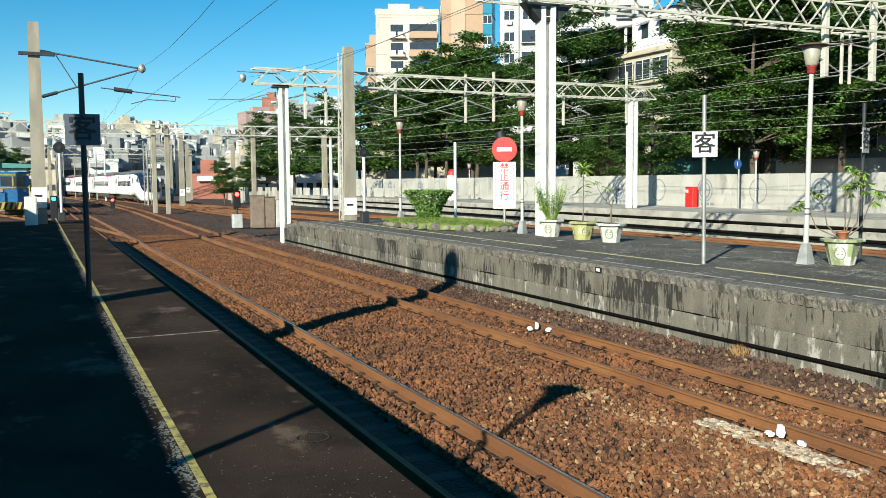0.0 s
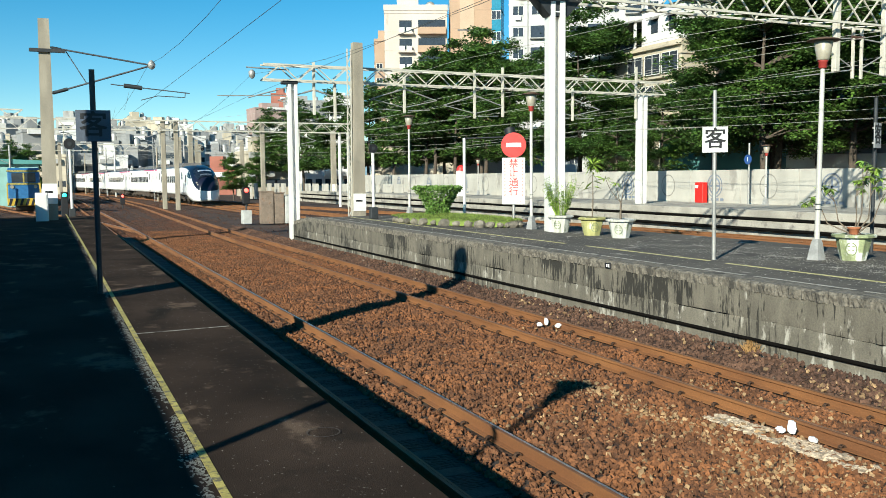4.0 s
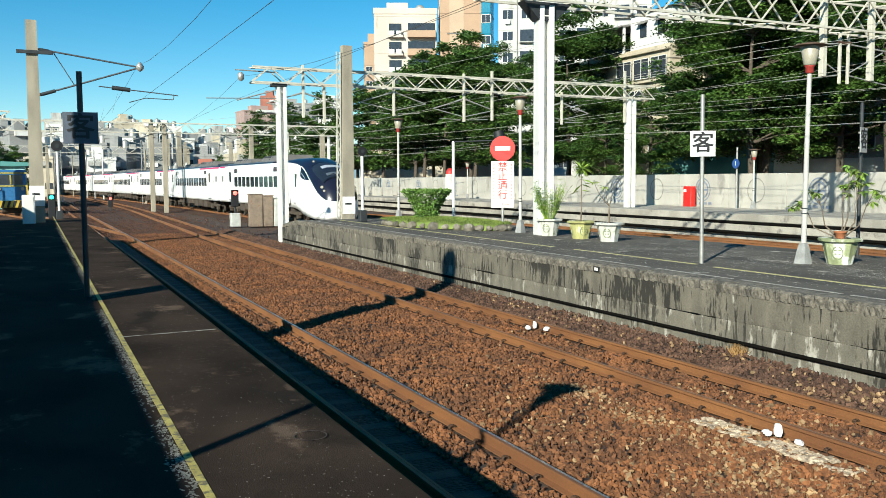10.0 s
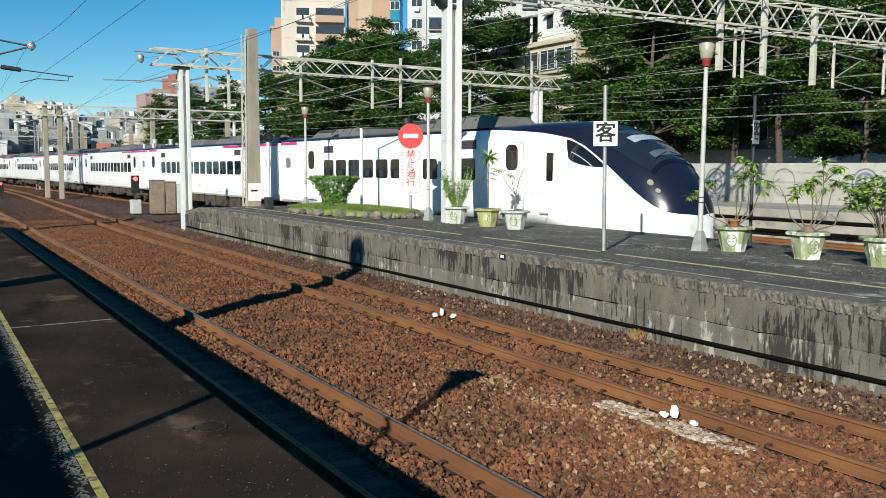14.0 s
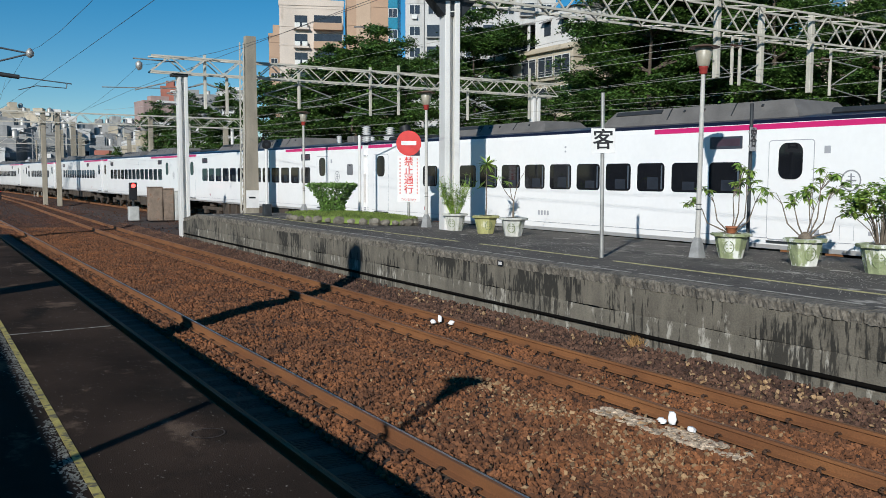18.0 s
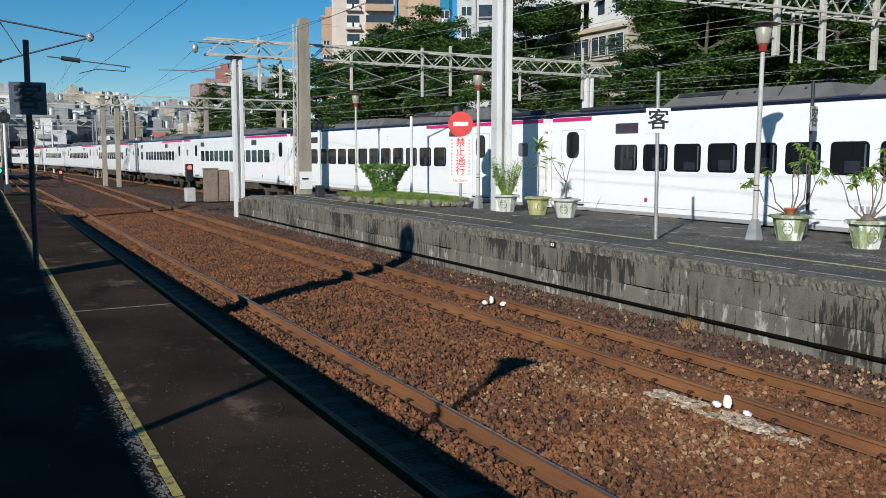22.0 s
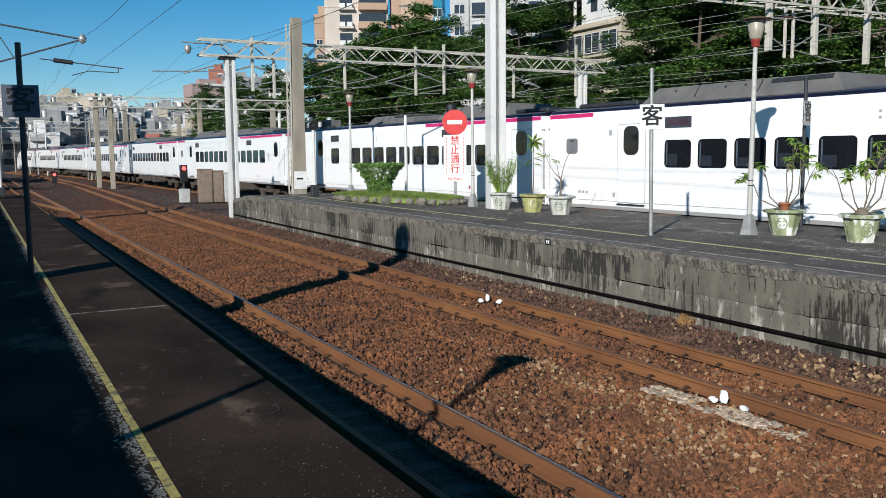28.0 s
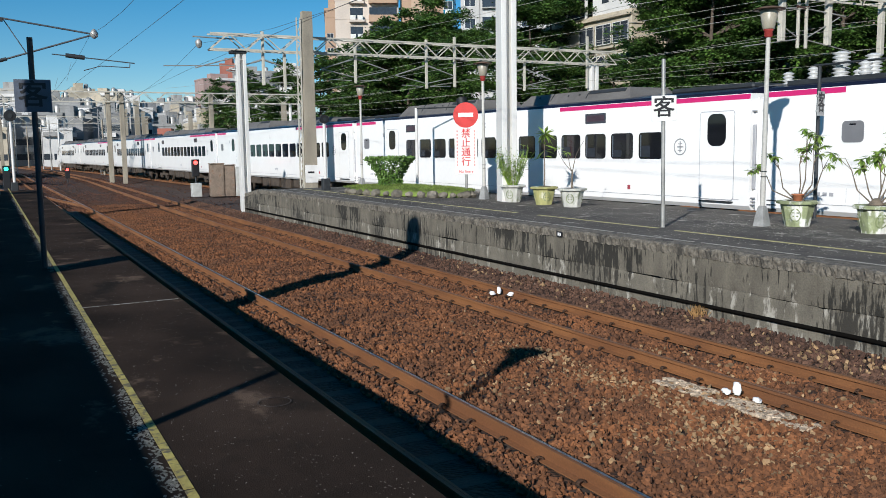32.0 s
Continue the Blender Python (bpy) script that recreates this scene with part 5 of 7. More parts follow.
g2 = thing("catenary_portal", "pale lattice girder between two white columns over the tracks", "catenary portal")
h_column(g2, pose(10.36, 39.3, -0.3), 7.2, 0.43, 0.40, 0.145)
h_column(g2, pose(30.0, 39.3, FZ), 5.95, 0.50, 0.40, 0.17)
truss_beam(g2, 9.0, 31.4, 39.3, 7.02, 0.68, 0.6, 0.8)
part("column_head", Shape().box(9.9, 10.6, 39.05, 39.55, 6.86, 7.0, 0.02), M_darksteel, g2)
for x, z0, z1, a in ((11.4, 5.5, 7.9, True), (12.4, 5.3, 7.0, False), (15.9, 5.7, 7.4, True), (19.7, 5.5, 7.9, True), (21.3, 5.6, 8.1, False), (25.5, 5.5, 7.2, True), (29.6, 5.7, 8.5, False)):
    drop_post(g2, x, 39.3, z0, z1, a)
arm = Shape().tube((10.25, 39.3, 6.75), (8.35, 39.3, 6.2), 0.03, n=6).tube((10.2, 39.3, 6.35), (7.0, 39.3, 6.25), 0.022, n=6).tube((10.25, 39.3, 7.5), (8.3, 39.3, 7.55), 0.03, n=6)
part("arm", arm, M_galv, g2)
part("insulator", Shape().lathe([(0.05, -0.2), (0.14, -0.1), (0.15, 0.1), (0.05, 0.2)], 10, (8.55, 39.3, 7.25)), M_galv, g2)

g3 = thing("catenary_portal", "distant lattice girder spanning the whole yard", "catenary portal")
truss_beam(g3, -14, 27.8, 83, 7.0, 0.9, 0.8, 1.0)
for x in (26.6, 27.5):
    part("column", Shape().tube((x, 83, -0.3), (x, 83, 7.0), 0.16, n=8), M_whitepaint, g3)
for x in (9.8, 10.95, 18.9, -13.5):
    part("column", Shape().box(x - 0.2, x + 0.2, 82.8, 83.2, -0.3, 7.9, 0.03), M_conc, g3)
for x in (-4, 1.5, 9.5, 12.0, 16.5, 22.5):
    drop_post(g3, x, 83, 5.6, 7.3)
g5 = thing("catenary_portal", "pale lattice girder ending over the siding", "catenary portal")
truss_beam(g5, -15.0, -1.5, 76, 7.55, 0.55, 0.6, 0.8)
part("column", Shape().box(-15.2, -14.8, 75.8, 76.2, -0.3, 8.2, 0.03), M_conc, g5)
part("column", Shape().box(-6.2, -5.8, 75.8, 76.2, -0.3, 7.6, 0.03), M_conc, g5)
g4 = thing("catenary_portal", "hazy lattice girder far down the line", "catenary portal")
truss_beam(g4, -22, 24, 150, 7.2, 1.0, 0.9, 1.4)
for x in (-21.5, 2.0, 23.5):
    part("column", Shape().box(x - 0.25, x + 0.25, 149.7, 150.3, -0.3, 8.4, 0.03), M_conc, g4)


# ---- concrete poles ----
def concrete_pole(at, h, w0, w1, label, lattice=False):
    p = thing("concrete_pole", label, "pole", at=at)
    sh = Shape()
    sh.add([(sx * w / 2, sy * w / 2 * 0.8, z) for z, w in ((0, w0), (h, w1)) for sx, sy in ((-1, -1), (1, -1), (1, 1), (-1, 1))],
           [(0, 1, 2, 3), (4, 5, 6, 7), (0, 1, 5, 4), (1, 2, 6, 5), (2, 3, 7, 6), (3, 0, 4, 7)])
    part("shaft", sh, M_conc, p)
    part("white_band", Shape().box(-w0 * 0.49, w0 * 0.49, -w0 * 0.42, -w0 * 0.38, 1.35, 2.15), M_signwhite, p, "white painted plate")
    part("label_bars", Shape().box(-w0 * 0.3, w0 * 0.2, -w0 * 0.43, -w0 * 0.41, 1.78, 1.86), M_black, p)
    if lattice:
        lt = Shape()
        for sx in (-0.50, -0.33):
            lt.bar((sx, -0.1, 0), (sx, -0.1, h - 0.3), 0.05, 0.05)
        n = int(h / 0.35) - 1
        for i in range(n):
            lt.bar((-0.50 if i % 2 else -0.33, -0.1, i * 0.35), (-0.33 if i % 2 else -0.50, -0.1, i * 0.35 + 0.35), 0.035, 0.035)
        part("lattice", lt, M_creamsteel, p, "pale steel lattice ladder")
    return p


concrete_pole(pose(13.14, 38.4, -0.3, 0, 0.4, 0), 9.05, 0.62, 0.45, "tall weathered concrete catenary pole with a lattice ladder", True)
lp = concrete_pole(pose(0.08, 38.0, 0.3, 0, 0.3, 0), 8.6, 0.56, 0.40, "tall pale concrete catenary pole with a bracket arm")
ar = Shape()
ar.tube((0.2, -0.1, 7.5), (3.9, -0.1, 7.0), 0.035, n=8).tube((0.2, -0.1, 5.7), (3.9, -0.1, 6.95), 0.035, n=8).tube((0.75, -0.1, 7.42), (1.5, -0.1, 6.15), 0.02, n=6)
part("bracket_arm", ar, M_armsteel, lp)
part("registration_arm", Shape().tube((2.4, -0.1, 6.15), (5.5, -0.1, 5.9), 0.022, n=6).tube((3.55, -0.1, 5.55), (4.2, -0.1, 5.75), 0.018, n=6).tube((4.2, -0.1, 5.75), (5.3, -0.1, 5.72), 0.018, n=6).tube((5.3, -0.1, 5.72), (5.32, -0.1, 5.9), 0.018, n=6), M_armsteel, lp)
part("insulator", Shape().tube((2.9, -0.1, 6.12), (3.6, -0.1, 6.05), 0.09, n=10), M_darksteel, lp, "dark ribbed insulator")
part("insulator", Shape().lathe([(0.04, -0.18), (0.14, -0.10), (0.16, 0.04), (0.09, 0.14), (0.03, 0.2)], 12, (4.0, -0.1, 7.0)), M_galv, lp, "white round insulator")
part("insulator", Shape().tube((0.25, -0.1, 7.47), (0.6, -0.1, 7.42), 0.08, n=10), M_darksteel, lp)
part("insulator", Shape().tube((0.25, -0.1, 5.72), (0.8, -0.1, 5.9), 0.07, n=10), M_darksteel, lp)
part("cross_bar", Shape().box(-0.55, 0.75, -0.28, -0.2, 7.28, 7.42, 0.01), M_darksteel, lp)
for x, y, h in ((15.3, 104, 8.6), (17.3, 128, 8.8), (-6.5, 118, 8.5), (24.5, 120, 8), (-16, 70, 8), (21.5, 140, 9), (30, 96, 8.2)):
    concrete_pole(pose(x, y, -0.3), h, 0.6, 0.5, "distant concrete catenary pole beside the tracks")
for x, y in ((12.4, 112), (3.0, 128)):
    lt = Shape()
    for sx in (-0.4, 0.4):
        lt.bar((sx, 0, 0), (sx, 0, 8), 0.09, 0.09)
    for i in range(10):
        lt.bar((-0.4, 0, i * 0.8), (0.4, 0, i * 0.8 + 0.8), 0.05, 0.05).bar((0.4, 0, i * 0.8), (-0.4, 0, i * 0.8 + 0.8), 0.05, 0.05)
    solid("lattice_mast", lt, M_galv, "grey steel lattice mast between the tracks", "mast", at=pose(x, y, -0.3))

rr = random.Random(29)
for k in range(16):
    y = 95 + 8.5 * k
    x = line_at(rr.choice((T1, T2, T3, T5, T0)), y) + rr.choice((-2.1, 2.1)) + rr.uniform(-0.2, 0.2)
    h_ = rr.uniform(6.6, 8.4)
    mm_ = thing("mast", "thin steel catenary mast with a bracket arm down the yard", "mast", at=pose(x, y, -0.3), group="masts down the yard")
    part("pole", Shape().tube((0, 0, 0), (0, 0, h_), 0.13, 0.09, 8), rr.choice((M_galv, M_conc, M_whitepaint)), mm_)
    s_ = rr.choice((-1, 1))
    part("bracket_arm", Shape().tube((0, 0, h_ - 0.5), (s_ * 2.4, 0, h_ - 0.9), 0.035, n=6).tube((0, 0, h_ - 2.0), (s_ * 2.4, 0, h_ - 0.9), 0.03, n=6), M_galv, mm_)

# ---- signals, cabinets ----
M_redlamp = glow("red_signal_light", (1.0, 0.05, 0.04), 6.0)
M_greenlamp = glow("green_signal_light", (0.05, 1.0, 0.55), 4.0)


def dwarf_signal(at, h, lamp, label, plinth=0.0):
    s = thing("dwarf_signal", label, "signal", at=at)
    if plinth:
        part("plinth", Shape().box(-0.29, 0.29, -0.3, 0.3, 0, plinth, 0.03), M_boxgrey, s, "grey cabinet base")
    part("stand", Shape().tube((0, 0, plinth), (0, 0, plinth + 0.45), 0.06, n=8), M_darksteel, s)
    part("head", Shape().box(-0.22, 0.22, -0.12, 0.14, plinth + 0.4, plinth + h, 0.03), M_black, s)
    part("lens", Shape().lathe([(0.02, 0), (0.13, 0.01), (0.13, 0.05), (0.05, 0.09)], 12), lamp, s, at=Matrix.Translation((0, -0.12, plinth + h - 0.2)) @ Euler((radians(90), 0, 0)).to_matrix().to_4x4())
    part("hood", Shape().box(-0.17, 0.17, -0.36, -0.12, plinth + h - 0.03, plinth + h, 0.005), M_black, s)
    return s


dwarf_signal(pose(6.5, 88, -0.2), 1.4, M_redlamp, "dwarf signal showing red between the tracks")
dwarf_signal(pose(11.3, 54.5, -0.25), 1.45, M_redlamp, "signal showing red on a grey cabinet", 0.85)
dwarf_signal(pose(1.0, 62, -0.2), 2.0, M_greenlamp, "signal showing green by the siding")
cab = thing("relay_cabinet", "rusty brown relay cabinets side by side", "cabinet", at=pose(13.0, 54.0, -0.25, 0, 0, -6))
for x0, x1, h, m in ((-0.95, -0.1, 2.0, M_box), (-0.07, 0.55, 1.9, M_box), (0.58, 1.05, 1.75, M_boxgrey)):
    b = part("cabinet_body", Shape().box(x0, x1, -0.35, 0.35, 0, h, 0.02), m, cab)
    part("cabinet_door", Shape().box(x0 + 0.05, x1 - 0.05, -0.375, -0.35, 0.12, h - 0.10, 0.008), m, b)
    part("cap", Shape().box(x0 - 0.03, x1 + 0.03, -0.4, 0.4, h, h + 0.05, 0.01), m, b)
wc = thing("white_cabinet", "white steel cabinet at the foot of the pole", "cabinet", at=pose(-0.22, 37.2, PZ - 0.1))
part("cabinet_body", Shape().box(-0.23, 0.23, -0.28, 0.28, 0, 1.2, 0.02), M_whitepaint, wc)
part("cabinet_door", Shape().box(-0.18, 0.18, -0.30, -0.28, 0.08, 1.12, 0.006), M_whitepaint, wc)


def round_mirror_post(at, h, r, label):
    s = thing("round_marker_post", label, "marker post", at=at)
    part("post", Shape().tube((0, 0, 0), (0, 0, h), 0.06, n=10), M_whitepaint, s)
    part("shoe", Shape().box(-0.14, 0.14, -0.14, 0.14, 0, 0.45, 0.02), M_darksteel, s)
    part("disc", Shape().tube((0, -0.08, h + r * 0.6), (0, 0.02, h + r * 0.6), r, n=24), M_black, s, "black round disc")
    part("hub", Shape().tube((0, -0.10, h + r * 0.6), (0, -0.08, h + r * 0.6), r * 0.4, n=16), M_darksteel, s)


round_mirror_post(pose(0.95, 41.0, 0.9), 3.1, 0.24, "white post with a black round disc at the platform end")
round_mirror_post(pose(11.45, 31.6, PZ), 2.6, 0.17, "white post with a black round disc on the island platform")
gal = thing("gallows_post", "white post with a thin side arm", "post", at=pose(13.9, 28.6, PZ))
part("post", Shape().tube((0, 0, 0), (0, 0, 3.0), 0.055, n=10), M_whitepaint, gal)
part("arm", Shape().tube((0, 0, 2.98), (1.1, -1.8, 2.98), 0.025, n=6), M_darksteel, gal)
part("round_lamp", Shape().tube((1.0, -1.72, 2.95), (1.0, -1.60, 3.25), 0.2, n=16), M_black, gal)

kk = thing("call_post", "white platform call post with a red domed cap", "call post", at=pose(30.0, 62.3, FZ))
part("cabinet_body", Shape().box(-0.32, 0.32, -0.28, 0.28, 0, 2.05, 0.04), M_whitepaint, kk)
part("cap", Shape().lathe([(0.36, 0), (0.36, 0.12), (0.28, 0.32), (0.12, 0.44), (0.02, 0.47)], 14, (0, 0, 2.05)), M_redpaint, kk, "red domed cap")
rb = thing("red_box", "red steel equipment box on the far platform", "box", at=pose(33.65, 38.6, FZ))
part("box_body", Shape().box(-0.18, 0.18, -0.33, 0.33, 0.0, 1.15, 0.03), M_redbox, rb)
part("label_plate", Shape().box(-0.19, -0.178, 0.05, 0.27, 0.82, 0.98), M_signwhite, rb)
b1 = thing("platform_number_sign", "round blue platform number sign on a post", "sign", at=pose(33.5, 34.8, FZ))
part("post", Shape().tube((0, 0, 0), (0, 0, 3.2), 0.05, n=8), M_galv, b1)
part("disc", Shape().tube((-0.1, 0, 2.35), (-0.06, 0, 2.35), 0.25, n=24), mat("sign_blue", (0.03, 0.09, 0.30), 0.5), b1)
glyph("number", "1", 0.34, M_signwhite, b1, Matrix.Translation((-0.105, 0, 2.35)) @ Euler((radians(90), 0, radians(-90))).to_matrix().to_4x4())


# ---- plants in pots ----
def leaf_form(l, w):
    return [(0, 0, 0), (w / 2, l * 0.45, 0.02 * l), (0, l, -0.06 * l), (-w / 2, l * 0.45, 0.02 * l)], [(0, 1, 2), (0, 2, 3)]


def stem(sh, p, d, r, length, rng, bend=0.35, n=4):
    """A bending stem; gives back its end."""
    p, d = Vector(p), Vector(d).normalized()
    for i in range(n):
        d = (d + Vector((rng.uniform(-bend, bend), rng.uniform(-bend, bend), rng.uniform(-0.05, 0.25)))).normalized()
        q = p + d * (length / n)
        sh.tube(p, q, r * (1 - 0.15 * i), r * (0.85 - 0.15 * i), 6, False)
        p = q
    return p, d


def rosette(rng, p, count, l, spread=1.0):
    out = []
    for i in range(count):
        a = rng.uniform(0, 6.28)
        e = Euler((rng.uniform(-0.9, 0.5) * spread, rng.uniform(-0.4, 0.4), a)).to_matrix().to_4x4()
        s = rng.uniform(0.7, 1.2)
        m = Matrix.Translation(p) @ e @ Matrix.Diagonal((s, s, s, 1))
        out.append([list(r) for r in m])
    return out


M_relief = mat("green_relief", (0.29, 0.35, 0.16), 0.85, vary=0.35, scale=9, fine=50)


def pot_plant(at, pot_m, kind, seed, label):
    rng = random.Random(seed)
    pt = thing("potted_plant", label, "potted plant", at=at, group="potted plants on the platform")
    body = part("pot", Shape().lathe([(0.20, 0.0), (0.22, 0.0), (0.31, 0.40), (0.33, 0.43)], 8, smooth=False, turn=0.5), pot_m, pt, "peeling glazed octagonal pot")
    part("rim", Shape().lathe([(0.32, 0.42), (0.385, 0.43), (0.395, 0.47), (0.36, 0.485), (0.30, 0.48)], 8, smooth=False, turn=0.5), pot_m, body)
    for a in (0, 2, 4, 6):
        c, s_ = math.cos(a * math.pi / 4 + 0.39), math.sin(a * math.pi / 4 + 0.39)
        e = Shape()
        ring(e, 0, 0, 0.23, 0.10, 0.13, 0.16, 16, 0.012)
        e.box(-0.014, 0, -0.06, 0.06, 0.27, 0.285)
        e.box(-0.012, 0.012, -0.05, 0.05, 0.20, 0.22)
        e.box(-0.012, 0.012, -0.01, 0.01, 0.13, 0.33)
        part("relief", e, M_relief, body, at=Matrix.Rotation(a * math.pi / 4 + math.pi / 8 + math.pi, 4, 'Z') @ Matrix.Translation((-0.205, 0, 0)) @ Euler((0, radians(-11.7), 0)).to_matrix().to_4x4())
    part("soil", Shape().lathe([(0.29, 0.455), (0.29, 0.475), (0.1, 0.485)], 12), M_soil, pt)
    st = Shape()
    places = []
    if kind == "bush":
        for k in range(60):
            a = rng.uniform(0, 6.28)
            p, d = stem(st, (0.12 * math.cos(a), 0.12 * math.sin(a), 0.45), (0.42 * math.cos(a), 0.42 * math.sin(a), 1), 0.006, rng.uniform(0.75, 1.25), rng, 0.16, 3)
            for q in range(9):
                places += rosette(rng, Vector((0.12 * math.cos(a), 0.12 * math.sin(a), 0.48)).lerp(p, 0.3 + 0.08 * q), 1, 0.1)
        lv, lf = leaf_form(0.16, 0.034)
    elif kind == "thin":
        p, d = stem(st, (0, 0, 0.45), (0.05, 0, 1), 0.035, 0.45, rng, 0.1, 3)
        for k in range(3):
            q, _ = stem(st, p, (rng.uniform(-0.6, 0.6), rng.uniform(-0.6, 0.6), 1), 0.012, rng.uniform(0.5, 1.0), rng, 0.35, 4)
            if k:
                places += rosette(rng, q, 12, 0.2)
        lv, lf = leaf_form(0.18, 0.04)
    elif kind == "palm":
        p, d = stem(st, (0, 0, 0.45), (0, 0, 1), 0.02, 1.45, rng, 0.05, 4)
        places += rosette(rng, p, 44, 0.3, 1.3)
        for k in range(3):
            places += rosette(rng, p - Vector((0, 0, 0.15 * k + 0.3)), 3, 0.2)
        lv, lf = leaf_form(0.34, 0.075)
    elif kind == "round":
        for k in range(24):
            a = rng.uniform(0, 6.28)
            r_, z_ = 0.56 * math.sqrt(rng.random()), rng.uniform(1.02, 1.52)
            e = Vector((r_ * math.cos(a), r_ * math.sin(a), z_ - 0.5 * r_ * r_))
            mid = Vector((0.35 * e.x, 0.35 * e.y, 0.45 + 0.45 * (e.z - 0.45)))
            st.tube((0.05 * math.cos(a), 0.05 * math.sin(a), 0.45), mid, 0.010, 0.008, 6, False).tube(mid, e, 0.008, 0.005, 6, False)
            for q in range(13):
                places += rosette(rng, e + Vector((rng.gauss(0, 0.10), rng.gauss(0, 0.10), rng.gauss(0, 0.08))), 6, 0.1)
        lv, lf = leaf_form(0.10, 0.055)
    else:
        # a few bent stems from a swollen foot; each crown is a fan of drooping leaves
        st.lathe([(0.13, 0.44), (0.12, 0.50), (0.06, 0.58), (0.03, 0.60)], 8)
        crowns = ((0.05, -0.22, 1.72, 5), (0.10, -0.02, 1.42, 4), (0.0, -0.40, 1.45, 3), (-0.05, -0.62, 1.30, 3), (-0.05, 0.48, 1.26, 3), (0.05, 0.95, 1.08, 3)) if kind == "tree" else ((0.0, -0.32, 1.66, 6), (0.05, -0.48, 1.42, 5), (-0.1, -0.12, 1.36, 5), (0.0, 0.20, 1.22, 4), (0.1, 0.52, 1.30, 1), (0.0, -0.72, 0.98, 1), (0.1, -0.10, 1.15, 3))
        for x, y, z, n in crowns:
            a = Vector((x * 0.15, y * 0.12, 0.50))
            e = Vector((x, y, z))
            mids = [a, a.lerp(e, 0.35) + Vector((rng.uniform(-0.07, 0.07), 0.16 * y, -0.05)), a.lerp(e, 0.7) + Vector((rng.uniform(-0.06, 0.06), rng.uniform(-0.05, 0.05), 0.02)), e]
            for i in range(3):
                st.tube(mids[i], mids[i + 1], 0.016 - 0.004 * i, 0.012 - 0.004 * i, 6, False)
            for _ in range(n):
                q = e + Vector((rng.uniform(-0.16, 0.16), rng.uniform(-0.16, 0.16), rng.uniform(-0.14, 0.12)))
                st.tube(mids[2], q, 0.006, 0.004, 5, False)
                for _ in range(11):
                    mm_ = Matrix.Translation(q) @ Euler((rng.uniform(-1.15, 0.15), rng.uniform(-0.4, 0.4), rng.uniform(0, 6.28))).to_matrix().to_4x4()
                    places.append([list(r_) for r_ in mm_])
        lv, lf = leaf_form(0.165, 0.058)
    part("stem", st, M_leaf2 if kind == "bush" else M_potbark, pt)
    part("leaves", None, None, pt, mesh=scatter_mesh("leaves", lv, lf, places, M_leaf2))
    return pt


pot_plant(pose(13.48, 11.35, PZ, 0, 0, 10), M_pot, "tree", 11, "small branching tree with fan leaves in a green peeling pot")
pot_plant(pose(13.48, 9.72, PZ, 0, 0, 35), M_pot, "shrub", 12, "branching shrub with pale stems in a green peeling pot")
pot_plant(pose(13.48, 8.30, PZ, 0, 0, 5), M_pot, "round", 13, "round leafy shrub in a green peeling pot")
pot_plant(pose(13.30, 18.25, PZ, 0, 0, 20), M_potwhite, "thin", 14, "nearly bare sapling in a white peeling pot")
pot_plant(pose(13.25, 19.45, PZ, 0, 0, 50), M_potyellow, "palm", 15, "slender leafy stem in a yellow-green peeling pot")
pot_plant(pose(13.20, 20.95, PZ, 0, 0, 15), M_potwhite, "bush", 16, "feathery bamboo-like bush in a white peeling pot")
tp = thing("terracotta_pot", "small terracotta pot set on the soil of a planter", "flower pot", at=pose(13.42, 11.3, PZ + 0.475))
part("pot", Shape().lathe([(0.07, 0), (0.10, 0.11), (0.115, 0.115), (0.115, 0.14), (0.09, 0.14)], 14), M_terra, tp)
part("soil", Shape().lathe([(0.085, 0.12), (0.085, 0.132), (0.02, 0.135)], 12), M_soil, tp)

# ---- hedge island ----
hz = thing("planting_bed", "raised grass bed edged with rough stones", "planting bed")
gm = Shape()
vs = []
nn, mm = 18, 26
bc, ba, bb, bt = Vector((12.35, 26.3, PZ)), 0.85, 2.9, radians(17)
for i in range(nn + 1):
    r = i / nn
    for j in range(mm):
        a = 2 * math.pi * j / mm
        u, v = ba * r * math.cos(a), bb * r * math.sin(a)
        x, y = u * math.cos(bt) + v * math.sin(bt) * -1, u * math.sin(bt) + v * math.cos(bt)
        vs.append((bc.x + x, bc.y + y, PZ + 0.22 + 0.10 * (1 - r * r) + 0.03 * noise.noise((x * 3, y * 3, 0)) - (0.2 if i == nn else 0)))
gm.add(vs, [(i * mm + j, i * mm + (j + 1) % mm, (i + 1) * mm + (j + 1) % mm, (i + 1) * mm + j) for i in range(nn) for j in range(mm)], True)
part("soil_mound", gm, M_grass, hz)
rng = random.Random(8)
rock_meshes = []
for k in range(5):
    bmr = bmesh.new()
    bmesh.ops.create_icosphere(bmr, subdivisions=2, radius=1)
    for v in bmr.verts:
        v.co *= 1 + 0.35 * noise.noise(v.co * 1.7 + Vector((k * 9, 0, 0)))
    me = bpy.data.meshes.new("border_stone")
    bmr.to_mesh(me)
    bmr.free()
    me.materials.append(M_rockb)
    rock_meshes.append(me)
for k in range(34):
    a = 2 * math.pi * k / 34
    u, v = ba * 1.02 * math.cos(a), bb * 1.0 * math.sin(a)
    x, y = u * math.cos(bt) - v * math.sin(bt), u * math.sin(bt) + v * math.cos(bt)
    s = rng.uniform(0.09, 0.19)
    part("border_stone", None, None, hz, at=Matrix.Translation((bc.x + x, bc.y + y, PZ + 0.09)) @ Matrix.Rotation(rng.uniform(0, 6), 4, 'Z') @ Matrix.Diagonal((s * 1.25, s, s * 0.85, 1)), mesh=rock_meshes[k % 5])
gl = []
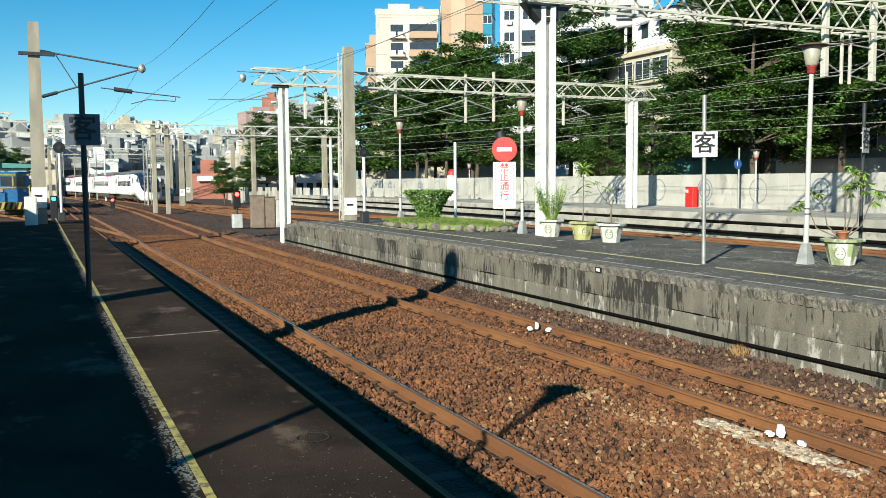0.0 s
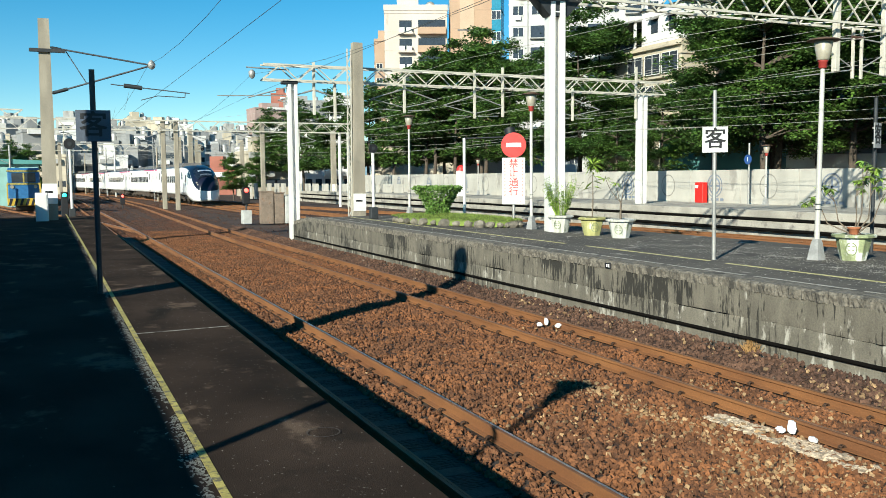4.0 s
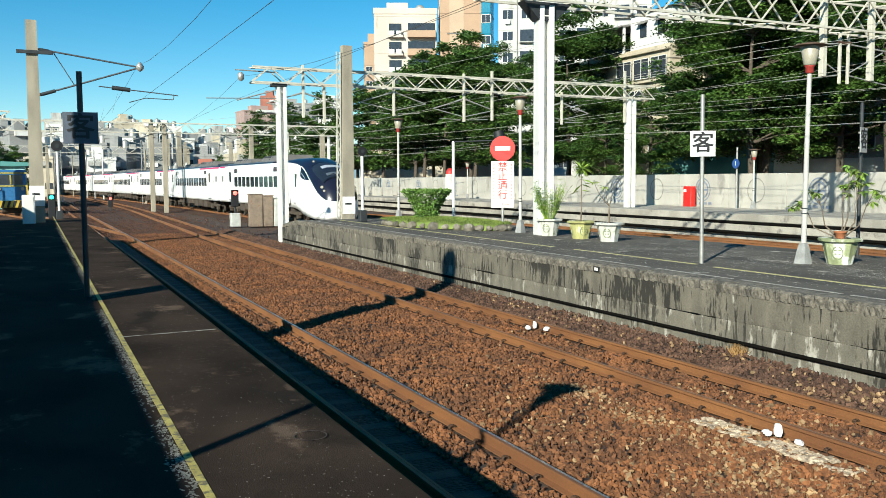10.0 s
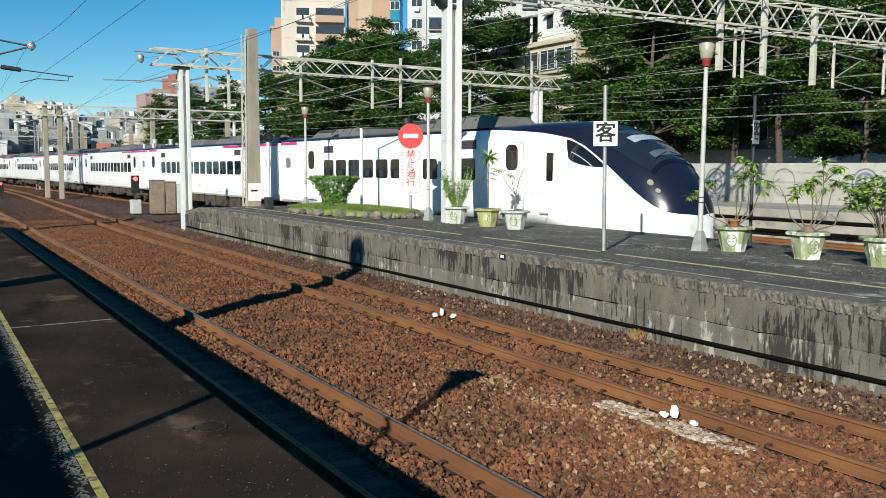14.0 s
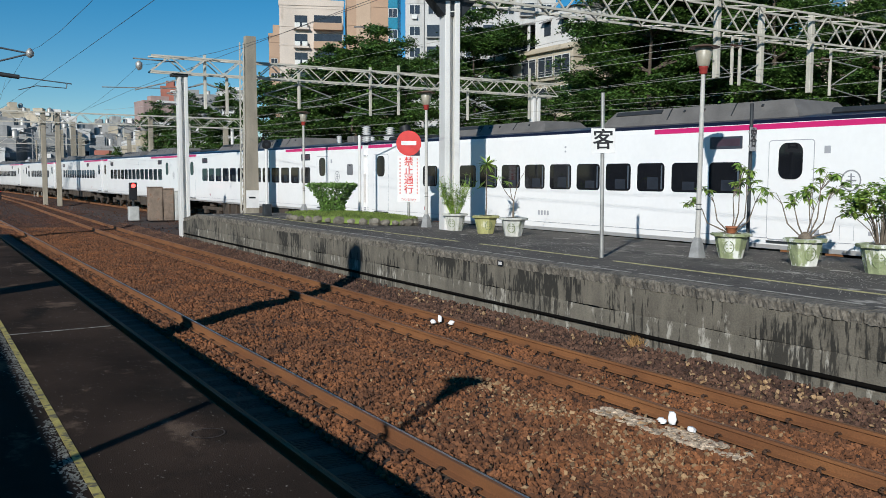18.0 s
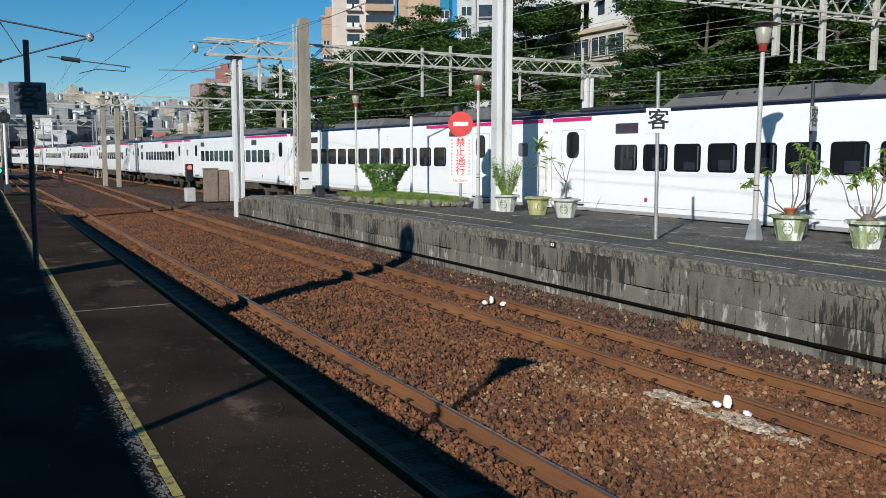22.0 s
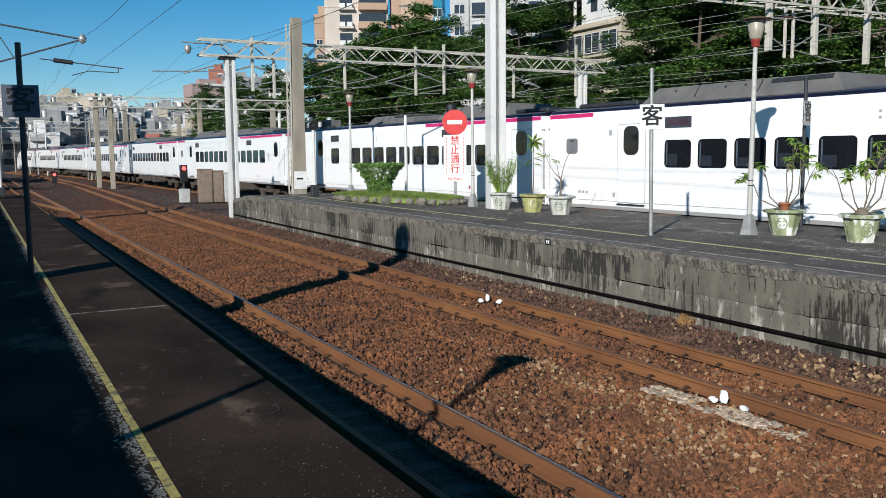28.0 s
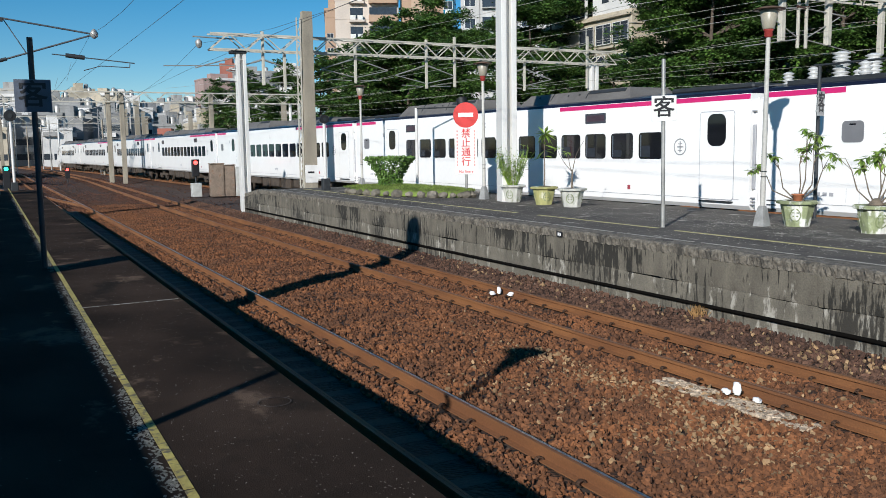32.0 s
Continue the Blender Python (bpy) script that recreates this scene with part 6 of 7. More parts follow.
for k in range(7000):
    r, a = math.sqrt(rng.random()) * 1.07, rng.uniform(0, 6.28)
    u, v = ba * r * math.cos(a), bb * r * math.sin(a)
    x, y = u * math.cos(bt) - v * math.sin(bt), u * math.sin(bt) + v * math.cos(bt)
    m = Matrix.Translation((bc.x + x, bc.y + y, PZ + 0.21 + 0.10 * (1 - r * r))) @ Euler((rng.uniform(0.6, 1.5), 0, rng.uniform(0, 6.28))).to_matrix().to_4x4()
    gl.append([list(q) for q in m])
tagged(part("grass", None, None, hz, mesh=scatter_mesh("grass", *leaf_form(0.10, 0.012), gl, M_grass)), kind="stuff")
hedge = thing("clipped_hedge", "clipped green bush shaped like a bowl on the grass bed", "bush", at=pose(12.15, 27.1, PZ + 0.24))
hs = Shape().tube((0, 0, 0), (0, 0, 0.6), 0.09, 0.06, 8)
for k in range(7):
    a = k * 0.9
    hs.tube((0, 0, 0.2), (0.5 * math.cos(a), 0.5 * math.sin(a), 0.75), 0.03, 0.015, 6)
part("trunk", hs, M_bark, hedge)
hl_ = []
prof = [(0.42, 0.05), (0.40, 0.30), (0.50, 0.52), (0.70, 0.80), (0.84, 0.98)]
for k in range(5200):
    if rng.random() < 0.34:
        r, z = 0.84 * math.sqrt(rng.random()), 0.98 + rng.uniform(-0.06, 0.05)
    else:
        z = rng.uniform(0.02, 1.0)
        r = float(np.interp(z, [p[1] for p in prof], [p[0] for p in prof])) * rng.uniform(0.82, 1.03)
    a = rng.uniform(0, 6.28)
    hl_.append(rand_place(rng, (r * math.cos(a), r * math.sin(a), z), 1.0))
part("leaves", None, None, hedge, mesh=scatter_mesh("leaves", *leaf_form(0.085, 0.05), hl_, M_leaf3))

# ---- trees ----
def build_tree(seed, h, r, label, low=2, leaf=0.235, count=66):
    rng = random.Random(seed)
    t = thing("tree", label, "tree", group="trees behind the wall")
    sh = Shape()
    p = Vector((0, 0, -0.3))
    d = Vector((0, 0, 1))
    knots = [p]
    for i in range(6):
        q = p + Vector((rng.uniform(-0.15, 0.15), rng.uniform(-0.15, 0.15), h * 0.135))
        sh.tube(p, q, 0.26 * (1 - i * 0.13), 0.26 * (0.87 - i * 0.13), 9, False)
        p = q
        knots.append(p)
    ends = []
    for k in range(42):
        b = knots[rng.randint(low, 6)]
        a = rng.uniform(0, 6.28)
        l = r * rng.uniform(0.45, 0.95) * (1.15 - 0.55 * (b.z / h))
        e = b + Vector((l * math.cos(a), l * math.sin(a), l * rng.uniform(0.05, 0.55)))
        mid = b.lerp(e, 0.5) + Vector((0, 0, rng.uniform(0, 0.25)))
        sh.tube(b, mid, 0.08, 0.05, 6, False).tube(mid, e, 0.05, 0.02, 6, False)
        ends += [e, mid, b.lerp(e, 0.75)]
    for k in range(8):
        ends.append(p + Vector((rng.uniform(-1, 1), rng.uniform(-1, 1), rng.uniform(0.2, h * 0.2))))
    part("trunk", sh, M_bark, t)
    places = []
    for e in ends:
        n = rng.randint(3, 5)
        for _ in range(n):
            # flat tiers of leaves
            c = e + Vector((rng.uniform(-0.7, 0.7), rng.uniform(-0.7, 0.7), rng.uniform(-0.35, 0.55)))
            w = rng.uniform(0.5, 1.0)
            for _ in range(count):
                u, v = rng.gauss(0, w * 0.50), rng.gauss(0, w * 0.50)
                q = c + Vector((u, v, rng.gauss(0, 0.10) - 0.22 * (u * u + v * v)))
                places.append(rand_place(rng, q, rng.uniform(0.75, 1.25), 1, 0.75))
    part("crown", None, None, t, mesh=scatter_mesh("crown", *leaf_form(leaf, leaf * 0.68), places, M_leaf))
    return t


tree_v = [build_tree(21, 14.5, 5.0, "broad dense green street tree with tiered branches"), build_tree(22, 16.0, 5.4, "tall dense green street tree with tiered branches"), build_tree(23, 17.5, 5.8, "very tall dark green street tree with tiered branches")]
spots = [  # x, y, kind, scale
    (36.5, 132, 0, 0.95), (39.5, 126, 1, 0.95), (41.5, 117, 0, 1.05), (42.0, 108, 1, 0.98), (43.0, 99, 1, 1.05), (43.0, 91, 2, 1.02), (44.0, 85, 2, 1.04), (43.0, 78, 1, 0.98), (43.5, 71.5, 0, 0.98), (43.0, 65, 1, 1.02),
    (43.0, 59.5, 0, 0.70), (42.5, 53, 0, 0.62), (43.0, 48.0, 1, 0.95), (43.0, 43.2, 2, 1.0), (44.0, 28.5, 2, 0.70), (43.5, 22.5, 2, 0.74), (44.5, 16.5, 2, 0.78), (43.5, 10, 2, 1.0), (44, 3, 1, 1.1),
    (48.5, 95, 2, 1.0), (50.5, 21, 2, 0.72), (33.5, 140, 0, 0.9), (48.5, 31.5, 2, 0.70), (58, 50, 2, 1.25), (60, 56, 2, 1.2), (45.5, 32.0, 1, 0.74), (53, 55, 2, 1.2), (46.5, 26.0, 2, 0.70), (50.0, 49.5, 1, 1.1), (48.5, 44.0, 0, 1.0), (46.0, 66.0, 1, 1.1), (47.5, 40.5, 2, 1.1), (46.8, 46.0, 2, 1.12), (45.0, 88.0, 2, 1.08), (47.5, 104, 1, 1.0)]
far_kind = [build_tree(31, 14.5, 5.0, "broad dense green street tree down the line", 2, 0.37, 34), build_tree(32, 16.0, 5.4, "tall dense green street tree down the line", 2, 0.37, 34), build_tree(33, 17.5, 5.8, "very tall dense green street tree down the line", 2, 0.37, 36)]
for k, (x, y, kind, s) in enumerate(spots):
    c = copy_thing(far_kind[kind] if y > 84 else tree_v[kind], pose(x, y, FZ - 0.6, 0, 0, k * 67 % 360))
    c.scale = (s, s, s)
far_kind[0].matrix_basis = pose(-3.6, 122, -0.3)
far_kind[1].matrix_basis = pose(-8.5, 124, -0.3)
far_kind[0].scale = far_kind[1].scale = (0.53, 0.53, 0.53)
far_kind[2].matrix_basis = pose(42.5, 95.5, FZ - 0.6)
tree_v[0].matrix_basis = pose(-24, 120, -0.3)
tree_v[1].matrix_basis = pose(-38, 150, -0.3)
tree_v[2].matrix_basis = pose(52, -6, 0.1)
for x, y, k, s in ((22.5, 116, 0, 0.42), (-2.0, 130, 0, 0.52), (-12, 150, 0, 0.6), (-10, 230, 0, 0.6), (28, 128, 0, 0.45), (-2, 250, 1, 0.5)):
    c = copy_thing(far_kind[k], pose(x, y, -0.3, 0, 0, x * 31 % 360))
    c.scale = (s, s, s)
    c["group"] = "trees down the line"


high = build_tree(24, 17.5, 5.0, "tall street tree with a high green crown", 3)
high.matrix_basis = pose(44.5, 34.2, FZ - 0.6)


# ---- buildings ----
M_bw = mat("white_tile_facade", (0.72, 0.70, 0.67), 0.7, vary=0.12, scale=0.3, fine=6, bump=0.05, stain=(0.50, 0.47, 0.43), stain_scale=0.4, stain_at=0.62, stretch=(1, 1, 0.25))
M_bt = mat("tan_facade", (0.46, 0.31, 0.21), 0.75, vary=0.12, scale=0.3, fine=6, bump=0.05)
M_btl = mat("pale_tan_facade", (0.53, 0.39, 0.28), 0.75, vary=0.12, scale=0.3, fine=6, bump=0.05)
M_bc = mat("cream_facade", (0.55, 0.475, 0.36), 0.75, vary=0.18, scale=0.3, fine=6, bump=0.05, stain=(0.36, 0.31, 0.24), stain_scale=0.5, stain_at=0.58)
M_bg = mat("grey_facade", (0.31, 0.31, 0.305), 0.8, vary=0.25, scale=0.3, fine=6, bump=0.05, stain=(0.19, 0.19, 0.19), stain_scale=0.5, stain_at=0.56)
M_br = mat("brick_facade", (0.36, 0.13, 0.09), 0.8, vary=0.2, scale=0.4, fine=8, bump=0.05)
M_bp = mat("pinkish_facade", (0.42, 0.30, 0.27), 0.8, vary=0.2, scale=0.4, fine=8, bump=0.05)
M_teal = mat("teal_sheet", (0.10, 0.30, 0.28), 0.6, vary=0.2, scale=0.5)
M_ac = mat("air_conditioner", (0.75, 0.74, 0.70), 0.6, vary=0.15)
M_broof = mat("roof_sheet", (0.22, 0.21, 0.20), 0.8, vary=0.2, scale=0.5)

M_bluepane = mat("blue_pane", (0.08, 0.20, 0.32), 0.2, vary=0.2, bump=0)
M_bwt = mat("weathered_white_facade", (0.56, 0.55, 0.53), 0.75, vary=0.18, scale=0.3, fine=6, bump=0.05, stain=(0.36, 0.34, 0.31), stain_scale=0.5, stain_at=0.57, stretch=(1, 1, 0.15))
M_bl = mat("pale_grey_facade", (0.44, 0.43, 0.41), 0.8, vary=0.22, scale=0.3, fine=6, bump=0.05, stain=(0.26, 0.245, 0.23), stain_scale=0.5, stain_at=0.56, stretch=(1, 1, 0.3))

WIN_MESH = {}


def window_mesh(w, h):
    key = (round(w, 2), round(h, 2))
    if key not in WIN_MESH:
        fr = Shape()
        for a, b, c, d in ((-w / 2, w / 2, h / 2 - 0.06, h / 2), (-w / 2, w / 2, -h / 2, -h / 2 + 0.06), (-w / 2, -w / 2 + 0.06, -h / 2, h / 2), (w / 2 - 0.06, w / 2, -h / 2, h / 2), (-0.03, 0.03, -h / 2, h / 2)):
            fr.box(a, b, -0.05, 0.02, c, d)
        gl_ = Shape().box(-w / 2, w / 2, -0.02, 0.03, -h / 2, h / 2)
        WIN_MESH[key] = (gl_.mesh("window", M_glassp), fr.mesh("window_frame", M_ac))
    return WIN_MESH[key]


def facade_windows(b, w, d, h, storey, nx, ny, ww, wh, skip=(), base=1.2, sub=True, seed=0, faces=("front", "left")):
    """Windows on the -y (front) and -x (left) faces of a box building whose corner is at the origin."""
    rr = random.Random(seed)
    g_, f_ = window_mesh(ww, wh)
    n = int((h - base) / storey)
    for k in range(min(n, 9) if not sub else n):
        z = base + storey * k + wh / 2
        for face, count, span in (("front", nx, w), ("left", ny, d)):
            if face not in faces:
                continue
            for i in range(count):
                u = span * (i + 0.5) / count
                m = pose(u, -0.004, z) if face == "front" else pose(-0.004, u, z, 0, 0, -90)
                o = part("window", None, None, b, at=m, mesh=g_)
                if sub:
                    part("frame", None, None, o, mesh=f_)
                if sub and rr.random() < 0.25:
                    part("air_conditioner", Shape().box(-0.4, 0.4, -0.4, -0.02, -wh / 2 - 0.7, -wh / 2 - 0.12, 0.03), M_ac, o)


def building(at, w, d, h, wall, label, storey=3.1, nx=4, ny=3, ww=1.4, wh=1.3, sub=True, seed=0, parapet=0.6, roof_stuff=True, group="", faces=("front", "left"), name="apartment_building", base=1.2, slabs=False):
    b = thing(name, label, "building", at=at, group=group)
    part("body", Shape().box(0, w, 0, d, -1, h, 0.03), wall, b)
    part("parapet", Shape().box(-0.12, w + 0.12, -0.12, d + 0.12, h, h + parapet, 0.03), wall, b)
    if sub:
        for k in range(1, int(h / storey) + 1):
            part("floor_band", Shape().box(-0.06, w + 0.06, -0.06, d + 0.06, storey * k - 0.35, storey * k - 0.2), wall, b)
    if slabs:
        for k in range(max(1, int((base - 1) / storey)), int(h / storey) + 1):
            if (k + seed) % 4:
                a0 = w * ((seed * 37 % 10) / 20.0)
                part("balcony", Shape().box(a0, a0 + w * 0.5, -0.8, 0.0, storey * k - 0.15, storey * k + 0.75), M_bw if (seed + k // 3) % 3 else M_bl, b)
    facade_windows(b, w, d, h, storey, nx, ny, ww, wh, sub=sub, seed=seed, faces=faces, base=base)
    if roof_stuff:
        rr = random.Random(seed + 5)
        part("roof_hut", Shape().box(w * 0.2, w * 0.55, d * 0.3, d * 0.7, h, h + rr.uniform(2.2, 3.4), 0.03), wall, b)
        tk = Shape().lathe([(0.8, 0), (0.8, 1.6), (0.4, 2.0), (0.1, 2.1)], 12, (w * 0.75, d * 0.5, h + 0.6))
        part("water_tank", tk, M_galv, b, "steel water tank")
    return b


# tan and white apartment block with balconies
M_bwarm = mat("warm_white_facade", (0.64, 0.55, 0.47), 0.75, vary=0.15, scale=0.3, fine=6, bump=0.05, stain=(0.42, 0.35, 0.29), stain_scale=0.5, stain_at=0.6, stretch=(1, 1, 0.25))
ta = building(pose(53.0, 139.5, 0, 0, 0, -22), 10.6, 12, 30.6, M_bwarm, "white and tan apartment block with stacked balconies", storey=3.05, nx=0, ny=2, seed=2, faces=("left",), parapet=1.0)
for k in range(9):
    z = 2.2 + 3.05 * k
    bl = part("balcony", Shape().box(5.6, 10.4, -1.1, 0.0, z, z + 1.15, 0.04), M_bt, ta)
    # flat dark glass stands for the windows and the shade of the opening
    part("balcony_shade_fill", Shape().box(5.7, 10.3, -0.06, 0.003, z + 1.16, z + 2.5), M_glassp, bl, "flat dark glass for shaded balcony windows")
    b2 = part("balcony", Shape().box(2.3, 4.9, -0.9, 0.0, z, z + 0.35, 0.04), M_bwarm, ta)
    part("balcony_shade_fill", Shape().box(2.5, 4.6, -0.05, 0.004, z + 0.4, z + 2.4), M_glassp, b2)
    for q in (2.5, 3.7):
        part("air_conditioner", Shape().box(q, q + 0.9, -0.8, -0.2, z + 0.36, z + 1.1, 0.03), M_ac, b2)
tb = building(pose(63.2, 135.0, 0, 0, 0, -24), 8.4, 14, 46, M_bt, "tall tan apartment tower with a pale stripe", nx=0, ny=3, seed=3, faces=("left",))
part("pale_stripe", Shape().box(1.6, 4.0, -0.1, 0.05, 0, 46), M_btl, tb)
for k in range(7):
    part("slot_window", Shape().box(1.2, 7.2, -0.14, 0.06, 8.6 + 6.2 * k, 8.85 + 6.2 * k), M_broof, tb)
building(pose(66.0, 180, 0, 0, 0, -20), 4.2, 8, 32, M_bt, "narrow tan apartment tower in the distance", nx=2, ny=2, seed=4)
# white tower block
wt = building(pose(62.6, 113.5, 0, 0, 0, -33), 22, 14, 46, M_bwt, "white tiled tower block with many small windows", nx=8, ny=4, ww=1.6, wh=1.4, seed=6)
for k in range(4, 14):
    for x in (4.2, 12.4, 17.8):
        if (k * 3 + int(x)) % 4:
            part("window_cage", Shape().box(x - 1.0, x + 1.0, -0.55, -0.02, 3.1 * k + 1.0, 3.1 * k + 2.7, 0.02), M_glassp if (k + int(x)) % 3 else M_ac, wt, "projecting window cage")
            part("cage_sill", Shape().box(x - 1.1, x + 1.1, -0.62, 0.0, 3.1 * k + 0.85, 3.1 * k + 1.0), M_bl, wt)
for x in (2.75, 8.2, 13.7, 19.3):
    part("drain_pipe", Shape().tube((x, -0.12, 0), (x, -0.12, 46), 0.07, n=6), M_bl, wt)
building(pose(61.6, 117, 0, 0, 0, -33), 1.4, 6, 40, mat("blue_glass", (0.02, 0.22, 0.34), 0.2, vary=0.2), "narrow blue glazed stair tower", nx=1, ny=1, seed=7, roof_stuff=False)
# cream building with a roof terrace
cb = building(pose(48.0, 70.0, 0, 0, 0, -90), 12.3, 9, 12.6, M_bc, "cream three-storey building with a roof terrace", storey=3.6, nx=4, ny=0, ww=2.2, wh=1.9, seed=8, parapet=1.2, roof_stuff=False, faces=("front",))
part("roof_house", Shape().box(6.6, 12.2, 0.3, 8.5, 13.7, 16.9, 0.03), M_bw, cb, "white rooftop house")
part("house_roof", Shape().prism([(0.0, 16.9), (9, 16.9), (4.5, 17.7)], 'x', 6.3, 12.5), M_broof, cb)
for x in (6.3, 8.7, 11.0):
    w_ = part("window", None, None, cb, at=pose(x, -0.13, 12.05), mesh=window_mesh(2.1, 1.75)[0])
    part("frame", None, None, w_, mesh=window_mesh(2.1, 1.75)[1])
part("cornice", Shape().box(-0.2, 12.5, -0.45, -0.1, 13.3, 13.5, 0.02), M_bc, cb)
part("cornice", Shape().box(-0.2, 12.5, -0.40, -0.1, 10.8, 11.0, 0.02), M_bc, cb)
for x in (8.4, 10.8):
    w_ = part("window", None, None, cb, at=pose(x, 0.296, 15.4), mesh=window_mesh(0.9, 1.2)[0])
    part("awning", Shape().prism([(0.3, 16.2), (-0.2, 15.95), (-0.2, 15.88), (0.3, 16.1)], 'x', x - 0.6, x + 0.6), M_broof, cb)
part("terrace_roof", Shape().prism([(-0.5, 16.0), (8, 16.9), (8, 17.0), (-0.5, 16.15)], 'x', -3.5, 6.4), M_broof, cb, "dark terrace canopy")
# black back wall puts the shade under the canopy into its colour
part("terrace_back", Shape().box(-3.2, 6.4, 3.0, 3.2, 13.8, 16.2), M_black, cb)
for x in (0.2, 3.2, 6.2):
    part("terrace_post", Shape().box(x - 0.08, x + 0.08, -0.2, 0.0, 13.7, 16.1), M_bw, cb)
# houses behind the trees at the street
hb2 = building(pose(50.5, 48.5, 0, 0, 0, -62), 16, 8, 12, M_bp, "pinkish corner house with an arched white window", storey=3.4, nx=4, ny=1, ww=1.6, wh=1.4, seed=9, roof_stuff=False, faces=("front",))
part("pale_band", Shape().box(0, 16, -0.5, 0, 3.0, 4.0, 0.02), M_bw, hb2)
aw = part("arched_window", Shape().prism([(3.3 + 0.9 * math.cos(a * math.pi / 10), 7.1 + 0.9 * math.sin(a * math.pi / 10)) for a in range(11)] + [(2.4, 6.2), (4.2, 6.2)], 'y', -0.12, 0.05), M_bw, hb2, "white arched window surround")
part("pane", Shape().prism([(3.3 + 0.6 * math.cos(a * math.pi / 10), 7.1 + 0.6 * math.sin(a * math.pi / 10)) for a in range(11)] + [(2.7, 6.4), (3.9, 6.4)], 'y', -0.15, -0.10), M_glassp, aw)
rb2 = building(pose(63, 46.5, 0, 0, 0, -62), 20, 9, 27, M_bc, "cream apartment block with dark awninged windows behind the trees", storey=4.4, nx=0, ny=0, seed=10, faces=())
for k in range(2):
    z = 15.2 + 4.4 * k
    for x in (5.6, 9.6, 13.4, 17.0):
        w_ = part("window", None, None, rb2, at=pose(x, -0.004, z), mesh=window_mesh(2.2, 2.4)[0])
        part("frame", None, None, w_, mesh=window_mesh(2.2, 2.4)[1])
        part("awning", Shape().prism([(0.0, z + 1.75), (-0.9, z + 1.15), (-0.9, z + 1.08), (0.0, z + 1.6)], 'x', x - 1.35, x + 1.35), M_broof, rb2, "dark sheet awning")
    gb = part("glazed_balcony", Shape().box(-3.2, 3.4, -1.3, 0.4, z + 0.1, z + 1.5, 0.03), M_bw, rb2, "white glazed balcony")
    for q in range(5):
        part("balcony_pane", Shape().box(-3.0 + 1.28 * q, -1.9 + 1.28 * q, -1.33, -1.28, z + 0.25, z + 1.3), M_bluepane, gb, "blue balcony glass")
    # solid dark block paints the shade of an open recess
    part("balcony_shade_fill", Shape().box(-3.1, 3.3, -0.9, 0.3, z + 1.5, z + 3.2), M_glassp, gb, "dark block for the shade above the balcony")
building(pose(46, 128, 0, 0, 0, -24), 14, 8, 6.5, M_bc, "low cream shop houses behind the trees", nx=4, ny=1, ww=1.8, wh=1.6, seed=12, faces=("front",))
building(pose(49, 104, 0, 0, 0, -35), 14, 8, 6.5, M_bl, "low pale grey shop houses behind the trees", nx=4, ny=1, ww=1.8, wh=1.6, seed=13, faces=("front",))
building(pose(45.5, 56.5, 0, 0, 0, -62), 8, 6, 5.2, M_teal, "teal sheet-clad shop behind the trees", nx=2, ny=1, ww=1.8, wh=1.4, seed=14, roof_stuff=False, faces=("front",))
# the town down the line
rng = random.Random(77)
kinds = {M_bw: "white town building with rows of small windows", M_bg: "grey town building with rows of small windows", M_br: "red brick town building", M_bc: "cream town building with small windows", M_bl: "pale grey stained town building", M_bp: "brownish town building with flat roof"}
town = [(36, 180, 10, 9, 8.5, M_bw), (46, 165, 11, 9, 10, M_bg), (25, 160, 7, 6, 3.6, M_br), (29, 139, 8, 7, 6.4, M_bc), (42, 152, 9, 8, 9.0, M_bw), (76, 345, 20, 12, 30, M_bp), (90, 355, 18, 12, 34, M_bg), (88, 368, 9, 9, 38, M_br), (108, 350, 14, 12, 36, M_bw)]
for az in np.arange(-4.5, 15.5, 0.62):
    for q in range(2):
        dist = rng.uniform(190, 260) if q == 0 else rng.uniform(300, 420)
        a = radians(az + rng.uniform(-0.3, 0.3))
        el = rng.uniform(0.022, 0.050) if q == 0 else rng.uniform(0.045, 0.066)
        town.append((dist * math.sin(a), dist * math.cos(a), dist * rng.uniform(0.018, 0.034), 9, 2.6 + dist * el, rng.choice((M_bw, M_bl, M_bl, M_bg, M_bg, M_bc))))
for k, (x, y, w, d, h, wall) in enumerate(town):
    big = y > 280
    building(pose(x, y, 0, 0, 0, rng.uniform(-25, 10)), w, d, h, wall, kinds[wall], storey=3.0, nx=max(2, int(w / (2.3 if big else 1.55))), ny=0, ww=rng.choice((1.2, 1.5, 1.9)), wh=1.2, sub=False, seed=30 + k, faces=("front",), group="town buildings down the line", base=1.2 if not big else 7.0, slabs=True)
shed = thing("engine_shed", "teal-roofed engine shed beside the yard", "shed", at=pose(-4.4, 104, -0.3))
part("body", Shape().box(-9, 3.6, 0, 14, 0, 4.6, 0.03), mat("pale_teal_sheet", (0.30, 0.52, 0.47), 0.7, vary=0.15, scale=1), shed)
part("roof", Shape().prism([(-9.4, 4.6), (4.0, 4.6), (4.0, 5.0), (-9.4, 5.6)], 'y', -0.4, 14.4), M_teal, shed)
loco = thing("maintenance_vehicle", "blue and yellow maintenance rail vehicle parked on the siding", "rail vehicle", at=pose(-1.75, 80, 0))
part("cab", Shape().box(-1.2, 1.2, 0, 3, 1.0, 3.6, 0.08), mat("vehicle_blue", (0.03, 0.16, 0.38), 0.5), loco)
part("window", Shape().box(-0.9, 0.9, -0.02, 0.02, 2.4, 3.2), M_glassp, loco)
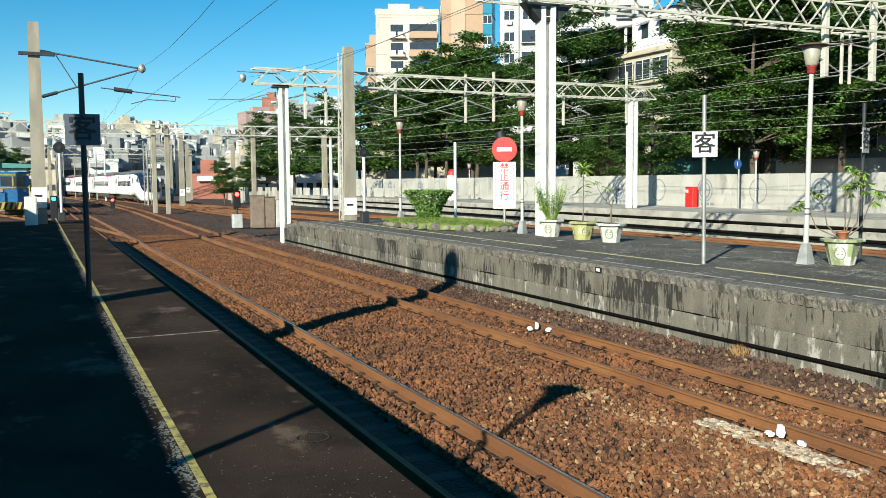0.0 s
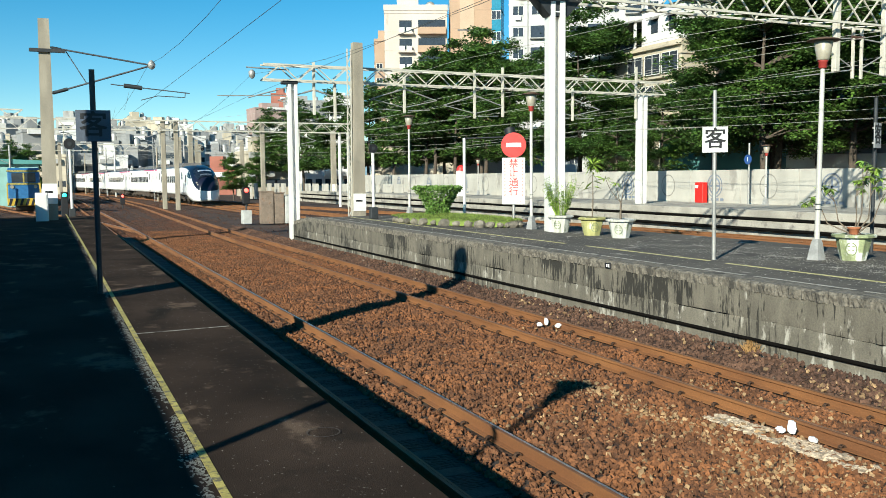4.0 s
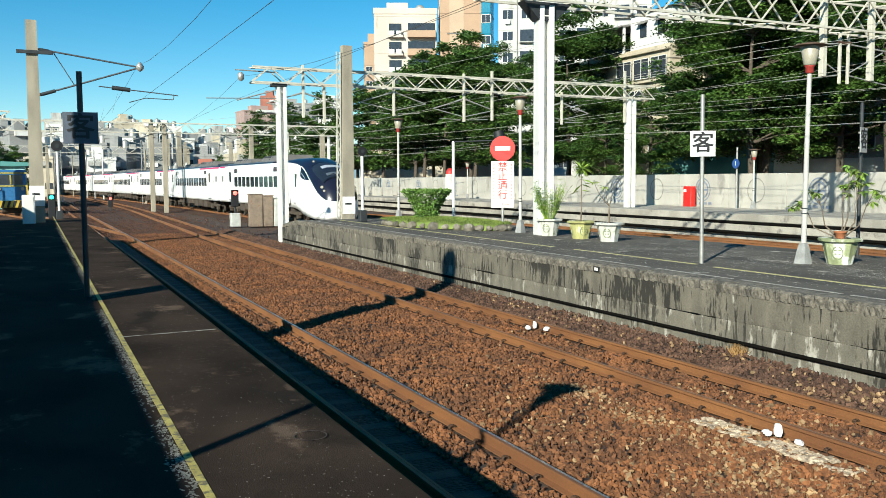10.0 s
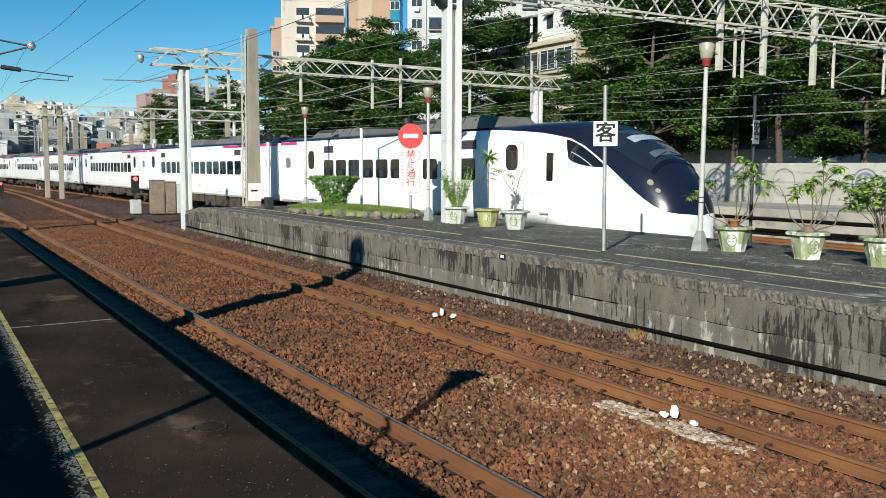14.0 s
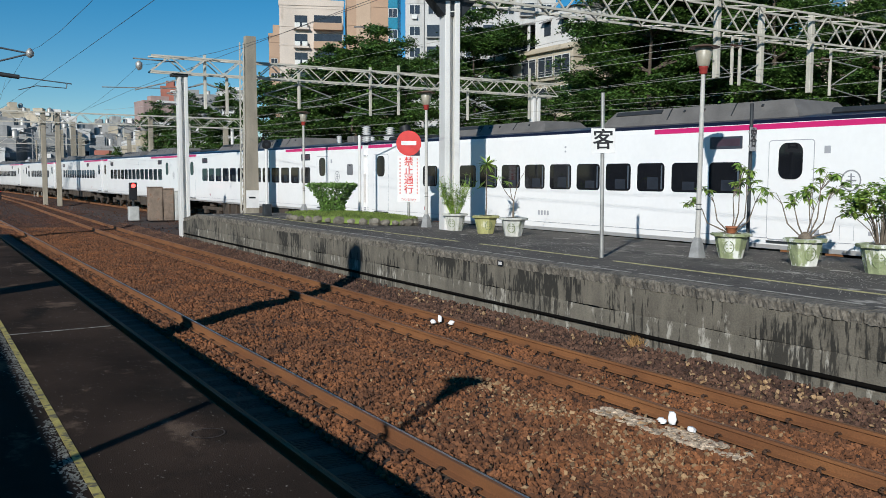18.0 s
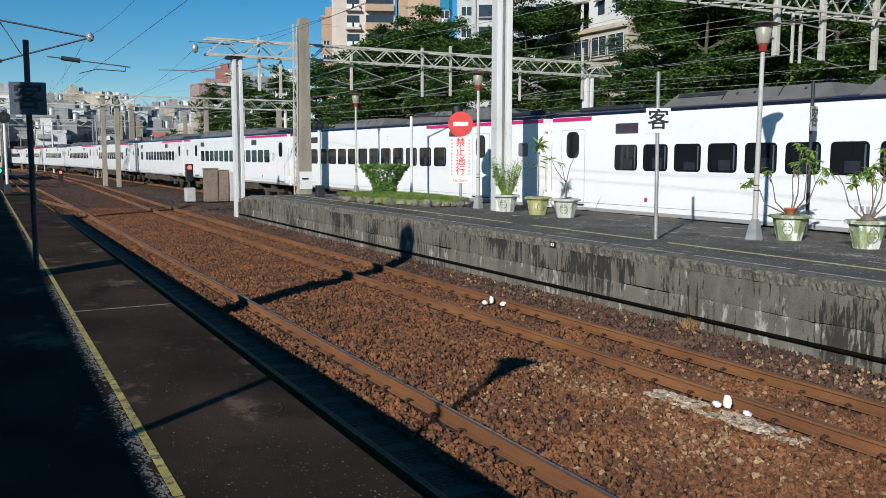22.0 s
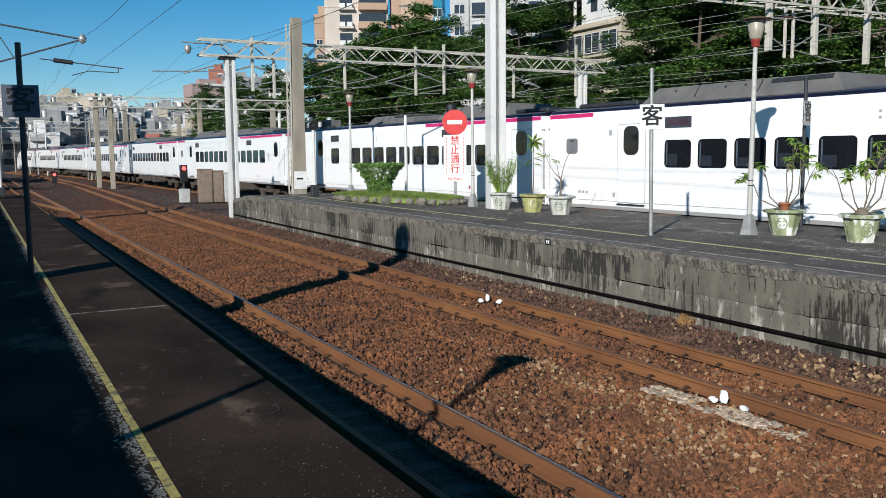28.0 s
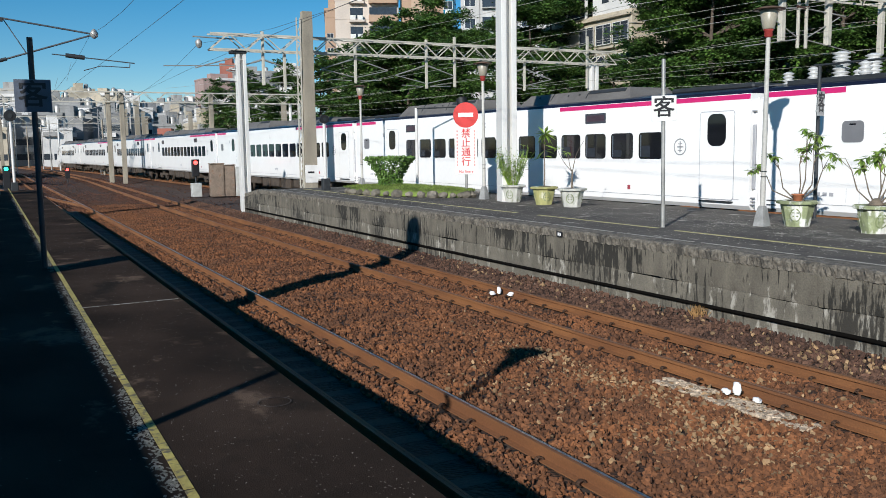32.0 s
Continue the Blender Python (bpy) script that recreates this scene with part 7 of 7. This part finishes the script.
part("deck", Shape().box(-1.25, 1.25, -0.6, 7, 0.7, 1.05, 0.03), mat("vehicle_yellow", (0.60, 0.38, 0.03), 0.6), loco)
part("buffer_beam", Shape().box(-1.25, 1.25, -0.75, -0.6, 0.5, 1.1, 0.02), mat("hazard_yellow", (0.62, 0.40, 0.04), 0.6), loco, "striped yellow buffer beam")
for q in range(6):
    part("hazard_stripe", Shape().prism([(-1.2 + 0.42 * q, 0.52), (-1.0 + 0.42 * q, 0.52), (-0.82 + 0.42 * q, 1.08), (-1.02 + 0.42 * q, 1.08)], 'y', -0.765, -0.748), M_black, loco)
for q in (-1.22, 1.22):
    part("rail_post", Shape().box(q - 0.05, q + 0.05, -0.6, -0.5, 1.05, 2.3, 0.01), mat("post_yellow", (0.62, 0.42, 0.05), 0.6), loco)
    part("headlight", Shape().tube((q * 0.72, -0.08, 2.05), (q * 0.72, 0.0, 2.05), 0.14, n=12), M_lampglass, loco)
    part("side_frame", Shape().box(q - 0.03, q + 0.03, -0.1, 6.6, 2.3, 2.42), M_yellow, loco)
part("front_frame", Shape().box(-1.25, 1.25, -0.06, -0.02, 2.22, 2.36), M_yellow, loco)
part("front_frame", Shape().box(-1.25, 1.25, -0.06, -0.02, 3.28, 3.42), M_yellow, loco)
part("mullion", Shape().box(-0.06, 0.06, -0.05, -0.02, 2.4, 3.2), M_yellow, loco)
part("chimney", Shape().tube((0.4, 4.4, 2.3), (0.4, 4.4, 3.1), 0.09, n=10), M_darksteel, loco)
for q in (0.6, 5.6):
    part("wheel", Shape().tube((-0.7, q, 0.4), (0.7, q, 0.4), 0.4, n=16), M_tunder, loco)
part("hood", Shape().box(-1.0, 1.0, 3, 6.6, 1.05, 2.3, 0.06), mat("hood_blue", (0.04, 0.20, 0.42), 0.5), loco)
hill = Shape()
hv = []
for i in range(41):
    x = -500 + 40 * i
    hv += [(x, 1700, -2), (x, 1750 + 60 * math.sin(i), 35 + 38 * noise.noise((i * 0.35, 4, 0)) + 12 * noise.noise((i * 1.3, 1, 0)))]
hill.add(hv, [(2 * i, 2 * i + 2, 2 * i + 3, 2 * i + 1) for i in range(40)], True)
# the blue of distance haze is put into the hills' base colour
solid("hills", hill, mat("hazy_hills", (0.20, 0.30, 0.36), 0.95, vary=0.2, scale=0.01, fine=0.1, bump=0), "hazy blue hills on the horizon", "hills", kind="structure")

# street wall with posts beyond the far platform's end
fw = thing("yard_fence", "pale board fence along the yard", "fence")
for k in range(22):
    part("fence_panel", Shape().box(33.5 + 0.1 * (k % 2) - 0.35 * k, 33.6 + 0.1 * (k % 2) - 0.35 * k, 70 + 2.5 * k, 72.46 + 2.5 * k, -0.3, 1.9, 0.01), M_fence, fw)

# station building behind the viewer, whose roof shades the platform
st_b = thing("station_building", "station building with a wide platform roof", "building", at=pose(0, 0, 0))
part("wall", Shape().box(-9.3, -4.2, -60, 37, -0.3, 3.3), M_bg, st_b)
part("roof", Shape().box(-12, -3.74, -60, 37, 3.3, 3.62, 0.03), M_broof, st_b)
# tall white column beside the station roof, unseen, added for its cast shadow
tc_ = thing("roof_column", "unseen white steel column added for its cast shadow", "column")
h_column(tc_, pose(-2.55, 10.12, PZ, 0, 0, -36), 6.25, 0.44, 0.42, 0.12)
part("cap", Shape().lathe([(0.20, 0), (0.32, 0.06), (0.34, 0.42), (0.26, 0.60), (0.06, 0.66)], 14, (-2.55, 10.12, PZ + 6.2)), M_whitepaint, tc_)

# ---- overhead wires ----
def wire(name, pts, r, m, label):
    cu = Shape()
    n, vs = 4, []
    for i, p in enumerate(pts):
        d = (Vector(pts[min(i + 1, len(pts) - 1)]) - Vector(pts[max(i - 1, 0)])).normalized()
        a = d.orthogonal().normalized()
        b = d.cross(a)
        vs += [Vector(p) + (a * math.cos(k * math.pi / 2) + b * math.sin(k * math.pi / 2)) * r for k in range(n)]
    cu.add(vs, [(i * n + k, i * n + (k + 1) % n, i * n + n + (k + 1) % n, i * n + n + k) for i in range(len(pts) - 1) for k in range(n)], True)
    return solid(name, cu, m, label, "overhead wire", group="overhead wires")


def span(p, q, sag, n=8):
    p, q = Vector(p), Vector(q)
    return [p.lerp(q, i / n) - Vector((0, 0, sag * 4 * (i / n) * (1 - i / n))) for i in range(n + 1)]


SUP1, SUP3 = (-8, 38.0, 83, 150, 220), (-22, 21.3, 39.3, 83, 150, 220)
for rows, z, sag, off, ys_ in ((T1, 7.3, 1.0, 0.5, SUP1), (T1, 5.95, 0.03, 0.6, SUP1), (T2, 7.25, 1.0, 0.8, (-6, 39.3, 83, 150, 220)), (T2, 6.2, 0.03, 0.5, (-6, 39.3, 83, 150, 220)),
                               (T3, 6.7, 0.5, 0.3, SUP3), (T3, 5.7, 0.02, 0.0, SUP3), (T5, 6.7, 0.5, 0.0, SUP3), (T5, 5.7, 0.02, 0.0, SUP3), (T4, 6.7, 0.5, 0.0, SUP3), (T4, 5.7, 0.02, 0.0, SUP3)):
    pts = []
    for a, b in zip(ys_, ys_[1:]):
        s_ = span((line_at(rows, a) + off - (1.37 if a == -8 and sag > 0.1 else 0), a, z), (line_at(rows, b) + off, b, z), sag * ((b - a) / 45) ** 1.2)
        pts += s_ if not pts else s_[1:]
    bright = rows in (T3, T4, T5)
    wire("contact_wire" if sag < 0.1 else "catenary_wire", pts, 0.006 if not bright else 0.008, M_wirebright if bright else M_wire, "overhead line above a track")
for x, z in ((24.0, 7.9), (31.0, 5.6), (32.0, 6.2), (33.0, 6.8), (18.6, 8.3), (25.5, 4.9), (29.2, 5.1)):
    wire("feeder_wire", span((x + 1.0, -20, z), (x, 39.3, z), 0.5) + span((x, 39.3, z), (x * 0.8, 83, z), 0.5)[1:], 0.010, M_wirebright, "thin pale feeder cable over the yard")
for k in range(5):
    y = 44 + 8 * k
    wire("dropper", [(line_at(T1, y) + 0.25, y, 6.75 - 0.1 * (2 - abs(k - 2))), (line_at(T1, y), y, 5.85)], 0.006, M_wire, "thin dropper wire between two overhead lines")

# ---- ballast stones, clips, litter ----
rng = random.Random(15)
bm_ = bmesh.new()
bmesh.ops.create_icosphere(bm_, subdivisions=1, radius=1)
for v in bm_.verts:
    v.co *= 1 + 0.4 * noise.noise(v.co * 2.1)
ico_v, ico_f = [tuple(v.co) for v in bm_.verts], [tuple(v.index for v in f.verts) for f in bm_.faces]
bm_.free()
rock_v = [(1.05, 0.1, -0.1), (0.25, 0.95, 0.15), (-0.85, 0.6, -0.2), (-0.8, -0.55, 0.2), (0.35, -1.0, -0.15), (0.15, 0.1, 0.85), (-0.1, -0.1, -0.8)]
rock_f = [f for i in range(5) for f in ((i, (i + 1) % 5, 5), ((i + 1) % 5, i, 6))]
places, greys = [], []
while len(places) < 62000:
    y = 3.5 + 44 * rng.random() ** 1.75
    x = rng.uniform(3.55, 9.42)
    dn = min(abs(x - 4.121), abs(x - 7.119), abs(x - 8.251))
    if dn < 0.10:
        continue
    z = -0.152 + 0.03 * math.exp(-((x - 5.6) / 0.8) ** 2) + max(0, x - 8.5) * 0.16 + 0.02 * noise.noise((x * 1.3, y * 1.3, 0))
    (greys if x > 8.45 + 0.15 * noise.noise((y, 3, 0)) else places).append(rand_place(rng, (x, y, z), rng.uniform(0.018, 0.031) + 0.018 * rng.random() ** 3, 0.75))
tagged(part("ballast_stones", None, None, None, mesh=scatter_mesh("ballast_stones", rock_v, rock_f, places, M_stone)), "brown angular ballast stones between the rails", "ballast", kind="stuff")
tagged(part("grey_stones", None, None, None, mesh=scatter_mesh("grey_stones", rock_v, rock_f, greys, M_stone_grey)), "dusty grey-brown ballast stones along the platform wall", "ballast", kind="stuff")
far_stones = []
while len(far_stones) < 26000:
    y = 44 + 95 * rng.random() ** 1.7
    rows_ = rng.choice((T1, T1, T2, T2, T3, T5, T0))
    if rows_ is T0 and y < 50:
        continue
    x = line_at(rows_, y) + rng.gauss(0, 1.3)
    if y < 62 and rng.random() < 0.3:
        x = rng.uniform(4.4, 9.2)
    far_stones.append(rand_place(rng, (x, y, -0.15 if abs(x - line_at(rows_, y)) < 1.4 or (y < 60 and 4.9 < x < 9.4) else -0.27), rng.uniform(0.026, 0.056)))
tagged(part("distant_stones", None, None, None, mesh=scatter_mesh("distant_stones", rock_v, rock_f, far_stones, M_stone_far)), "brown ballast stones of the tracks down the yard", "ballast", kind="stuff")
pale = []
for cx, cy, n, sx, sy in ((6.72, 6.4, 120, 0.16, 0.6), (6.15, 7.4, 420, 0.16, 1.5), (5.7, 5.6, 420, 0.45, 0.9), (5.3, 8.0, 160, 0.4, 1.0), (8.9, 6.5, 160, 0.22, 1.2), (7.7, 7.2, 60, 0.25, 0.9), (8.6, 13, 40, 0.4, 1.0), (9.1, 8.5, 60, 0.12, 3.0), (9.1, 17, 40, 0.12, 3.0), (6.0, 12, 40, 1.2, 3.0)):
    for k in range(n):
        x = cx + rng.gauss(0, sx)
        if min(abs(x - 4.121), abs(x - 7.119), abs(x - 8.251)) > 0.09 and x < 9.4:
            pale.append(rand_place(rng, (x, cy + rng.gauss(0, sy), -0.128 + max(0, x - 8.5) * 0.16), rng.uniform(0.015, 0.032) + 0.014 * rng.random() ** 3, 0.7))
tagged(part("pale_stones", None, None, None, mesh=scatter_mesh("pale_stones", rock_v, rock_f, pale, M_stone_pale)), "pale chipped stones scattered in the ballast", "ballast", kind="stuff")
crust = []
while len(crust) < 1500:
    v = rng.uniform(-1, 1)
    u = rng.uniform(-0.19, 0.19) * (1 - 0.3 * abs(v))
    if noise.noise((u * 7, v * 3.2, 6)) < -0.10:
        continue
    crust.append(rand_place(rng, (6.74 + u - 0.02 * v, 6.45 + v * 1.02, -0.125 + 0.012 * rng.random()), rng.uniform(0.016, 0.040), 0.45, 0.35))
tagged(part("pale_crust", None, None, None, mesh=scatter_mesh("pale_crust", rock_v, rock_f, crust, M_crust)), "whitish crust of dried cement on the ballast", "crust", kind="stuff")
# rail fastenings
clip = Shape()
for q in (-1, 1):
    for w in (0.0,):
        arc = [(q * (0.085 + 0.042 * math.cos(a)), w, -0.112 + 0.042 * math.sin(a)) for a in [math.pi * (-0.35 + 1.35 * i / 6) for i in range(7)]]
        for a, b in zip(arc, arc[1:]):
            clip.tube(a, b, 0.015, n=5, cap=False)
clip_me = clip.mesh("rail_clip", M_clip)
for track, xs_ in ((track_1, (4.121,)), (track_2, (7.119, 8.251))):
    for x in xs_:
        for k in range(46):
            y = 3.6 + 0.6 * k
            part("rail_clip", None, None, track, at=pose(x + (line_at(T2, y) - 7.685 if track is track_2 else 0), y, -0.045), mesh=clip_me).scale = (0.85, 1.6, 0.60)
sl = Shape().box(-1.05, 1.05, -0.11, 0.11, -0.34, -0.168, 0.015)
sl_me = sl.mesh("sleeper", M_sleeper)
for track, rows in ((track_1, T1), (track_2, T2)):
    for k in range(150):
        y = 3.6 + 0.6 * k
        part("sleeper", None, None, track, at=pose(line_at(rows, y), y, 0), mesh=sl_me)

# white scraps of paper on the ballast
M_paper = mat("white_paper", (0.88, 0.88, 0.87), 0.8, vary=0.05)


def scrap(x, y, s, seed, h=0.6):
    rr = random.Random(seed)
    sh = Shape()
    for q in range(2):
        o = Vector((rr.uniform(-0.5, 0.5), rr.uniform(-0.3, 0.3), 0.25 * q)) * s
        vs = [(o.x + s * math.cos(a) * rr.uniform(0.5, 1.0) * w, o.y + s * math.sin(a) * rr.uniform(0.5, 1.0) * w, o.z + s * z * h) for z, w in ((0, 0.8), (0.5, 1.0), (1.0, 0.6)) for a in [k * 6.283 / 8 for k in range(8)]]
        sh.add(vs, [(j * 8 + i, j * 8 + (i + 1) % 8, j * 8 + 8 + (i + 1) % 8, j * 8 + 8 + i) for j in range(2) for i in range(8)] + [tuple(range(16, 24))], True)
    solid("paper_scrap", sh, M_paper, "crumpled white paper scrap on the ballast", "litter", at=pose(x, y, -0.10), group="scraps of paper")


for x, y, s, h in ((6.86, 6.62, 0.06, 0.7), (6.97, 6.55, 0.055, 2.2), (6.91, 6.25, 0.06, 0.6), (7.98, 13.35, 0.075, 0.6), (8.16, 13.4, 0.05, 2.2), (8.2, 13.1, 0.075, 0.6)):
    scrap(x, y, s, int(x * 100), h)
mh = Shape()
ring_v = []
for i in range(24):
    a = 2 * math.pi * i / 24
    for r in (0.098, 0.106):
        ring_v.append((r * math.cos(a), r * math.sin(a), 0.004))
mh.add(ring_v, [(2 * i, 2 * i + 1, (2 * i + 3) % 48, (2 * i + 2) % 48) for i in range(24)])
solid("inspection_cover", mh, mat("cover_edge", (0.055, 0.042, 0.034), 0.95), "round inspection cover flush in the asphalt", "cover", at=pose(1.5, 5.15, PZ + 0.004))
solid("paint_line", Shape().box(0.74, 1.72, -0.013, 0.013, 0, 0.003), M_whiteline, "worn white cross line on the asphalt", "line", at=pose(0, 9.35, PZ + 0.002, 0, 0, 2), kind="structure")
specks = []
for k in range(1500):
    x = rng.uniform(0.8, 1.72) if rng.random() < 0.8 else rng.uniform(-1.5, 0.8)
    y = 3.3 + 14 * rng.random() ** 1.5
    m = Matrix.Translation((x, y, PZ + 0.003)) @ Matrix.Rotation(rng.uniform(0, 6.28), 4, 'Z') @ Matrix.Diagonal((rng.uniform(0.001, 0.0042), rng.uniform(0.0015, 0.0065), 0.0015, 1))
    specks.append([list(r) for r in m])
tagged(part("specks", None, None, None, mesh=scatter_mesh("specks", rock_v, rock_f, specks, mat("pale_specks", (0.34, 0.30, 0.26), 0.9))), "tiny pale specks of grit on the asphalt", "grit", kind="stuff")
chips = []
while len(chips) < 7000:
    x, y = rng.uniform(10.3, 15.0), 5 + 26 * rng.random() ** 1.3
    near_patch = math.exp(-((x - 12.7) / 0.75) ** 2 - ((y - 13.3) / 3.2) ** 2) + math.exp(-((x - 12.5) / 0.5) ** 2 - ((y - 9.0) / 1.6) ** 2)
    if rng.random() > 0.10 + 0.9 * near_patch * max(0.0, 0.6 + 1.6 * noise.noise((x * 1.5, y * 1.1, 3))):
        continue
    m = Matrix.Translation((x, y, PZ + 0.004)) @ Matrix.Rotation(rng.uniform(0, 6.28), 4, 'Z') @ Matrix.Diagonal((rng.uniform(0.003, 0.011), rng.uniform(0.004, 0.017), 0.003, 1))
    chips.append([list(r) for r in m])
tagged(part("grit", None, None, None, mesh=scatter_mesh("grit", rock_v, rock_f, chips, mat("pale_grit", (0.56, 0.53, 0.47), 0.9))), "pale grit and paint chips on the island platform", "grit", kind="stuff")
# dry weed on the wall foot
wd = []
for k in range(60):
    wd.append([list(q) for q in (Matrix.Translation((9.36 + rng.uniform(-0.06, 0.04), 9.62 + rng.uniform(-0.12, 0.12), -0.08)) @ Euler((rng.uniform(0.9, 1.6), 0, rng.uniform(0, 6.28))).to_matrix().to_4x4())])
tagged(part("dry_weed", None, None, None, mesh=scatter_mesh("dry_weed", *leaf_form(0.24, 0.014), wd, mat("dry_straw", (0.42, 0.24, 0.09), 0.9))), "dry straw-coloured weed at the wall foot", "weed")


motions()
